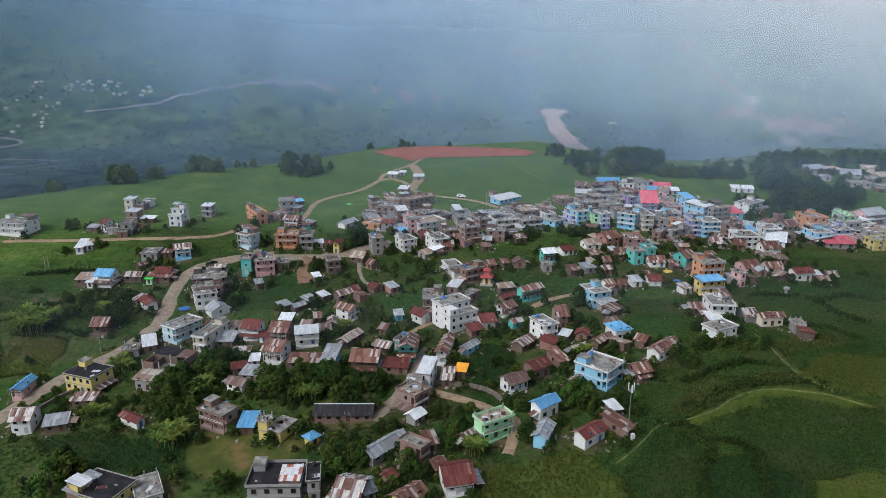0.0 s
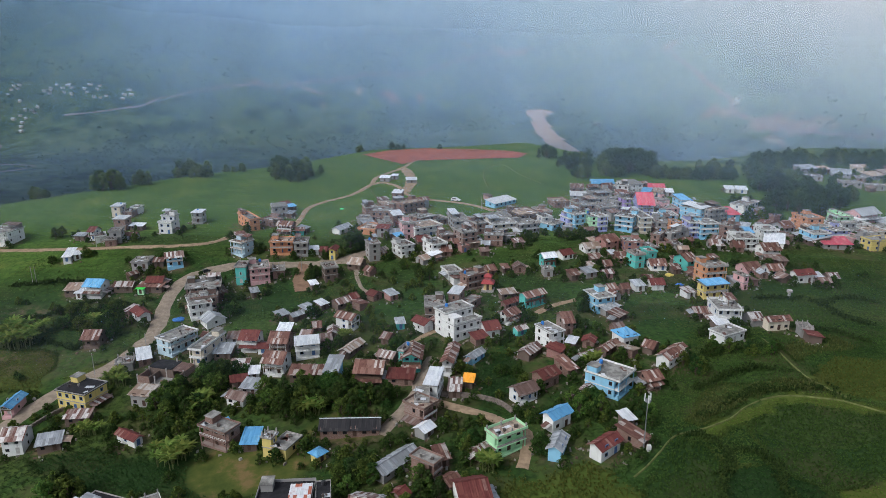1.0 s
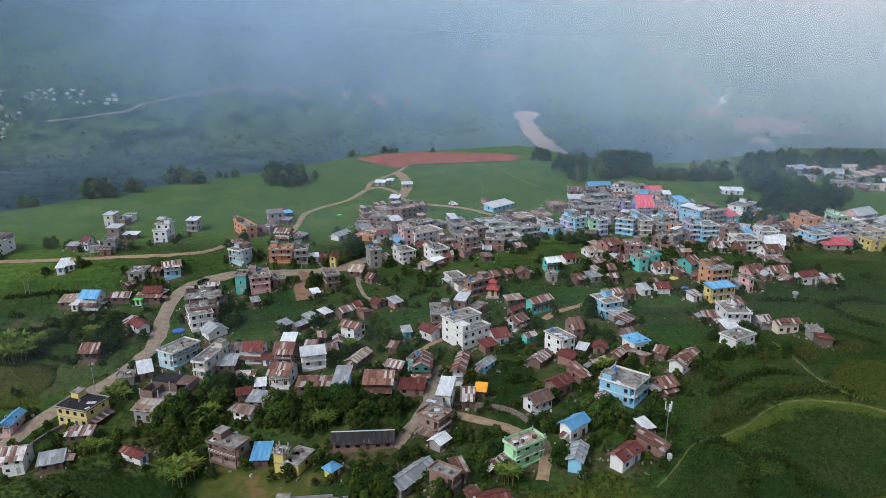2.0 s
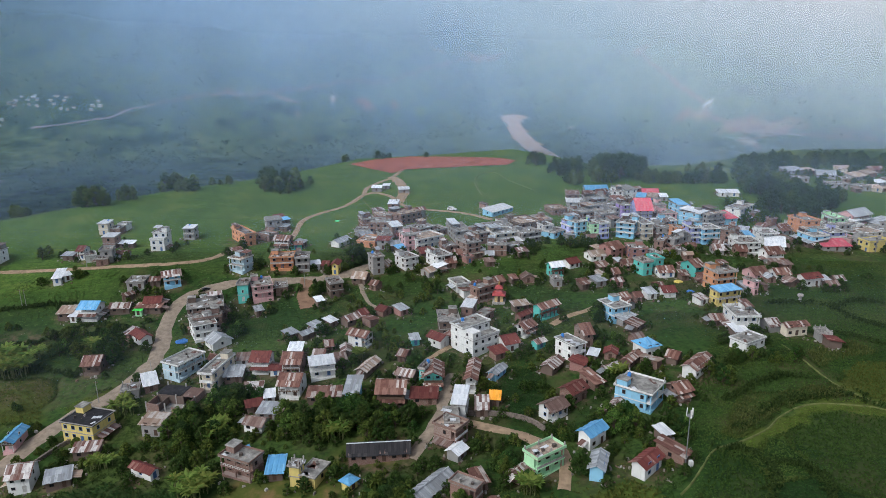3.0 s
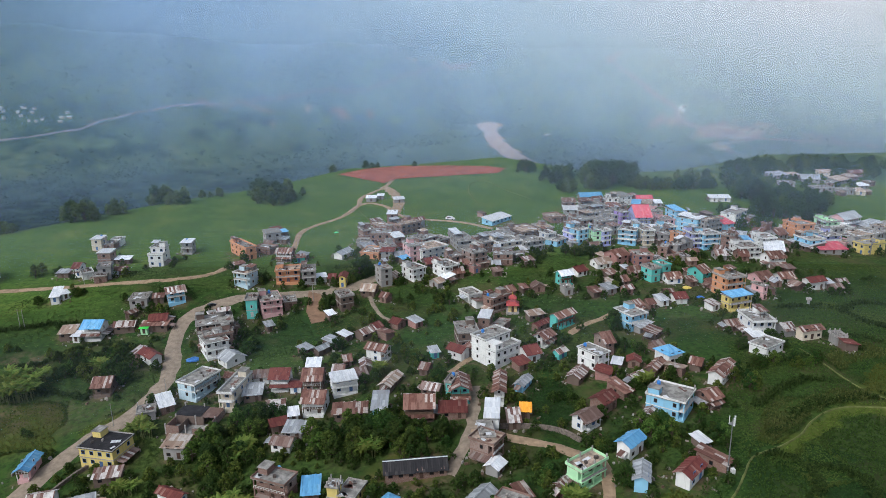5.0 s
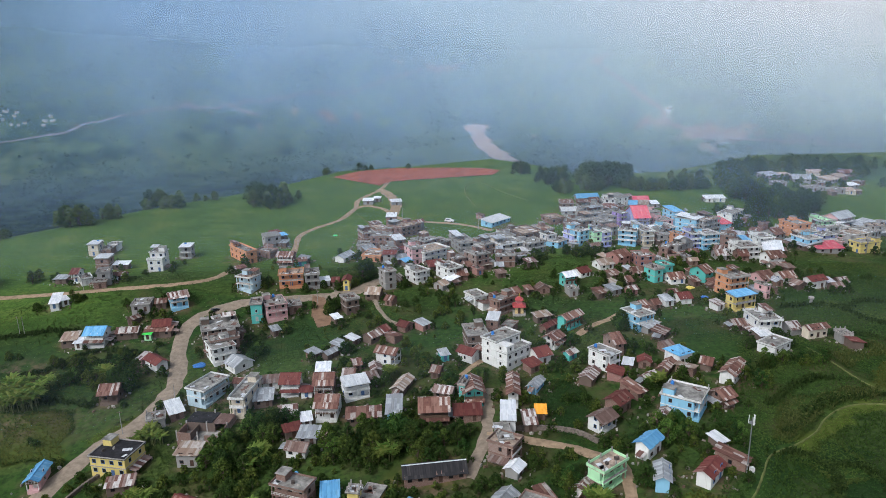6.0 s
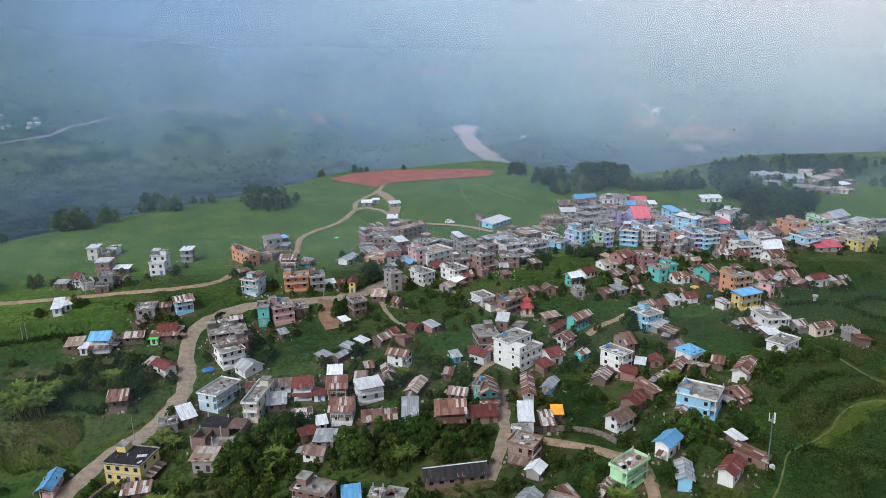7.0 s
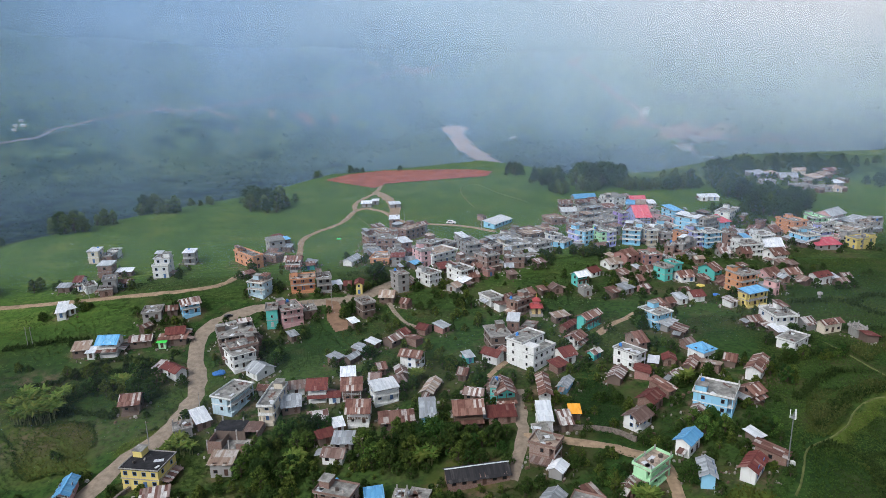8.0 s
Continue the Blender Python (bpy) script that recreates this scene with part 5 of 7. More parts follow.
def unfinished_house(x, y, rot, w, d):
    """A bare brick ground floor without its roof: outer and cross walls with door gaps, corner columns, one slab laid over the back."""
    PLACES.append((x, y, math.hypot(w, d) / 2, w, d, rot))
    b = new("unfinished_house")
    b.matrix_world = pose(x, y, height(x, y), 0, 0, rot)
    tagged(b, "roofless unfinished brown brick building with bare columns and rubble", "building", "village houses")
    x0, x1, y0, y1, t, h = -w / 2, w / 2, -d / 2, d / 2, 0.28, 2.7
    brick, raw = wall_material("brick"), wall_material("brown")
    gap = w * 0.16
    for name, q in (("wall", (x0, -gap, y0, y0 + t, -2.5, h)), ("wall", (gap, x1, y0, y0 + t, -2.5, h * 0.8)), ("wall", (x0, x1, y1 - t, y1, -2.0, h)),
                    ("wall", (x0, x0 + t, y0 + t, y1 - t, -2.5, h * 0.9)), ("wall", (x1 - t, x1, y0 + t, y1 - t, -2.5, h)), ("cross_wall", (x0 + t, x1 - w * 0.3, -0.1, 0.1, -2.0, h)),
                    ("cross_wall", (w * 0.12, w * 0.12 + 0.2, 0.11, y1 - t, -2.0, h)), ("cross_wall", (-w * 0.2, -w * 0.2 + 0.2, y0 + t, -0.11, -2.0, h * 0.85))):
        part(name, [q], brick if name == "wall" else raw, b)
    part("floor", [(x0 + t, x1 - t, y0 + t, y1 - t, -2.0, 0.1)], deck_material("conc"), b)
    part("slab", [(x0 - 0.3, w * 0.12, 0.2, y1 + 0.3, h + 0.005, h + 0.17)], deck_material("dark"), b)
    for px in (x0 + 0.15, 0.0, x1 - 0.15):
        for py in (y0 + 0.15, 0.0, y1 - 0.15):
            part("column", [(px - 0.17, px + 0.17, py - 0.17, py + 0.17, 0.1, h + (1.3 if py > 0 else 0.5))], cement, b)
    V, F = sheet_roof(random.Random(8), w * 0.14, x1 - 0.3, [(0.3, h - 0.2), (y1 - 0.3, h + 0.25)])
    link_mesh("roof_sheet", V, F, roof_material("brownroof"), b)


unfinished_house(-87.4, 198.2, -16, 12.5, 11.5)

# ======================= trees =======================
bark = plain("bark", (0.11, 0.08, 0.06), 0.95)


def tube(V, F, a, b, ra, rb, seg=6):
    a, b = Vector(a), Vector(b)
    q = (b - a).to_track_quat("Z", "Y")
    i = len(V)
    for p, r in ((a, ra), (b, rb)):
        for k in range(seg):
            V.append(tuple(p + q @ Vector((r * math.cos(2 * math.pi * k / seg), r * math.sin(2 * math.pi * k / seg), 0))))
    for k in range(seg):
        F.append((i + k, i + (k + 1) % seg, i + seg + (k + 1) % seg, i + seg + k))


def spray(V, F, rng, p, up, s):
    """A folded spray of leaves."""
    q = up.normalized().to_track_quat("Z", "Y") @ Euler((rng.uniform(-0.6, 0.6), rng.uniform(-0.6, 0.6), rng.uniform(0, 6.3))).to_quaternion()
    i = len(V)
    for dx, dy, dz in ((-1, 0, -0.3), (-0.2, -0.5, 0.05), (0.9, -0.15, -0.25), (0.25, 0.55, 0.05), (0, 0, 0.28)):
        V.append(tuple(p + q @ Vector((dx * s, dy * s, dz * s))))
    F += [(i, i + 1, i + 4), (i + 1, i + 2, i + 4), (i + 2, i + 3, i + 4), (i + 3, i, i + 4)]


def tree_model(seed, h, spread, leaves, leaf, mat, label, limbs=12, low=0.2):
    """A broadleaf tree: tapered trunk, forked limbs, and a crown of many small folded leaf sprays round the limb ends."""
    rng = random.Random(seed)
    root = new("tree")
    tagged(root, label, "tree", "village trees")
    V, F = [], []
    fork = h * 0.16
    tube(V, F, (0, 0, -0.6), (0.04 * h * rng.uniform(-1, 1), 0.04 * h * rng.uniform(-1, 1), fork), h * 0.032, h * 0.022)
    tips = []
    for k in range(limbs):
        a = 2.4 * k + rng.uniform(-0.4, 0.4)
        f = k / (limbs - 1)
        z = h * (low + (0.86 - low) * f) * rng.uniform(0.92, 1.06)
        r = spread * rng.uniform(0.5, 0.8) * (1.0 - 0.62 * f * f)
        tip = Vector((r * math.cos(a), r * math.sin(a), z))
        tube(V, F, (0, 0, min(fork, z * 0.6)), tip, h * 0.013, h * 0.005, 4)
        tips.append((tip, spread * rng.uniform(0.3, 0.5) * (1.0 - 0.3 * f)))
    tips.append((Vector((0, 0, h * 0.9)), spread * 0.28))
    link_mesh("trunk", V, F, bark, root)
    V, F = [], []
    for k in range(leaves):
        c, r = tips[k % len(tips)]
        while True:
            v = Vector((rng.uniform(-1, 1), rng.uniform(-1, 1), rng.uniform(-1, 1)))
            if 0.2 < v.length < 1:
                break
        v = v.normalized() * v.length ** 0.6
        spray(V, F, rng, c + Vector((v.x * r, v.y * r, v.z * r * 0.85)), v + Vector((0, 0, 0.6)), leaf * rng.uniform(0.55, 1.25))
    link_mesh("crown", V, F, mat, root)
    return root


leaf_dark = leaf_material("leaf_dark", (0.014, 0.034, 0.010), (0.045, 0.085, 0.022))
leaf_mid = leaf_material("leaf_mid", (0.017, 0.041, 0.011), (0.062, 0.114, 0.024))
leaf_light = leaf_material("leaf_light", (0.036, 0.075, 0.016), (0.125, 0.19, 0.036))
leaf_pale = leaf_material("leaf_pale", (0.06, 0.105, 0.035), (0.19, 0.26, 0.085))
MODELS = [
    tree_model(1, 8.0, 3.6, 850, 0.40, leaf_dark, "dense dark green broadleaf tree beside the houses"),
    tree_model(2, 8.0, 2.9, 750, 0.38, leaf_mid, "tall mid-green broadleaf tree in a garden"),
    tree_model(3, 8.0, 4.3, 900, 0.44, leaf_mid, "wide spreading green tree with uneven crown"),
    tree_model(4, 8.0, 3.4, 750, 0.40, leaf_light, "light green young tree among gardens"),
    tree_model(5, 8.0, 2.2, 600, 0.36, leaf_dark, "slender dark green tree on the slope", 12, 0.16),
    tree_model(6, 8.0, 5.0, 700, 0.60, leaf_mid, "low spreading green bush between garden plots", 12, 0.14),
    tree_model(7, 8.0, 4.6, 700, 0.60, leaf_light, "low light green bush between garden plots", 12, 0.14),
    tree_model(8, 8.0, 2.7, 800, 0.36, leaf_pale, "pale green bamboo-like clump on the hill crest", 14, 0.12),
]
USED = set()


def free(x, y, r):
    """True where a tree of that radius stands clear of houses and roads."""
    for hx, hy, hr, w, d, rot in PLACES:
        dx, dy = x - hx, y - hy
        if abs(dx) < 20 and abs(dy) < 20:
            c, s = math.cos(radians(rot)), math.sin(radians(rot))
            if abs(c * dx + s * dy) < w / 2 + r and abs(-s * dx + c * dy) < d / 2 + r:
                return False
    for c, w in ROADS:
        if np.min(np.hypot(c[:, 0] - x, c[:, 1] - y)) < w / 2 + r * 0.7:
            return False
    return True


TREE_RNG = random.Random(5)


WOODS = []  # trees too far off to tell apart, joined later


def tree(x, y, h, model=None):
    k = model if model is not None else TREE_RNG.choice([5, 6] if h < 4.2 else [0, 1, 2, 2, 3, 3] if y > 300 else [0, 1, 1, 2, 3, 3, 4])
    f = h / 8.0
    mat = pose(x, y, height(x, y) - 0.1, 0, 0, TREE_RNG.uniform(0, 360)) @ Matrix.Diagonal((f * TREE_RNG.uniform(0.85, 1.15), f * TREE_RNG.uniform(0.85, 1.15), f, 1))
    if y > 240 or h < 2.6:
        WOODS.append((k, mat))
    elif k in USED:
        copy_thing(MODELS[k], mat).matrix_world = mat
    else:
        USED.add(k)
        MODELS[k].matrix_world = mat


def grove(x, y, rx, ry, n, h0, h1, kinds=None):
    """Trees scattered over an ellipse, clear of houses and roads; kinds: the models to take."""
    made = tries = 0
    while made < n and tries < n * 8:
        tries += 1
        a, r = TREE_RNG.uniform(0, 2 * math.pi), math.sqrt(TREE_RNG.random())
        px, py, h = x + rx * r * math.cos(a), y + ry * r * math.sin(a), TREE_RNG.uniform(h0, h1)
        if free(px, py, h * 0.2):
            tree(px, py, h, TREE_RNG.choice(kinds) if kinds else None)
            made += 1



# small sheds and huts squeezed in between the houses
SHED_RNG = random.Random(23)
anchors = [p for p in PLACES if p[0] > -90 and 185 < p[1] < 430]
squeezed = 0
for _ in range(900):
    if squeezed >= 85:
        break
    hx, hy, hr, w, d, rot = SHED_RNG.choice(anchors)
    a, q, sw, sd = SHED_RNG.uniform(0, 6.28), hr + SHED_RNG.uniform(1.5, 4.0), SHED_RNG.uniform(3.2, 6.0), SHED_RNG.uniform(3.0, 4.5)
    sx, sy = hx + q * math.cos(a), hy + q * math.sin(a)
    if free(sx, sy, max(sw, sd) * 0.5):
        far_side = hy > 300
        kind = SHED_RNG.choice("FGLL" if far_side else "GgLL")
        house(round(sx, 1), round(sy, 1), rot + SHED_RNG.choice([0, 90, 8, -8]), sw, sd, SHED_RNG.choice([1, 1, 2]) if far_side else 1, kind,
              SHED_RNG.choice(["brown", "brick", "grey", "brick", "white", "pinkbrick"]), SHED_RNG.choice(["rust", "rustwhite", "tan", "red", "grey", "brownroof", "rust"]))
        squeezed += 1
grove(-90, 440, 17, 20, 26, 6, 13, (3, 7, 2, 1))
grove(-217, 374, 6, 3, 7, 4, 8, (7, 7, 3))
grove(-188, 393, 9, 4, 14, 6, 13, (7, 7, 3, 1))
grove(-175, 405, 5, 3, 6, 5, 10, (7, 3))
grove(-152, 429, 12, 5, 15, 5, 12, (7, 7, 3, 2))
grove(-129, 449, 10, 4, 6, 3, 6, (3, 6))
grove(93, 436, 6, 8, 12, 5, 10, (7, 1, 3, 2))
grove(113, 438, 8, 5, 11, 5, 11, (7, 3, 2))
tree(128, 446, 17, 2)
tree(134, 449, 14, 0)
grove(145, 440, 9, 5, 9, 5, 9)
grove(163, 441, 9, 5, 8, 4, 7)
grove(186, 436, 11, 6, 13, 5, 10)
grove(207, 402, 11, 16, 22, 7, 12, (0, 2, 0, 1))
grove(226, 388, 12, 16, 20, 7, 11, (0, 2, 0, 1))
grove(205, 362, 10, 8, 10, 5, 9, (0, 2, 1))
tree(82, 497, 11, 4)
tree(77, 500, 8, 4)
tree(93, 484, 9, 4)
grove(-177, 316, 3, 4, 3, 4, 6)
grove(-37, 298, 6, 6, 6, 7, 10)
grove(128, 449, 17, 14, 14, 10, 16)
grove(97, 464, 13, 15, 14, 7, 12)
grove(88, 508, 10, 9, 5, 7, 11)
grove(150, 434, 11, 7, 8, 5, 8)
grove(171, 434, 11, 7, 9, 4, 8)
grove(210, 422, 16, 19, 17, 8, 14)
grove(201, 375, 15, 25, 24, 6, 13)
grove(236, 399, 16, 16, 12, 6, 12)
grove(171, 366, 8, 10, 8, 5, 8)
grove(168, 342, 10, 7, 8, 5, 8)
grove(278, 484, 28, 7, 14, 4, 8)
grove(328, 485, 19, 10, 14, 6, 10)
grove(67, 307, 8, 4, 6, 4, 6)
grove(36, 308, 10, 4, 8, 3, 5)
grove(60, 310, 7, 4, 5, 3, 5)
grove(-9, 262, 4, 3, 4, 4, 6)
grove(-51, 266, 5, 5, 6, 4, 6)
grove(-92, 321, 3, 6, 3, 3, 5)
grove(-81, 290, 4, 4, 4, 3, 5)
grove(60, 266, 5, 4, 5, 4, 6)
grove(52, 228, 4, 5, 6, 4, 7)
grove(-51, 234, 6, 4, 6, 3, 5)
grove(-23, 221, 5, 4, 5, 3, 5)
grove(-15, 201, 5, 4, 8, 3, 6)
grove(-41, 179, 14, 8, 40, 4, 8)
grove(-24, 173, 8, 6, 18, 4, 7)
grove(-68, 193, 9, 6, 16, 4, 7)
grove(-78, 180, 8, 5, 14, 4, 7)
grove(-84, 187, 5, 6, 8, 4, 7)
grove(-122, 242, 9, 4, 12, 4, 7)
grove(-119, 229, 6, 6, 8, 5, 8)
grove(-133, 235, 6, 4, 5, 4, 6)
grove(-142, 245, 6, 3, 4, 3, 5)
grove(72, 183, 4, 5, 6, 4, 6)
grove(35, 163, 4, 5, 10, 4, 7)
grove(23, 147, 3, 3, 5, 4, 6)
grove(7, 148, 5, 3, 8, 3, 6)
grove(96, 191, 5, 4, 6, 3, 5)
grove(82, 193, 4, 4, 5, 3, 5)
grove(49, 160, 3, 4, 6, 4, 6)
grove(27, 223, 3, 4, 4, 3, 5)
grove(-77, 238, 2, 3, 3, 4, 6)
grove(-96, 145, 5, 4, 5, 9, 11)
grove(-20, 143, 6, 3, 10, 4, 7)
grove(-52, 137, 3, 3, 4, 4, 6)
grove(-103, 142, 5, 3, 3, 3, 5)
grove(-6, 136, 4, 4, 8, 4, 6)
grove(-26, 141, 3, 4, 5, 4, 6)
grove(128, 462, 16, 8, 12, 9, 14)
grove(190, 460, 12, 6, 6, 5, 8)
grove(238, 470, 18, 8, 12, 5, 10)
grove(262, 475, 20, 6, 9, 5, 9)
grove(300, 494, 40, 8, 16, 4, 7)
grove(345, 490, 40, 8, 12, 4, 7)
grove(335, 440, 18, 9, 10, 5, 8)
grove(285, 497, 50, 8, 26, 5, 9)
grove(345, 478, 25, 12, 14, 4, 8)
grove(252, 484, 20, 8, 12, 5, 9)
grove(275, 446, 38, 14, 18, 3, 6)
grove(318, 466, 22, 14, 10, 4, 7)
grove(-30, 560, 40, 6, 6, 4, 7)

# trees along the far rim and in the far groves, as one wood
def wood_stuff():
    verts, faces, count = {}, {}, {}
    for k, mat in WOODS:
        for child in MODELS[k].children:
            slot = child.data.materials[0]
            co = np.empty(len(child.data.vertices) * 3)
            child.data.vertices.foreach_get("co", co)
            co = co.reshape(-1, 3)
            poly = [tuple(p.vertices) for p in child.data.polygons]
            if len(co) > 400:  # fewer leaf sprays, a little larger
                skip = 2 if mat.to_scale()[2] > 0.5 else 4
                co = co.reshape(-1, 5, 3)[::skip]
                mid = co.mean(1, keepdims=True)
                co = (mid + (co - mid) * (1.45 if skip == 2 else 1.8)).reshape(-1, 3)
                poly = [q for i in range(0, len(co), 5) for q in ((i, i + 1, i + 4), (i + 1, i + 2, i + 4), (i + 2, i + 3, i + 4), (i + 3, i, i + 4))]
            M = np.array(mat)
            co = co @ M[:3, :3].T + M[:3, 3]
            base = count.get(slot.name, 0)
            verts.setdefault(slot.name, []).append(co)
            faces.setdefault(slot.name, []).extend(tuple(base + i for i in p) for p in poly)
            count[slot.name] = base + len(co)
    root = new("woodland")
    tagged(root, "dark green trees and bushes massed in groves and hedges", "woodland", kind="stuff")
    for name, v in verts.items():
        ob = link_mesh("foliage" if "leaf" in name else "trunks", np.concatenate(v).tolist(), faces[name], bpy.data.materials[name], root)
        tagged(ob, kind="stuff")


# ======================= crops and garden plants =======================
def occupied():
    """A one-metre map of the terrace: true where a house or a road lies."""
    xs, ys = np.arange(-240, 320), np.arange(80, 600)
    X, Y = np.meshgrid(xs + 0.5, ys + 0.5)
    busy = np.zeros(X.shape, bool)
    for hx, hy, hr, w, d, rot in PLACES:
        i0, i1, j0, j1 = int(hx) + 225, int(hx) + 257, int(hy) - 96, int(hy) - 64
        i0, j0 = max(i0, 0), max(j0, 0)
        c, s = math.cos(radians(rot)), math.sin(radians(rot))
        dx, dy = X[j0:j1, i0:i1] - hx, Y[j0:j1, i0:i1] - hy
        busy[j0:j1, i0:i1] |= (np.abs(c * dx + s * dy) < w / 2 + 1.3) & (np.abs(-s * dx + c * dy) < d / 2 + 1.6)
    for c, w in ROADS:
        for px, py in c:
            if -235 < px < 315 and 85 < py < 595:
                i0, j0 = max(0, int(px) + 232), max(0, int(py) - 88)
                q = np.s_[j0:j0 + 17, i0:i0 + 17]
                busy[q] |= np.hypot(X[q] - px, Y[q] - py) < w / 2 + 0.7
    return busy


BUSY = occupied()
COURTS = [(-51, 152, 15, 11), (-27, 165, 11, 6), (20, 502, 70, 42), (-57, 266, 6, 13), (18, 252, 8, 5)]


def vacant(x, y):
    ok = (x > -239) & (x < 318) & (y > 81) & (y < 598)
    i, j = np.clip(x + 240, 0, 559).astype(int), np.clip(y - 80, 0, 519).astype(int)
    ok &= ~BUSY[j, i]
    for cx, cy, rx, ry in COURTS:
        ok &= ((x - cx) / rx) ** 2 + ((y - cy) / ry) ** 2 > 1
    return ok


def lumps(x, y, f, seed):
    """Smooth random patches between 0 and 1."""
    r = np.random.default_rng(seed)
    v = 0
    for _ in range(6):
        a, p, k = r.uniform(0, 6.28), r.uniform(0, 6.28), f * r.uniform(0.6, 1.7)
        v = v + np.sin((x * np.cos(a) + y * np.sin(a)) * k + p)
    return 0.5 + v / 8


def plants(name, label, category, mat, x, y, size, tall, blades, seed):
    """Many small plants as one piece of stuff: each a rosette of drooping blades."""
    r = np.random.default_rng(seed)
    z = ground(x, y)
    n = len(x)
    V, k = [], n * blades
    a = r.uniform(0, 6.28, (n, blades))
    s = size[:, None] * r.uniform(0.6, 1.3, (n, blades))
    h = tall[:, None] * r.uniform(0.5, 1.15, (n, blades))
    ca, sa = np.cos(a), np.sin(a)
    X, Y, Z = x[:, None], y[:, None], z[:, None]
    wv = 0.28 * s
    for f, up, side in ((0.08, 0.0, -1), (0.45, 0.9, -1), (0.45, 0.9, 1), (1.0, 0.72, 0)):
        V.append(np.stack([X + ca * s * f - sa * wv * side, Y + sa * s * f + ca * wv * side, Z + h * up], -1).reshape(-1, 3))
    V = np.stack(V, 1).reshape(-1, 3)
    i = np.arange(k)[:, None] * 4
    F = np.concatenate([i + [0, 1, 2], i + [1, 3, 2]])
    ob = link_mesh(name, V.tolist(), F.tolist(), mat)
    return tagged(ob, label, category, kind="stuff")


def scatter(n, seed, x0, x1, y0, y1):
    r = np.random.default_rng(seed)
    return r.uniform(x0, x1, n), y0 + (y1 - y0) * r.uniform(0, 1, n) ** 1.25


crop_dark = leaf_material("crop_dark", (0.018, 0.042, 0.010), (0.046, 0.09, 0.018), True)
crop_mid = leaf_material("crop_mid", (0.028, 0.06, 0.014), (0.066, 0.115, 0.026), True)
crop_yellow = leaf_material("crop_yellow", (0.045, 0.06, 0.014), (0.115, 0.13, 0.03))
FIELD_LEAF = {
    "olive": leaf_material("maize_olive", (0.05, 0.066, 0.012), (0.108, 0.122, 0.024)), "lime": leaf_material("maize_lime", (0.058, 0.09, 0.012), (0.115, 0.16, 0.024)),
    "mid": leaf_material("maize_mid", (0.026, 0.064, 0.012), (0.06, 0.125, 0.024)), "deep": leaf_material("maize_deep", (0.017, 0.04, 0.011), (0.04, 0.078, 0.019)),
    "pale": leaf_material("maize_pale", (0.052, 0.09, 0.023), (0.125, 0.17, 0.048)), "": leaf_material("maize_leaf", (0.032, 0.075, 0.016), (0.078, 0.145, 0.03), True),
}
RIPE = {"olive": 0.6, "lime": 0.75, "mid": -0.45, "deep": -0.85, "pale": 0.2}
FIELD_TALL = {"olive": 0.7, "lime": 0.3, "mid": 0.75, "deep": 0.6, "pale": 1.5, "": 0.6}
FIELDS = []


def field(tone, outline):
    FIELDS.append((tone, outline))


def inside(x, y, p):
    """True inside a closed outline whose sides waver a little."""
    x, y = x + 0.9 * np.sin(y * 0.35) + 0.5 * np.sin(y * 0.9 + 1), y + 0.9 * np.sin(x * 0.3 + 2) + 0.5 * np.sin(x * 0.8)
    r, j = np.zeros(np.shape(x), bool), len(p) - 1
    for i in range(len(p)):
        (xi, yi), (xj, yj) = p[i], p[j]
        if yi != yj:
            r ^= ((yi > y) != (yj > y)) & (x < (xj - xi) * (y - yi) / (yj - yi) + xi)
        j = i
    return r


field("olive", [(11, 136), (31, 141), (37, 133), (41, 130), (38, 119), (8, 123)])
field("mid", [(42, 133), (55, 149), (60, 145), (60, 136), (53, 118), (39, 119)])
field("lime", [(61, 153), (73, 158), (85, 166), (101, 166), (110, 157), (112, 153), (94, 159), (85, 161), (74, 152), (61, 147)])
field("mid", [(74, 152), (85, 161), (112, 153), (97, 128), (77, 126), (70, 135)])
field("deep", [(60, 136), (70, 135), (77, 126), (74, 116), (53, 118)])
field("lime", [(79, 126), (96, 127), (92, 115), (74, 116)])
field("olive", [(98, 175), (119, 188), (137, 184), (119, 156), (102, 167)])
field("pale", [(75, 173), (101, 173), (100, 167), (86, 167), (74, 160), (62, 154), (58, 156)])
field("pale", [(102, 195), (124, 203), (125, 193), (103, 186)])
field("deep", [(-114, 166), (-91, 164), (-67, 155), (-58, 141), (-76, 146), (-99, 151)])
field("lime", [(-122, 203), (-107, 214), (-100, 208), (-104, 192), (-115, 194)])
field("deep", [(8, 199), (21, 198), (20, 180), (13, 168), (4, 172)])
field("mid", [(-190, 277), (-157, 270), (-142, 243), (-164, 232)])
field("olive", [(-159, 224), (-131, 218), (-126, 197), (-142, 196)])

# maize in rows on the eastern terraces and the lower gardens
r0 = np.random.default_rng(11)
gx, gy = np.meshgrid(np.arange(-160, 300, 0.9), np.arange(88, 285, 0.8))
gx, gy = (gx + 0.25 * gy + r0.normal(0, 0.14, gx.shape)).ravel() - 40, (gy + r0.normal(0, 0.2, gy.shape)).ravel()
crop = np.full(gx.shape, -1)
crop[(gx > 30 + np.maximum(0, gy - 140) * 0.75) & (gx < 260)] = 0
for k, (tone, p) in enumerate(FIELDS):
    crop[inside(gx, gy, p)] = k + 1
ok = vacant(gx, gy) & (crop >= 0) & (r0.random(gx.shape) < 0.85) & ((gx > 20) | (gy < 240))
gx, gy, crop = gx[ok], gy[ok], crop[ok]
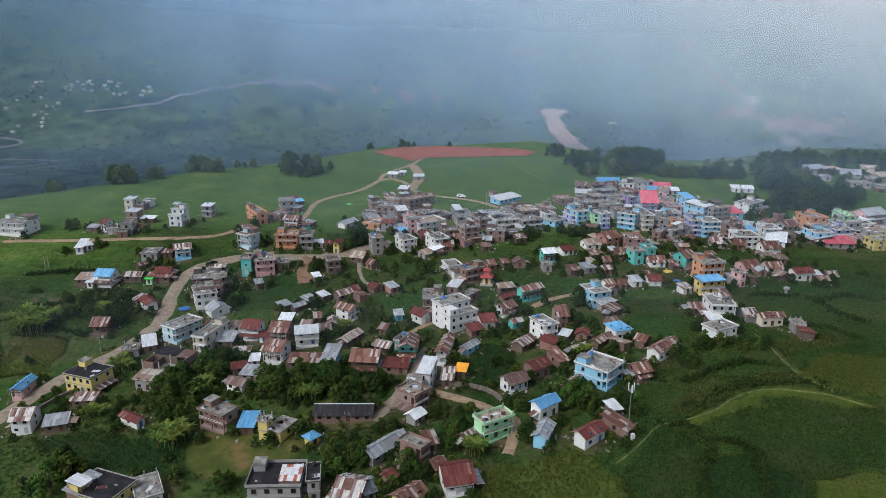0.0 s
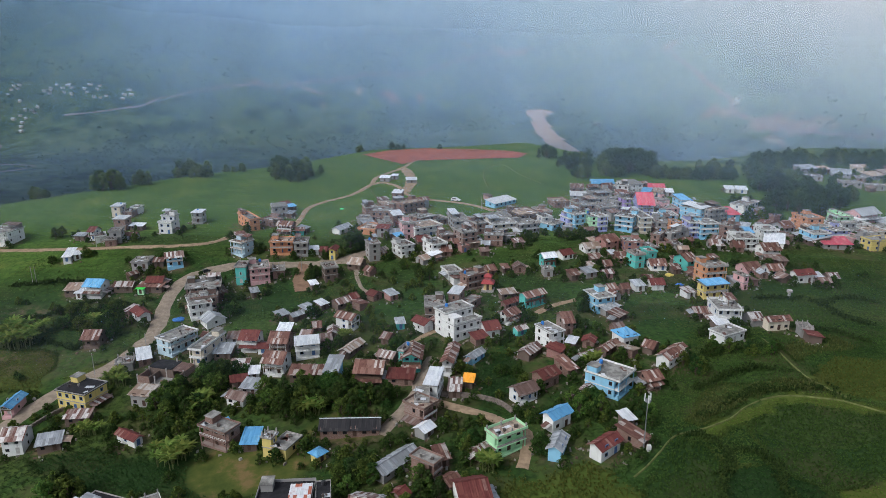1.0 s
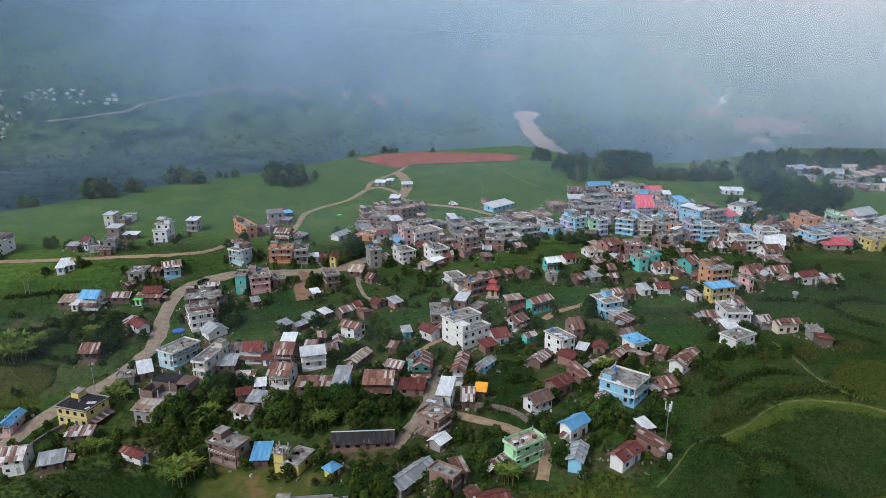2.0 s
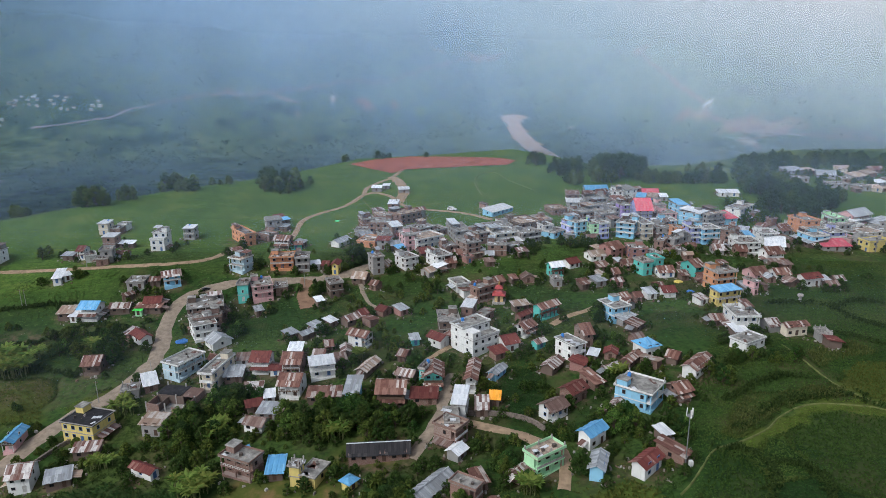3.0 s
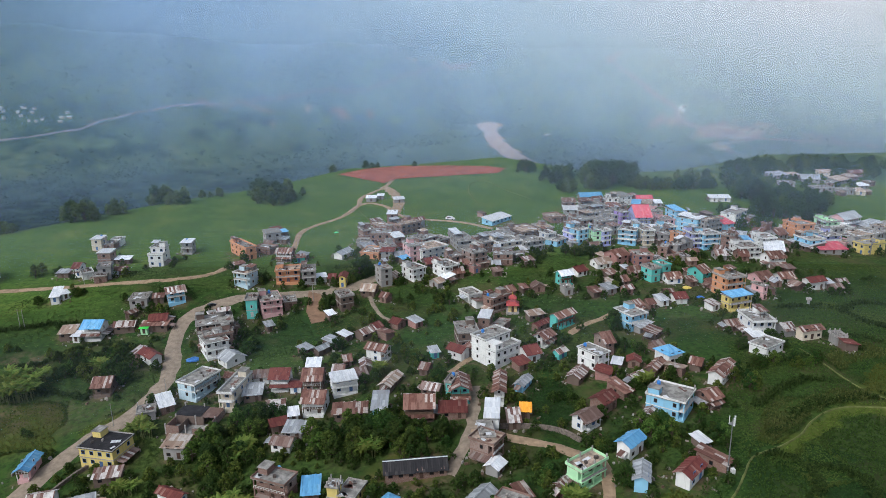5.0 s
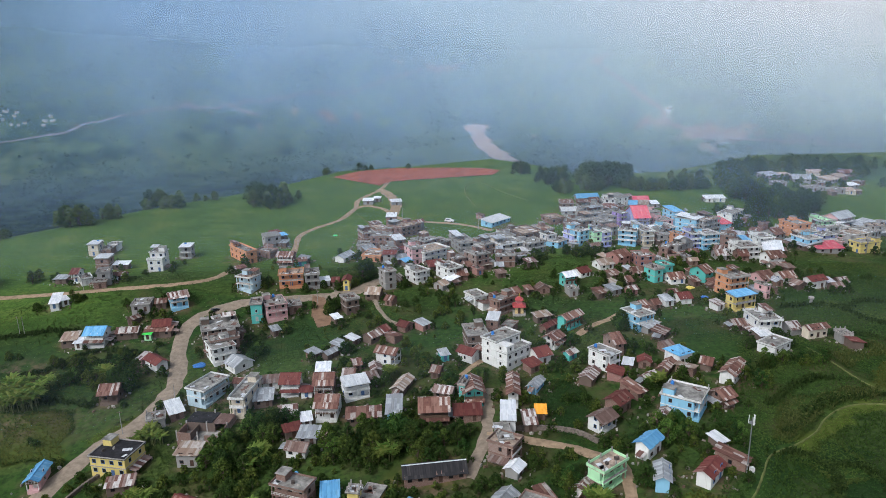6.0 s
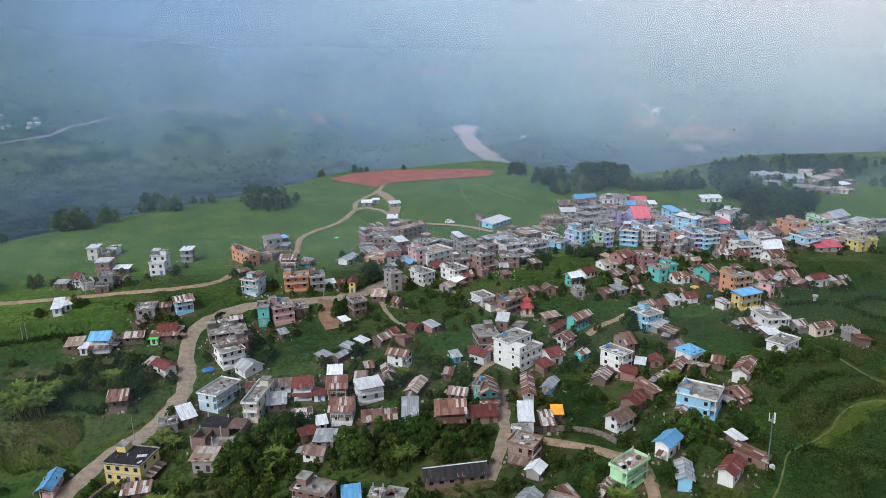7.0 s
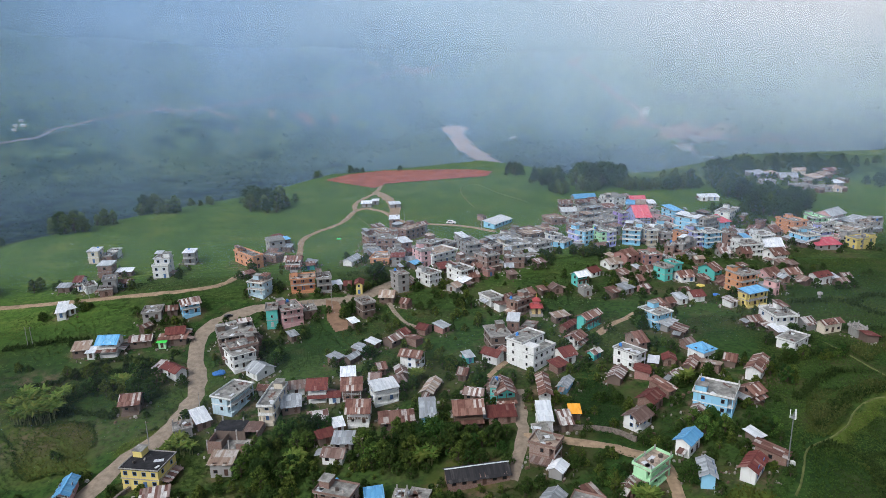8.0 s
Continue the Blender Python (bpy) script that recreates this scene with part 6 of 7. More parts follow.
for tone, mat in FIELD_LEAF.items():
    sel = np.isin(crop, [k + 1 for k, q in enumerate(FIELDS) if q[0] == tone] if tone else [0])
    x, y = gx[sel], gy[sel]
    words = {"olive": "yellowing olive", "lime": "fresh lime green", "mid": "mid-green", "deep": "dark green", "pale": "tall pale green", "": "green"}[tone]
    plants("maize", f"rows of {words} maize on the hillside terraces", "maize", mat, x, y, 0.6 + 0 * x, FIELD_TALL[tone] * (0.5 + 0.6 * lumps(x, y, 0.2, 5)), 4, 6)
# rank weeds along the field edges
ex, ey = [], []
for tone, p in FIELDS:
    for (ax, ay), (bx_, by_) in zip(p, p[1:] + p[:1]):
        k = int(np.hypot(bx_ - ax, by_ - ay) * 4)
        t = np.linspace(0, 1, max(k, 2))
        ex.append(ax + (bx_ - ax) * t - 0.9 * np.sin((ay + (by_ - ay) * t) * 0.35) + r0.normal(0, 0.35, len(t)))
        ey.append(ay + (by_ - ay) * t - 0.9 * np.sin((ax + (bx_ - ax) * t) * 0.3 + 2) + r0.normal(0, 0.35, len(t)))
ex, ey = np.concatenate(ex), np.concatenate(ey)
ok = vacant(ex, ey) & (lumps(ex, ey, 0.1, 31) > 0.5)
plants("weeds", "rank weeds along the field edges", "weeds", crop_mid, ex[ok], ey[ok], 0.5 + 0 * ex[ok], 0.6 + 0 * ex[ok], 4, 32)
# hedgerows of tall dark weeds along the terrace lips, and the turned rows between the western plots
hx, hy = [], []
for line, wide in (([(63.2, 156.8), (75.8, 165.5), (87.4, 168.3), (101.6, 169.5), (103.2, 165.9), (104.7, 162.5)], 1.0), ([(54.8, 149.3), (60.1, 148.2), (63.5, 141.6), (60.7, 135.4), (57.9, 131.1), (55, 122)], 0.8),
                   ([(65.0, 141.9), (69.8, 140.4), (71.4, 134.5), (70.2, 128.7), (68, 120)], 0.7), ([(71.4, 187.6), (82.7, 193.6), (93.5, 196.1), (103.6, 196.9)], 1.3), ([(112.0, 207.3), (125.0, 208.4), (131.8, 198.4)], 0.9),
                   ([(67.3, 170.9), (78.4, 177.4), (88.4, 181.1), (98.1, 179.7)], 0.8), ([(136.5, 231.6), (149.4, 237.0), (158.7, 233.9)], 1.0), ([(114.3, 236.0), (127.3, 235.1), (134.3, 231.7), (137.8, 217.6), (142.2, 212.2)], 1.0),
                   ([(-173.3, 268.1), (-156.4, 268.7), (-145.7, 268.1)], 0.8), ([(-160.4, 241.4), (-146.4, 245.2), (-133.4, 253.4), (-116.9, 246.9)], 0.9), ([(-151.8, 224.0), (-140.8, 225.6), (-124.5, 219.4)], 0.8)):
    c = curve_points(line, 0.16)
    hx.append(c[:, 0] + r0.normal(0, wide, len(c)))
    hy.append(c[:, 1] + r0.normal(0, wide, len(c)))
hx, hy = np.concatenate(hx), np.concatenate(hy)
ok = vacant(hx, hy)
hx, hy = hx[ok], hy[ok]
plants("hedgerow", "rank dark green weeds and shrubs along the terrace edges", "hedgerow", leaf_material("hedge_leaf", (0.016, 0.04, 0.010), (0.055, 0.10, 0.024)), hx, hy, 0.7 + 0 * hx, 0.5 + 1.3 * lumps(hx, hy, 0.4, 41), 5, 33)
# vegetable plots between the houses
px, py = scatter(130000, 12, -235, 290, 88, 310)
ok = vacant(px, py) & (lumps(px, py, 0.11, 8) > 0.42) & ~((px > 36 + np.maximum(0, py - 140) * 0.75) & (py < 250))
px, py = px[ok], py[ok]
pick = lumps(px, py, 0.07, 9)
for sel, mat in ((pick < 0.5, crop_dark), ((pick >= 0.5) & (pick < 0.78), crop_mid), (pick >= 0.78, crop_yellow)):
    x, y = px[sel], py[sel]
    plants("garden_crop", "low leafy garden crops between the houses", "garden crop", mat, x, y, 0.3 + 0.2 * lumps(x, y, 0.3, 2), 0.12 + 0.35 * lumps(x, y, 0.15, 3), 5, 13)
# grass and weeds on the hill pastures
px, py = scatter(22000, 14, -238, 300, 255, 590)
ok = vacant(px, py)
px, py = px[ok], py[ok]
plants("grass", "coarse green grass and weeds on the hill pasture", "grass", leaf_material("pasture", (0.06, 0.11, 0.027), (0.12, 0.175, 0.045)), px, py, 0.7 + 0 * py, 0.06 + 0.1 * lumps(px, py, 0.1, 7), 3, 15)
# hedge bushes
bx, by = scatter(500, 16, -200, 200, 118, 330)
ok = vacant(bx, by) & (lumps(bx, by, 0.09, 21) > 0.5) & ~((bx > 45 + np.maximum(0, by - 140) * 0.75) & (by < 235))
BUSHES = [(x, y) for x, y in zip(bx[ok], by[ok])][:120]
for x, y in BUSHES:
    tree(x, y, TREE_RNG.uniform(1.4, 3.0))
for hx, hy, hr, w, d, rot in PLACES:
    if hy < 330:
        for _ in range(TREE_RNG.choice([1, 2, 3, 4, 5])):
            a, q = TREE_RNG.uniform(0, 6.28), hr + TREE_RNG.uniform(0.8, 3.5)
            px_, py_ = hx + q * math.cos(a), hy + q * math.sin(a)
            if free(px_, py_, 0.7):
                WOODS.append((TREE_RNG.choice([5, 5, 6, 1, 2]), pose(px_, py_, height(px_, py_) - 0.1, 0, 0, TREE_RNG.uniform(0, 360)) @ Matrix.Scale(TREE_RNG.uniform(0.22, 0.5), 4)))
# the green tangle of fruit trees and shrubs below the road and round the lower lanes
for x0, y0, rx, ry, n in ((-40, 186, 48, 12, 150), (-62, 172, 26, 8, 60), (-8, 150, 26, 14, 70), (5, 170, 20, 12, 40), (-100, 172, 26, 10, 40), (-15, 215, 40, 18, 70), (40, 190, 30, 22, 60), (35, 158, 18, 12, 40), (-126, 238, 16, 12, 40), (-20, 255, 40, 20, 50), (-118, 178, 12, 8, 16)):
    for _ in range(int(n * 0.85)):
        a, q = TREE_RNG.uniform(0, 6.28), math.sqrt(TREE_RNG.random())
        px_, py_ = x0 + rx * q * math.cos(a), y0 + ry * q * math.sin(a)
        if free(px_, py_, 0.8) and vacant(np.array([px_]), np.array([py_]))[0]:
            WOODS.append((TREE_RNG.choice([5, 6, 6, 1, 2, 3, 3]), pose(px_, py_, height(px_, py_) - 0.1, 0, 0, TREE_RNG.uniform(0, 360)) @ Matrix.Scale(TREE_RNG.uniform(0.16, 0.46), 4)))


wood_stuff()

# ======================= the ground sheet =======================
def axis(lo, hi, fine, far_lo, far_hi, mid_lo, mid_hi, grow=1.12, coarse=15):
    """Grid lines: fine in the middle, coarse as far as the visible slopes go, wide past them."""
    mid = list(np.arange(lo, hi + fine, fine))
    a, s = lo, fine
    left = []
    while a > far_lo:
        s = min(s * grow, coarse) if a > mid_lo else s * grow
        a -= s
        left.append(a)
    b, s = mid[-1], fine
    right = []
    while b < far_hi:
        s = min(s * grow, coarse) if b < mid_hi else s * grow
        b += s
        right.append(b)
    return np.array(left[::-1] + mid + right)


def build_ground():
    xs, ys = axis(-230, 300, 2.2, -4000, 4000, -900, 950), axis(85, 580, 2.2, -1500, 4600, 60, 1950)
    X, Y = np.meshgrid(xs, ys)
    Z = ground(X, Y)
    rng = np.random.default_rng(3)
    # small unevenness near, ridges and gullies far
    near = smooth(900, 600, Y)
    for k in range(7):
        a, f, p = rng.uniform(0, 6.28), 0.05 * 1.5 ** k, rng.uniform(0, 6.28)
        Z = Z - 0.10 / (k + 1) * np.abs(np.sin((X * np.cos(a) + Y * np.sin(a)) * f + p)) * near
    wood = smooth(0, 60, Y - np.interp(X, [-700, -300, -194, -97, -50, 80, 130, 200, 300, 900], [225, 285, 384, 482, 575, 590, 440, 425, 425, 380])) * 0.95
    soil = np.zeros_like(X)
    for hx, hy, hr, w, d, rot in PLACES:
        i0, i1 = np.searchsorted(xs, (hx - 14, hx + 14))
        j0, j1 = np.searchsorted(ys, (hy - 14, hy + 14))
        q = np.hypot(X[j0:j1, i0:i1] - hx, Y[j0:j1, i0:i1] - hy)
        soil[j0:j1, i0:i1] = np.maximum(soil[j0:j1, i0:i1], 0.85 * smooth(hr + 3.0, hr - 1.0, q))
    soil = np.maximum(soil, 0.7 * np.exp(-((X + 148) / 26) ** 2 - ((Y - 214) / 9) ** 2))
    soil = np.maximum(soil, 0.8 * np.exp(-((X + 158) / 14) ** 2 - ((Y - 247) / 5) ** 2))
    soil *= smooth(1.25, 0.8, np.hypot((X + 51) / 17, (Y - 152) / 12)) * -1 + 1
    worn = np.maximum(smooth(1.15, 0.8, np.hypot((X + 51) / 16, (Y - 152) / 11)), smooth(1.15, 0.8, np.hypot((X + 28) / 11, (Y - 165) / 7)))
    ripe = np.zeros_like(X)
    for tone, p in FIELDS:
        ripe = np.where(inside(X, Y, p), RIPE[tone], ripe)
    slip = np.zeros_like(X)
    pasture = smooth(275, 330, Y + 0.12 * np.minimum(0, X) + 12 * np.sin(X * 0.05)) * smooth(150, 60, X) + smooth(-120, -150, X) * smooth(255, 285, Y)
    pasture = np.clip(np.maximum(pasture, smooth(320, 345, Y)), 0, 1)
    for sx, sy, rx, ry, f in ((-141, 1429, 8, 34, 0.9), (-77, 1443, 22, 24, 1.0), (-18, 1501, 9, 24, 0.8), (-234, 1392, 60, 12, 0.7), (-322, 1353, 60, 12, 0.7), (-478, 1235, 40, 10, 0.6), (540, 1075, 45, 28, 0.9), (575, 1040, 40, 26, 0.9),
                              (520, 1015, 10, 45, 0.9), (530, 960, 12, 50, 0.6), (485, 1173, 26, 18, 0.7), (600, 1035, 30, 40, 0.6), (219, 1867, 60, 26, 0.9), (-200, 1330, 7, 30, 0.6), (660, 990, 60, 20, 0.5), (505, 1150, 14, 26, 0.9), (500, 1440, 40, 14, 0.8)):
        slip = np.maximum(slip, f * np.exp(-((X - sx) / rx) ** 2 - ((Y - sy) / ry) ** 2))
    nx, ny = len(xs), len(ys)
    V = np.stack([X, Y, Z], -1).reshape(-1, 3)
    i = np.arange(nx * ny).reshape(ny, nx)
    F = np.stack([i[:-1, :-1], i[:-1, 1:], i[1:, 1:], i[1:, :-1]], -1).reshape(-1, 4)
    me = bpy.data.meshes.new("ground")
    me.from_pydata(V.tolist(), [], F.tolist())
    for key, a in (("soil", soil), ("wood", wood), ("slip", slip), ("pasture", pasture), ("worn", worn), ("ripe", ripe)):
        me.attributes.new(key, "FLOAT", "POINT").data.foreach_set("value", a.reshape(-1).astype(np.float32))
    me.materials.append(ground_material())
    me.polygons.foreach_set("use_smooth", np.ones(len(F), bool))
    tagged(new("ground", me), "green terraced hill land with crop plots and far wooded slopes", "ground", kind="structure")


build_ground()


# ======================= mist in the valley =======================
def mist_nodes(name):
    """Droplets as a thin see-through layer."""
    m = bpy.data.materials.new(name)
    m.use_nodes = True
    n, l = m.node_tree.nodes, m.node_tree.links
    n.clear()
    out, mixer, clear, soft, thick, thin = (n.new("ShaderNode" + k) for k in ("OutputMaterial", "MixShader", "BsdfTransparent", "MixShader", "BsdfDiffuse", "BsdfTranslucent"))
    soft.inputs[0].default_value = 0.2
    l.new(thick.outputs[0], soft.inputs[1])
    l.new(thin.outputs[0], soft.inputs[2])
    l.new(clear.outputs[0], mixer.inputs[1])
    l.new(soft.outputs[0], mixer.inputs[2])
    l.new(mixer.outputs[0], out.inputs[0])
    geo = n.new("ShaderNodeNewGeometry")
    sep = n.new("ShaderNodeSeparateXYZ")
    l.new(geo.outputs["Position"], sep.inputs[0])
    return m, n, l, sep, mixer, (thick, thin)


# shaded dark blue to lit white: light painted into the mist's colour
MIST_SHADING = [(0.0, (0.10, 0.185, 0.275)), (0.2, (0.20, 0.34, 0.49)), (0.42, (0.47, 0.68, 0.96)), (0.7, (0.72, 0.87, 1.0)), (1.0, (0.96, 0.97, 1.0))]


BANKS = 6


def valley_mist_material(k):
    """Cloud sinking into the valley: thin over the floor, thick aloft and to the east. Its brightness is painted in:
    dark blue low and west, white aloft and east.
    """
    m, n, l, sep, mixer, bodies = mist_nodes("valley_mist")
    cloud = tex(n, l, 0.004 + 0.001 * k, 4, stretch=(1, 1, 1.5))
    # upright streaks of thicker mist, drawn to imitate soft light rays
    ray_streaks = tex(n, l, 0.02, 3, stretch=(1, 0.3, 0.16))
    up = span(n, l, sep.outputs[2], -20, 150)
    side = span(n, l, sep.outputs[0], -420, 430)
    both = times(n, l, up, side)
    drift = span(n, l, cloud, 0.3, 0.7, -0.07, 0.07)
    tint = ramp(n, l, add(n, l, 0.04, span(n, l, side, 0, 1, 0, 0.42), span(n, l, up, 0, 1, 0, 0.19), span(n, l, both, 0, 1, 0, 0.33), drift), MIST_SHADING)
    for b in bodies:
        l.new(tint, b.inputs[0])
    layer = add(n, l, 0.024, span(n, l, up, 0, 1, 0, 0.13), span(n, l, side, 0, 1, 0, 0.022), span(n, l, both, 0, 1, 0, 0.075), span(n, l, cloud, 0.3, 0.7, -0.02, 0.02), span(n, l, ray_streaks, 0.35, 0.65, -0.012, 0.02))
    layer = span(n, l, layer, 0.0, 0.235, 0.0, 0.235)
    if k == BANKS - 1:  # the cloud base behind them all
        layer = add(n, l, layer, times(n, l, span(n, l, sep.outputs[2], 105, 175), span(n, l, side, 0, 1, 0.4, 0.72)))
    l.new(layer, mixer.inputs[0])
    return m


def village_mist_material(density):
    """The faint haze that hangs over the roofs."""
    m, n, l, sep, mixer, bodies = mist_nodes("village_mist")
    cloud = tex(n, l, 0.006, 4)
    for b in bodies:
        b.inputs[0].default_value = (0.46, 0.65, 0.90, 1)
    fade = n.new("ShaderNodeAttribute")
    fade.attribute_name = "fade"
    l.new(times(n, l, span(n, l, cloud, 0.3, 0.7, density * 0.7, density * 1.3), fade.outputs["Fac"]), mixer.inputs[0])
    return m


def curtain(xs, zs, Y, mat, label, fade=None):
    X, Z = np.meshgrid(xs, zs, indexing="ij")
    k = len(zs)
    i = np.arange(len(xs) * k).reshape(len(xs), k)
    F = np.stack([i[:-1, :-1], i[1:, :-1], i[1:, 1:], i[:-1, 1:]], -1).reshape(-1, 4)
    y = Y(X, Z)
    ob = link_mesh("mist", np.stack([X, y, Z], -1).reshape(-1, 3).tolist(), F.tolist(), mat)
    if fade is not None:
        ob.data.attributes.new("fade", "FLOAT", "POINT").data.foreach_set("value", fade(X, y, Z).reshape(-1).astype(np.float32))
    ob.data.polygons.foreach_set("use_smooth", np.ones(len(F), bool))
    tagged(ob, label, "mist", kind="structure")


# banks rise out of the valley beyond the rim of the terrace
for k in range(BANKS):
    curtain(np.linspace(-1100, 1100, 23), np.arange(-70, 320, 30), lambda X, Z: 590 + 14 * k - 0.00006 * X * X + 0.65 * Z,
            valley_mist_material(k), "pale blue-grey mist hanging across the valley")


# thin veils over the village, dying away above the land
for at_y, density, clear, lean in ((190, 0.022, 16, 0.1), (285, 0.10, 20, 0.2), (380, 0.13, 24, 0.2)):
    curtain(np.linspace(-420, 420, 141), np.arange(-20, 46 if at_y < 250 else 70, 5), lambda X, Z: at_y + 5 * np.sin(X * 0.02) + lean * Z,
            village_mist_material(density), "faint pale haze drifting over the village",
            lambda X, Y, Z: smooth(0, 1, np.clip((Z - np.maximum(ground(X, Y), 0.5 * ground(X, Y) + 0.5 * ground(X, Y + 0.6 * clear))) / clear, 0, 1)) ** 1.3 * (0.75 + 0.25 * smooth(-130, 60, X)) * smooth(44 if at_y < 250 else 66, 26 if at_y < 250 else 36, Z))


# ======================= bright cloud behind the far hills =======================
def cloud_backdrop():
    m = bpy.data.materials.new("cloud")
    m.use_nodes = True
    n, l = m.node_tree.nodes, m.node_tree.links
    n.clear()
    out, glow = n.new("ShaderNodeOutputMaterial"), n.new("ShaderNodeEmission")
    geo, sep = n.new("ShaderNodeNewGeometry"), n.new("ShaderNodeSeparateXYZ")
    l.new(geo.outputs["Position"], sep.inputs[0])
    f = n.new("ShaderNodeMath")
    f.operation = "ADD"
    l.new(span(n, l, sep.outputs[0], -1500, 1300), f.inputs[0])
    l.new(span(n, l, tex(n, l, 0.0009, 5), 0.3, 0.7, -0.12, 0.12), f.inputs[1])
    l.new(ramp(n, l, f.outputs[0], [(0.0, (0.13, 0.18, 0.26)), (0.35, (0.24, 0.31, 0.40)), (0.6, (0.56, 0.66, 0.78)), (1.0, (0.80, 0.87, 0.95))]), glow.inputs[0])
    l.new(glow.outputs[0], out.inputs[0])
    V = [(-6000, 3100, -200), (6000, 3100, -200), (6000, 3100, 2600), (-6000, 3100, 2600)]
    tagged(link_mesh("backdrop", V, [(0, 1, 2, 3)], m), "bright pale cloud closing the misty valley", "sky", kind="structure")


cloud_backdrop()


# ---- woods and scrub on the far slopes
def far_woods():
    r = np.random.default_rng(31)
    x, y = r.uniform(-1000, 1000, 14000), 650 + 1250 * r.uniform(0, 1, 14000) ** 0.8
    ok = (lumps(x, y, 0.014, 17) + r.normal(0, 0.12, 14000) > 0.52) & (np.abs(x) < 250 + y * 0.62) & ~inside(x, y, RIVER)
    for c, w in ROADS:
        if c[:, 1].max() > 650:
            for q in c[::2]:
                ok &= np.hypot(x - q[0], y - q[1]) > w * 0.5 + 9
    x, y = x[ok], y[ok]
    n, k = len(x), 16
    z = ground(x, y)
    size = r.uniform(2.0, 5.5, n)
    off = r.normal(0, 0.42, (n, k, 3)) * size[:, None, None]
    c = np.stack([x, y, z + size * 0.6], -1)[:, None] + off
    c = c.reshape(-1, 1, 3)
    s = np.repeat(size, k)[:, None, None] * 0.32
    tri = r.normal(0, 1, (n * k, 4, 3)) * np.array([1, 1, 0.6])
    V = (c + tri * s).reshape(-1, 3)
    i = np.arange(n * k)[:, None] * 4
    F = np.concatenate([i + [0, 1, 2], i + [0, 2, 3]])
    ob = link_mesh("far_woods", V.tolist(), F.tolist(), leaf_material("far_leaf", (0.075, 0.12, 0.05), (0.13, 0.18, 0.075)))
    tagged(ob, "dark woods and scrub on the misty valley slopes", "woodland", kind="stuff")


far_woods()

# ======================= single things =======================
steel = plain("galvanised_steel", (0.24, 0.245, 0.25), 0.55, 0.5)
grey_pole = plain("pole_grey", (0.30, 0.29, 0.28), 0.8)


def tube_mesh(pieces, seg=8):
    V, F = [], []
    for a, b, ra, rb in pieces:
        tube(V, F, a, b, ra, rb, seg)
    return V, F


def at_ground(ob, x, y, rot=0.0, lift=0.0):
    ob.matrix_world = pose(x, y, height(x, y) + lift, 0, 0, rot)
    return ob


def antenna_mast(x, y, h):
    mast = at_ground(new("antenna_mast"), x, y)
    tagged(mast, "slim grey telecom mast with panel antennas beside sheds", "mast")
    link_mesh("pole", *tube_mesh([((0, 0, -0.5), (0, 0, h), 0.16, 0.1)]), steel, mast)
    link_mesh("platform", *lathe([(0.7, h - 1.6), (0.75, h - 1.55), (0.75, h - 1.45), (0.7, h - 1.4)]), steel, mast)
    for k in range(3):
        a = 2 * math.pi * k / 3 + 0.4
        V, F = [], []
        box(V, F, -0.17, 0.17, -0.07, 0.07, -1.0, 1.0)
        ob = link_mesh("panel_antenna", V, F, plain("antenna_white", (0.7, 0.7, 0.7), 0.5), mast)
        ob.location, ob.rotation_euler = (0.75 * math.cos(a), 0.75 * math.sin(a), h - 0.7), (0, 0, a + math.pi / 2)
        link_mesh("bracket", *tube_mesh([((0, 0, h - 0.9), (0.7 * math.cos(a), 0.7 * math.sin(a), h - 0.9), 0.04, 0.04)], 5), steel, mast)
    part("cabinet", [(0.8, 1.7, -0.5, 0.4, -0.2, 1.3)], plain("cabinet_white", (0.6, 0.6, 0.58), 0.6), mast)


antenna_mast(44.7, 144.4, 14.5)


def utility_pole(x, y, h, arm=True):
    p = at_ground(new("utility_pole"), x, y, (x * 37) % 180)
    tagged(p, "thin grey utility pole standing in the grass", "utility pole", "utility poles")
    link_mesh("pole", *tube_mesh([((0, 0, -0.5), (0, 0, h), 0.13, 0.08)], 6), grey_pole, p)
    if arm:
        part("crossarm", [(-0.7, 0.7, -0.05, 0.05, h - 0.5, h - 0.38)], timber, p)


for px, py in ((-165.9, 268.7), (-164.2, 268.4), (-153.0, 298.2), (23.6, 360.5), (-14.7, 383.3), (-99.3, 213.4), (-58, 273), (-112, 203)):
    utility_pole(px, py, 7.5)


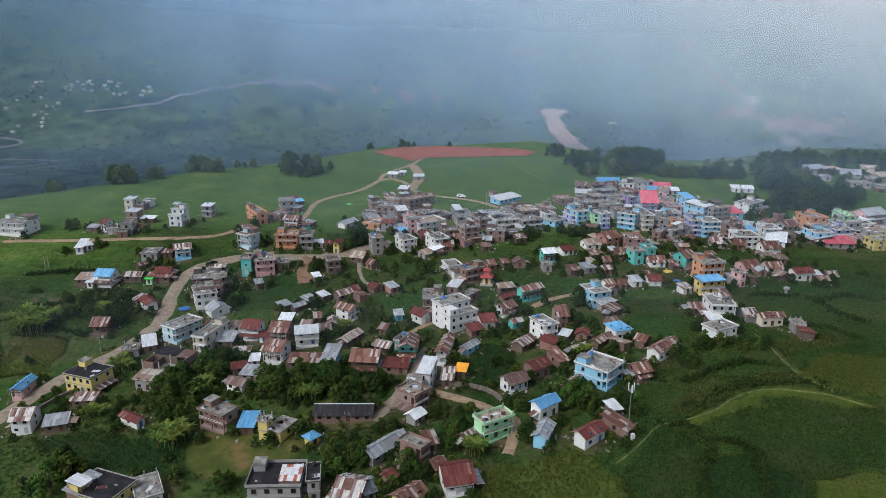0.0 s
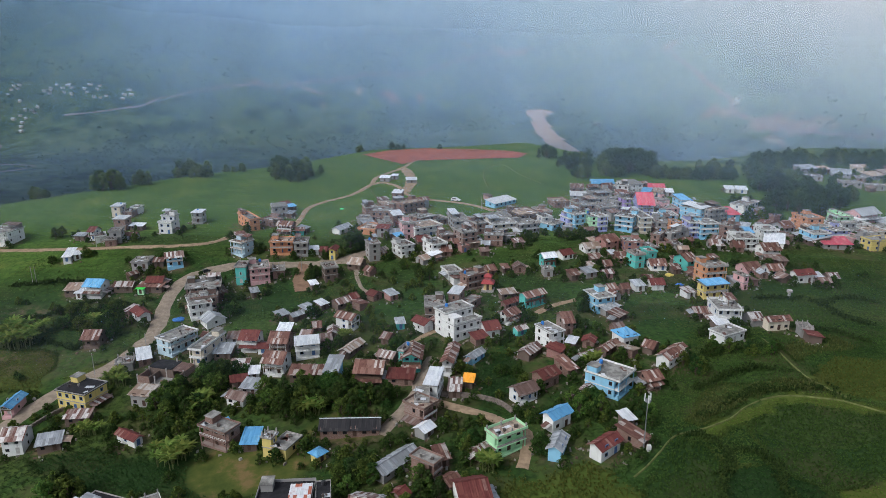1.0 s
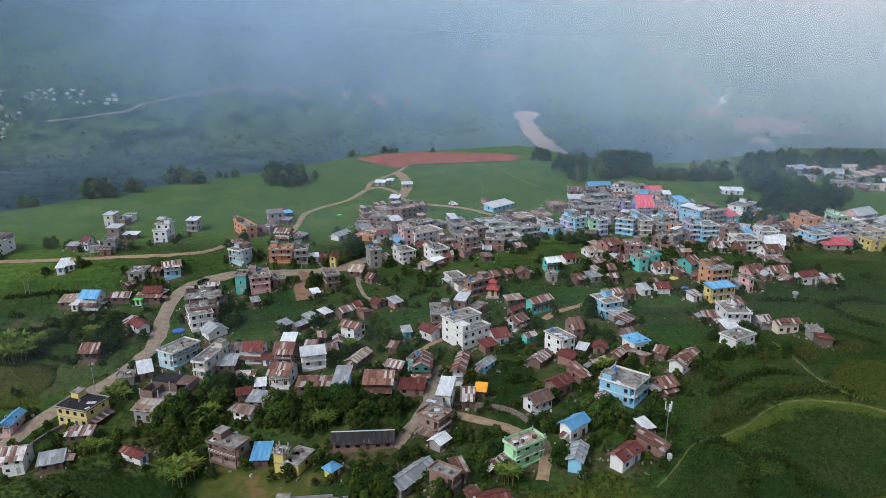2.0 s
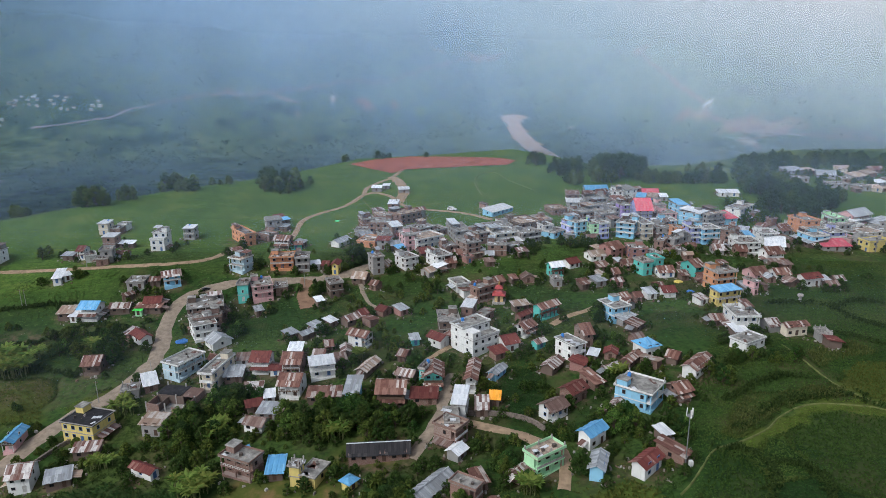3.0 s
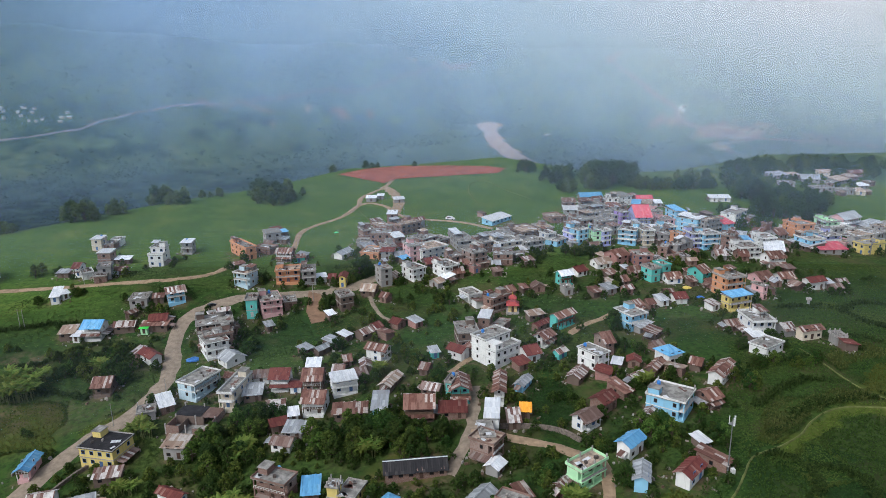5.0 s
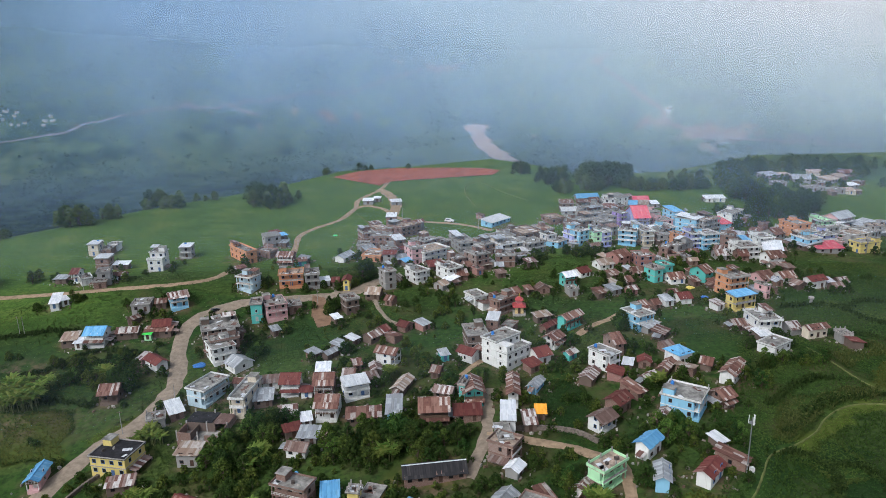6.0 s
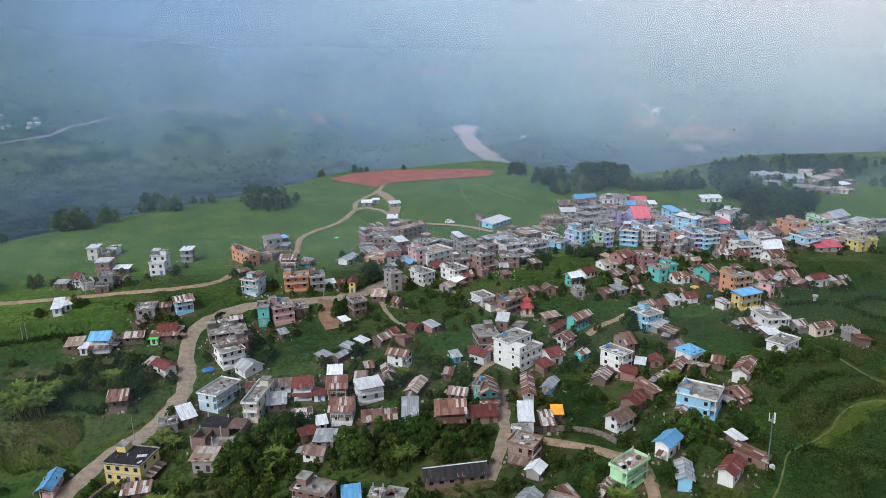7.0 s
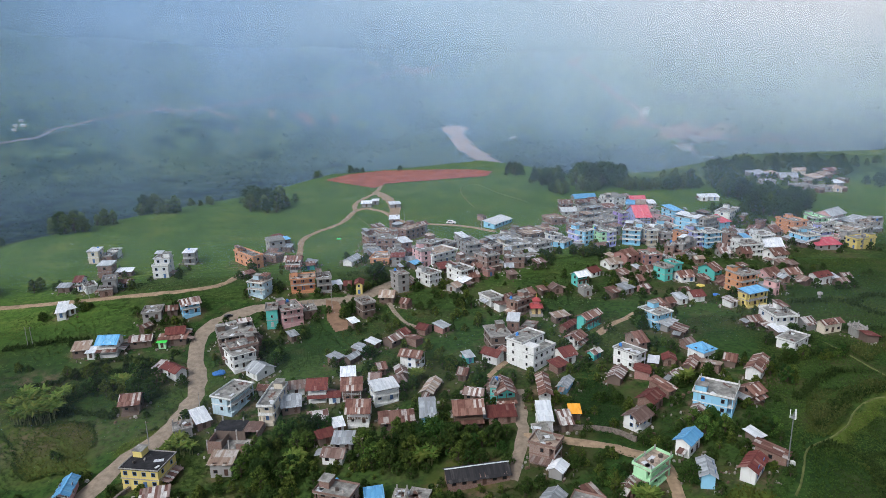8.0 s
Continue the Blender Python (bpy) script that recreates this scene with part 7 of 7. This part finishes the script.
def shrine(x, y, rot):
    """A small tiered red-roofed shrine."""
    s = at_ground(new("shrine"), x, y, rot)
    s.scale = (0.92, 0.92, 1.15)
    tagged(s, "small red tiered shrine with yellow walls and pointed roof", "shrine")
    red, yellow = plain("shrine_red", (0.33, 0.06, 0.06), 0.6), plain("shrine_yellow", (0.60, 0.45, 0.22), 0.8)
    part("plinth", [(-2.6, 2.6, -2.6, 2.6, -0.8, 0.4)], cement, s)
    part("wall", [(-1.7, 1.7, -1.7, 1.7, 0.4, 2.9)], yellow, s)
    opening(s, "door", 0, -1.7, 0.42, 0, 1.0, 2.0, "dark")
    for name, r, z, r2, z2 in (("lower_roof", 2.7, 2.8, 1.3, 3.7), ("upper_roof", 1.7, 4.9, 0.5, 5.8)):
        V = [(-r, -r, z), (r, -r, z), (r, r, z), (-r, r, z), (-r2, -r2, z2), (r2, -r2, z2), (r2, r2, z2), (-r2, r2, z2), (-r, -r, z - 0.15), (r, -r, z - 0.15), (r, r, z - 0.15), (-r, r, z - 0.15)]
        F = [(0, 1, 5, 4), (1, 2, 6, 5), (2, 3, 7, 6), (3, 0, 4, 7), (4, 5, 6, 7), (8, 9, 1, 0), (9, 10, 2, 1), (10, 11, 3, 2), (11, 8, 0, 3), (11, 10, 9, 8)]
        link_mesh(name, V, F, red, s)
    part("upper_wall", [(-1.1, 1.1, -1.1, 1.1, 3.6, 4.9)], plain("shrine_pink", (0.50, 0.16, 0.17), 0.8), s)
    link_mesh("finial", *lathe([(0.3, 5.7), (0.22, 6.1), (0.3, 6.3), (0.05, 7.1)], 8), plain("finial_gold", (0.5, 0.35, 0.1), 0.4, 0.6), s)


shrine(17.2, 249.6, -12)


def pedestal(x, y):
    p = at_ground(new("water_pedestal"), x, y)
    p.scale = (0.6, 0.6, 0.7)
    tagged(p, "small round grey concrete tank on a stem in the field", "tank")
    link_mesh("stem", *lathe([(0.9, -0.8), (0.8, 2.0)]), cement, p)
    link_mesh("bowl", *lathe([(0.8, 2.0), (1.7, 2.6), (1.75, 3.6), (1.2, 3.9), (0.3, 4.0)], 14), cement, p)


pedestal(128.1, 237.8)


def vehicle(x, y, rot, paint, label, size=1.0):
    """A parked car: body with cabin, windows, wheels."""
    c = at_ground(new("car"), x, y, rot, 0.12)
    tagged(c, label, "car")
    L, W = 2.0 * size, 0.82 * size
    body = [(-L, 0.35), (L, 0.35), (L, 0.85), (L * 0.55, 0.98), (L * 0.25, 1.5), (-L * 0.75, 1.55), (-L, 1.0)]
    V = [(px, s * W, pz * size) for s in (-1, 1) for px, pz in body]
    n = len(body)
    F = [tuple(range(n)), tuple(range(2 * n - 1, n - 1, -1))] + [(i, n + i, n + (i + 1) % n, (i + 1) % n) for i in range(n)]
    link_mesh("body", V, F, plain("paint_" + label.split()[0], paint, 0.3), c)
    for s in (-1, 1):
        part("side_window", [(-L * 0.7, L * 0.2, s * W - 0.01, s * W + 0.01, 1.02 * size, 1.42 * size)], glass(), c)
        for wx in (-L * 0.62, L * 0.62):
            V, F = lathe([(0.12, -0.1), (0.32, -0.1), (0.34, 0), (0.32, 0.1), (0.12, 0.1)], 12)
            w = link_mesh("wheel", V, F, plain("tyre", (0.02, 0.02, 0.02), 0.9), c)
            w.location, w.rotation_euler, w.scale = (wx, s * W * 0.95, 0.34 * size), (radians(90), 0, 0), (size, size, size)


vehicle(10.4, 376.7, -25, (0.7, 0.7, 0.68), "white jeep parked on the pale hilltop track", 1.25)
vehicle(-96.8, 272.0, 40, (0.05, 0.05, 0.055), "dark small car parked on the gravel road", 0.8)


def banana(x, y, h, seed):
    """A banana clump: soft stems and long arching leaves with a folded midrib."""
    r = random.Random(seed)
    b = at_ground(new("banana_plant"), x, y)
    tagged(b, "light green banana clump with long arching leaves", "banana plant", "banana plants")
    stems = [(r.uniform(-1, 1) * h * 0.3, r.uniform(-1, 1) * h * 0.3, h * r.uniform(0.45, 0.7)) for _ in range(5)]
    for sx, sy, sz in stems:
        link_mesh("stem", *tube_mesh([((sx, sy, -0.3), (sx * 1.1, sy * 1.1, sz), 0.14, 0.09)], 6), plain("banana_stem", (0.13, 0.15, 0.05), 0.8), b)
        V, F = [], []
        for k in range(11):
            a, L, droop = 2 * math.pi * k / 9 + r.uniform(-0.3, 0.3), h * r.uniform(0.4, 0.6), r.uniform(0.5, 1.1)
            i = len(V)
            for j in range(6):
                t = j / 5
                d, z = L * t, sz + L * (1.15 * t - droop * t * t)
                w = 0.09 * h * math.sin(math.pi * min(1, 0.12 + 0.86 * t))
                cx, cy = sx * 1.1 + d * math.cos(a), sy * 1.1 + d * math.sin(a)
                V += [(cx - w * math.sin(a), cy + w * math.cos(a), z - 0.25 * w), (cx, cy, z), (cx + w * math.sin(a), cy - w * math.cos(a), z - 0.25 * w)]
            for j in range(5):
                q = i + 3 * j
                F += [(q, q + 1, q + 4, q + 3), (q + 1, q + 2, q + 5, q + 4)]
        link_mesh("leaf", V, F, leaf_material("banana_leaf", (0.075, 0.13, 0.022), (0.23, 0.30, 0.065)), b)


for k, (bx_, by_, n_, rad) in enumerate(((-150, 228, 22, 7), (-72.7, 158.2, 8, 5), (-102, 198, 4, 2.5), (43, 187, 2, 1.5), (-71, 180, 5, 3), (-33, 215, 3, 2), (6, 142, 3, 2), (-36, 173, 5, 4), (32, 236, 2, 1.5), (-99, 172.7, 3, 2), (-60, 186, 3, 2), (-18, 197, 3, 2), (-128, 236, 3, 3))):
    rr = random.Random(k + 40)
    for j in range(n_):
        qx, qy = bx_ + rr.uniform(-rad, rad), by_ + rr.uniform(-rad, rad) * 0.8
        if free(qx, qy, 1.0):
            banana(qx, qy, rr.uniform(3.6, 5.0) * (1.3 if k == 0 else 1.0), k * 20 + j)


def tarp_heap(x, y, r, colour, label):
    """A heap under a sheet, lying in soft folds."""
    h = at_ground(new("tarp_heap"), x, y)
    rng = random.Random(int(x * 7))
    V, F = [], []
    seg, rings = 14, 6
    for k in range(rings):
        t = k / (rings - 1)
        for i in range(seg):
            a = 2 * math.pi * i / seg
            q = r * math.cos(t * math.pi / 2) * (1 + 0.12 * math.sin(3 * a + x)) * rng.uniform(0.82, 1.12)
            V.append((q * math.cos(a), q * math.sin(a) * 0.8, r * 0.42 * math.sin(t * math.pi / 2) ** 0.7 * rng.uniform(0.7, 1.0)))
    for k in range(rings - 1):
        for i in range(seg):
            a, b = k * seg + i, k * seg + (i + 1) % seg
            F.append((a, b, b + seg, a + seg))
    link_mesh("sheet", V, F, plain("tarp_%d" % int(colour[0] * 100 + colour[2] * 10), colour, 0.5), h)
    tagged(h, label, "tarpaulin")


tarp_heap(91.0, 260.4, 1.9, (0.62, 0.5, 0.12), "yellow tarpaulin heaped over straw beside the lane")
tarp_heap(110.0, 295.4, 1.9, (0.62, 0.6, 0.4), "pale yellow tarpaulin heap at a field edge")
tarp_heap(-70.1, 253.6, 1.1, (0.7, 0.55, 0.2), "small yellow and white tarpaulin heap in grass")
tarp_heap(-96.6, 236.4, 2.2, (0.05, 0.16, 0.42), "crumpled blue tarpaulin beside the road")
tarp_heap(91.4, 249.9, 1.6, (0.06, 0.18, 0.5), "crumpled blue tarpaulin in a yard")
tarp_heap(-51.6, 362.3, 1.4, (0.12, 0.6, 0.2), "small bright green tarpaulin on the pasture")


# ---- far settlement on the valley side
def far_house(x, y, w, d, h, rot, roofkey, rng):
    b = at_ground(new("far_house"), x, y, rot)
    tagged(b, f"tiny far white house with {ROOF_WORDS[roofkey]} roof in mist", "house", "far valley houses")
    part("wall", [(-w / 2, w / 2, -d / 2, d / 2, -4, h)], wall_material("cream"), b)
    run = d / 2
    V, F = sheet_roof(rng, -w / 2 - 0.5, w / 2 + 0.5, [(-run - 0.5, h - 0.2), (0, h + run * 0.45), (run + 0.5, h - 0.2)], 1.5)
    link_mesh("roof", V, F, roof_material(roofkey), b)


fr = random.Random(77)
for cx, cy, rx, ry, n in ((-600, 1225, 70, 16, 16), (-690, 1160, 50, 40, 10), (-660, 1240, 60, 25, 10), (-560, 1250, 40, 8, 6), (-655, 1085, 40, 40, 6)):
    for _ in range(n):
        qx, qy = cx + fr.uniform(-rx, rx), cy + fr.uniform(-ry, ry)
        far_house(qx, qy, fr.uniform(3.5, 7), fr.uniform(3, 5), fr.uniform(2.0, 3.6), fr.uniform(-30, 30), fr.choice(["white", "grey", "white", "grey", "rust"]), fr)
for qx, qy in ((100, 1812), (108, 1818), (92, 1808), (520, 1160), (526, 1168), (330, 1340), (300, 560)):
    if qy > 700:
        far_house(qx, qy, 10, 7, 4, fr.uniform(-20, 20), "white", fr)


# ---- clutter round the houses: planks, drums, baskets, stones
def clutter():
    r = np.random.default_rng(9)
    groups = {"timber": [], "pale": [], "stone": []}
    for hx, hy, hr, w, d, rot in PLACES:
        if hy > 400:
            continue
        for _ in range(r.integers(6, 14)):
            a = r.uniform(0, 6.28)
            q = hr + r.uniform(-0.5, 2.6)
            x, y = hx + q * math.cos(a), hy + q * math.sin(a)
            if free(x, y, 0.4):
                groups[r.choice(["timber", "pale", "stone", "stone"])].append((x, y, r.uniform(0.15, 0.6), r.uniform(0.1, 0.4), r.uniform(0.1, 0.45), r.uniform(0, 3.14)))
    for key, mat, label in (("timber", timber, "planks and firewood lying round the houses"), ("pale", plain("pale_junk", (0.36, 0.34, 0.31), 0.8), "pale sacks and scrap lying in the yards"), ("stone", plain("stone_junk", (0.24, 0.21, 0.18), 0.95), "stones and rubble heaped in the yards")):
        V, F = [], []
        for x, y, a, b, h, t in groups[key]:
            z, c, s = height(x, y), math.cos(t), math.sin(t)
            i = len(V)
            box(V, F, -a, a, -b, b, -0.3, h)
            for k in range(i, len(V)):
                vx, vy, vz = V[k]
                f = 0.75 if vz > 0 else 1.0
                V[k] = (x + (c * vx - s * vy) * f, y + (s * vx + c * vy) * f, z + vz)
        tagged(link_mesh("yard_clutter", V, F, mat), label, "clutter", kind="stuff")


clutter()


def deck_clutter():
    """Odds and ends on the flat roofs: drums, sacks, bricks, loose sheets and poles."""
    r = np.random.default_rng(19)
    tones = {"roof_sheets": (roof_material("rust"), "old tin sheets and planks lying on flat roofs", [], []),
             "zinc_sheets": (roof_material("white"), "pale zinc sheets and white washing lying on flat roofs", [], []),
             "roof_clutter": (plain("roof_junk", (0.33, 0.30, 0.27), 0.85, var=0.5), "bricks, sacks and drums lying on flat roofs", [], []),
             "dark_clutter": (plain("dark_junk", (0.10, 0.08, 0.07), 0.85, var=0.5), "dark firewood, drums and rubbish on flat roofs", [], [])}
    for m, x0, x1, y0, y1, z in DECKS:
        for _ in range(r.integers(7, 18) if m.translation.y > 260 else r.integers(3, 9)):
            mat, label, V, F = tones[r.choice(list(tones))]
            flat = "sheets" in label
            a, b, h = (r.uniform(0.4, 1.4), r.uniform(0.3, 0.8), 0.06) if flat else (r.uniform(0.12, 0.5), r.uniform(0.12, 0.35), r.uniform(0.15, 0.9))
            x, y, t = r.uniform(x0 + 0.5, x1 - 0.5), r.uniform(y0 + 0.5, y1 - 0.5), r.uniform(0, 3.14)
            i = len(V)
            box(V, F, -a, a, -b, b, 0, h)
            c, s = math.cos(t), math.sin(t)
            for k in range(i, len(V)):
                vx, vy, vz = V[k]
                V[k] = tuple(m @ Vector((x + c * vx - s * vy, y + s * vx + c * vy, z + vz)))
    for name, (mat, label, V, F) in tones.items():
        tagged(link_mesh(name, V, F, mat), label, "clutter", kind="stuff")


deck_clutter()


def stone_wall(pts, h, label):
    """A low wall of rough stone courses along a lane."""
    c = curve_points(pts, 0.9)
    r = random.Random(3)
    w = new("retaining_wall")
    tagged(w, label, "wall")
    V, F = [], []
    for i in range(len(c) - 1):
        d = c[i + 1] - c[i]
        z = height(*c[i])
        for k in range(3):
            q = len(V)
            g = r.uniform(0.0, 0.08)
            box(V, F, 0, float(np.hypot(*d)) - 0.03, -0.25 - g, 0.25 + g, -0.4 + (h + 0.4) * k / 3, -0.43 + (h + 0.4) * (k + 1) / 3)
            a = math.atan2(d[1], d[0])
            for j in range(q, len(V)):
                vx, vy, vz = V[j]
                V[j] = (c[i][0] + math.cos(a) * vx - math.sin(a) * vy, c[i][1] + math.sin(a) * vx + math.cos(a) * vy, z + vz)
    link_mesh("masonry", V, F, plain("rough_stone", (0.17, 0.14, 0.12), 0.95, var=0.5), w)


stone_wall([(-2.5, 176.0), (3.2, 174.8), (9.0, 172.5), (13.2, 169.4), (16.3, 164.6)], 1.3, "low dark stone wall along the upper side of the dirt lane")
stone_wall([(-119.9, 176.7), (-115.2, 183.7), (-110.3, 187.7)], 1.0, "low stone terrace wall below the gravel road")
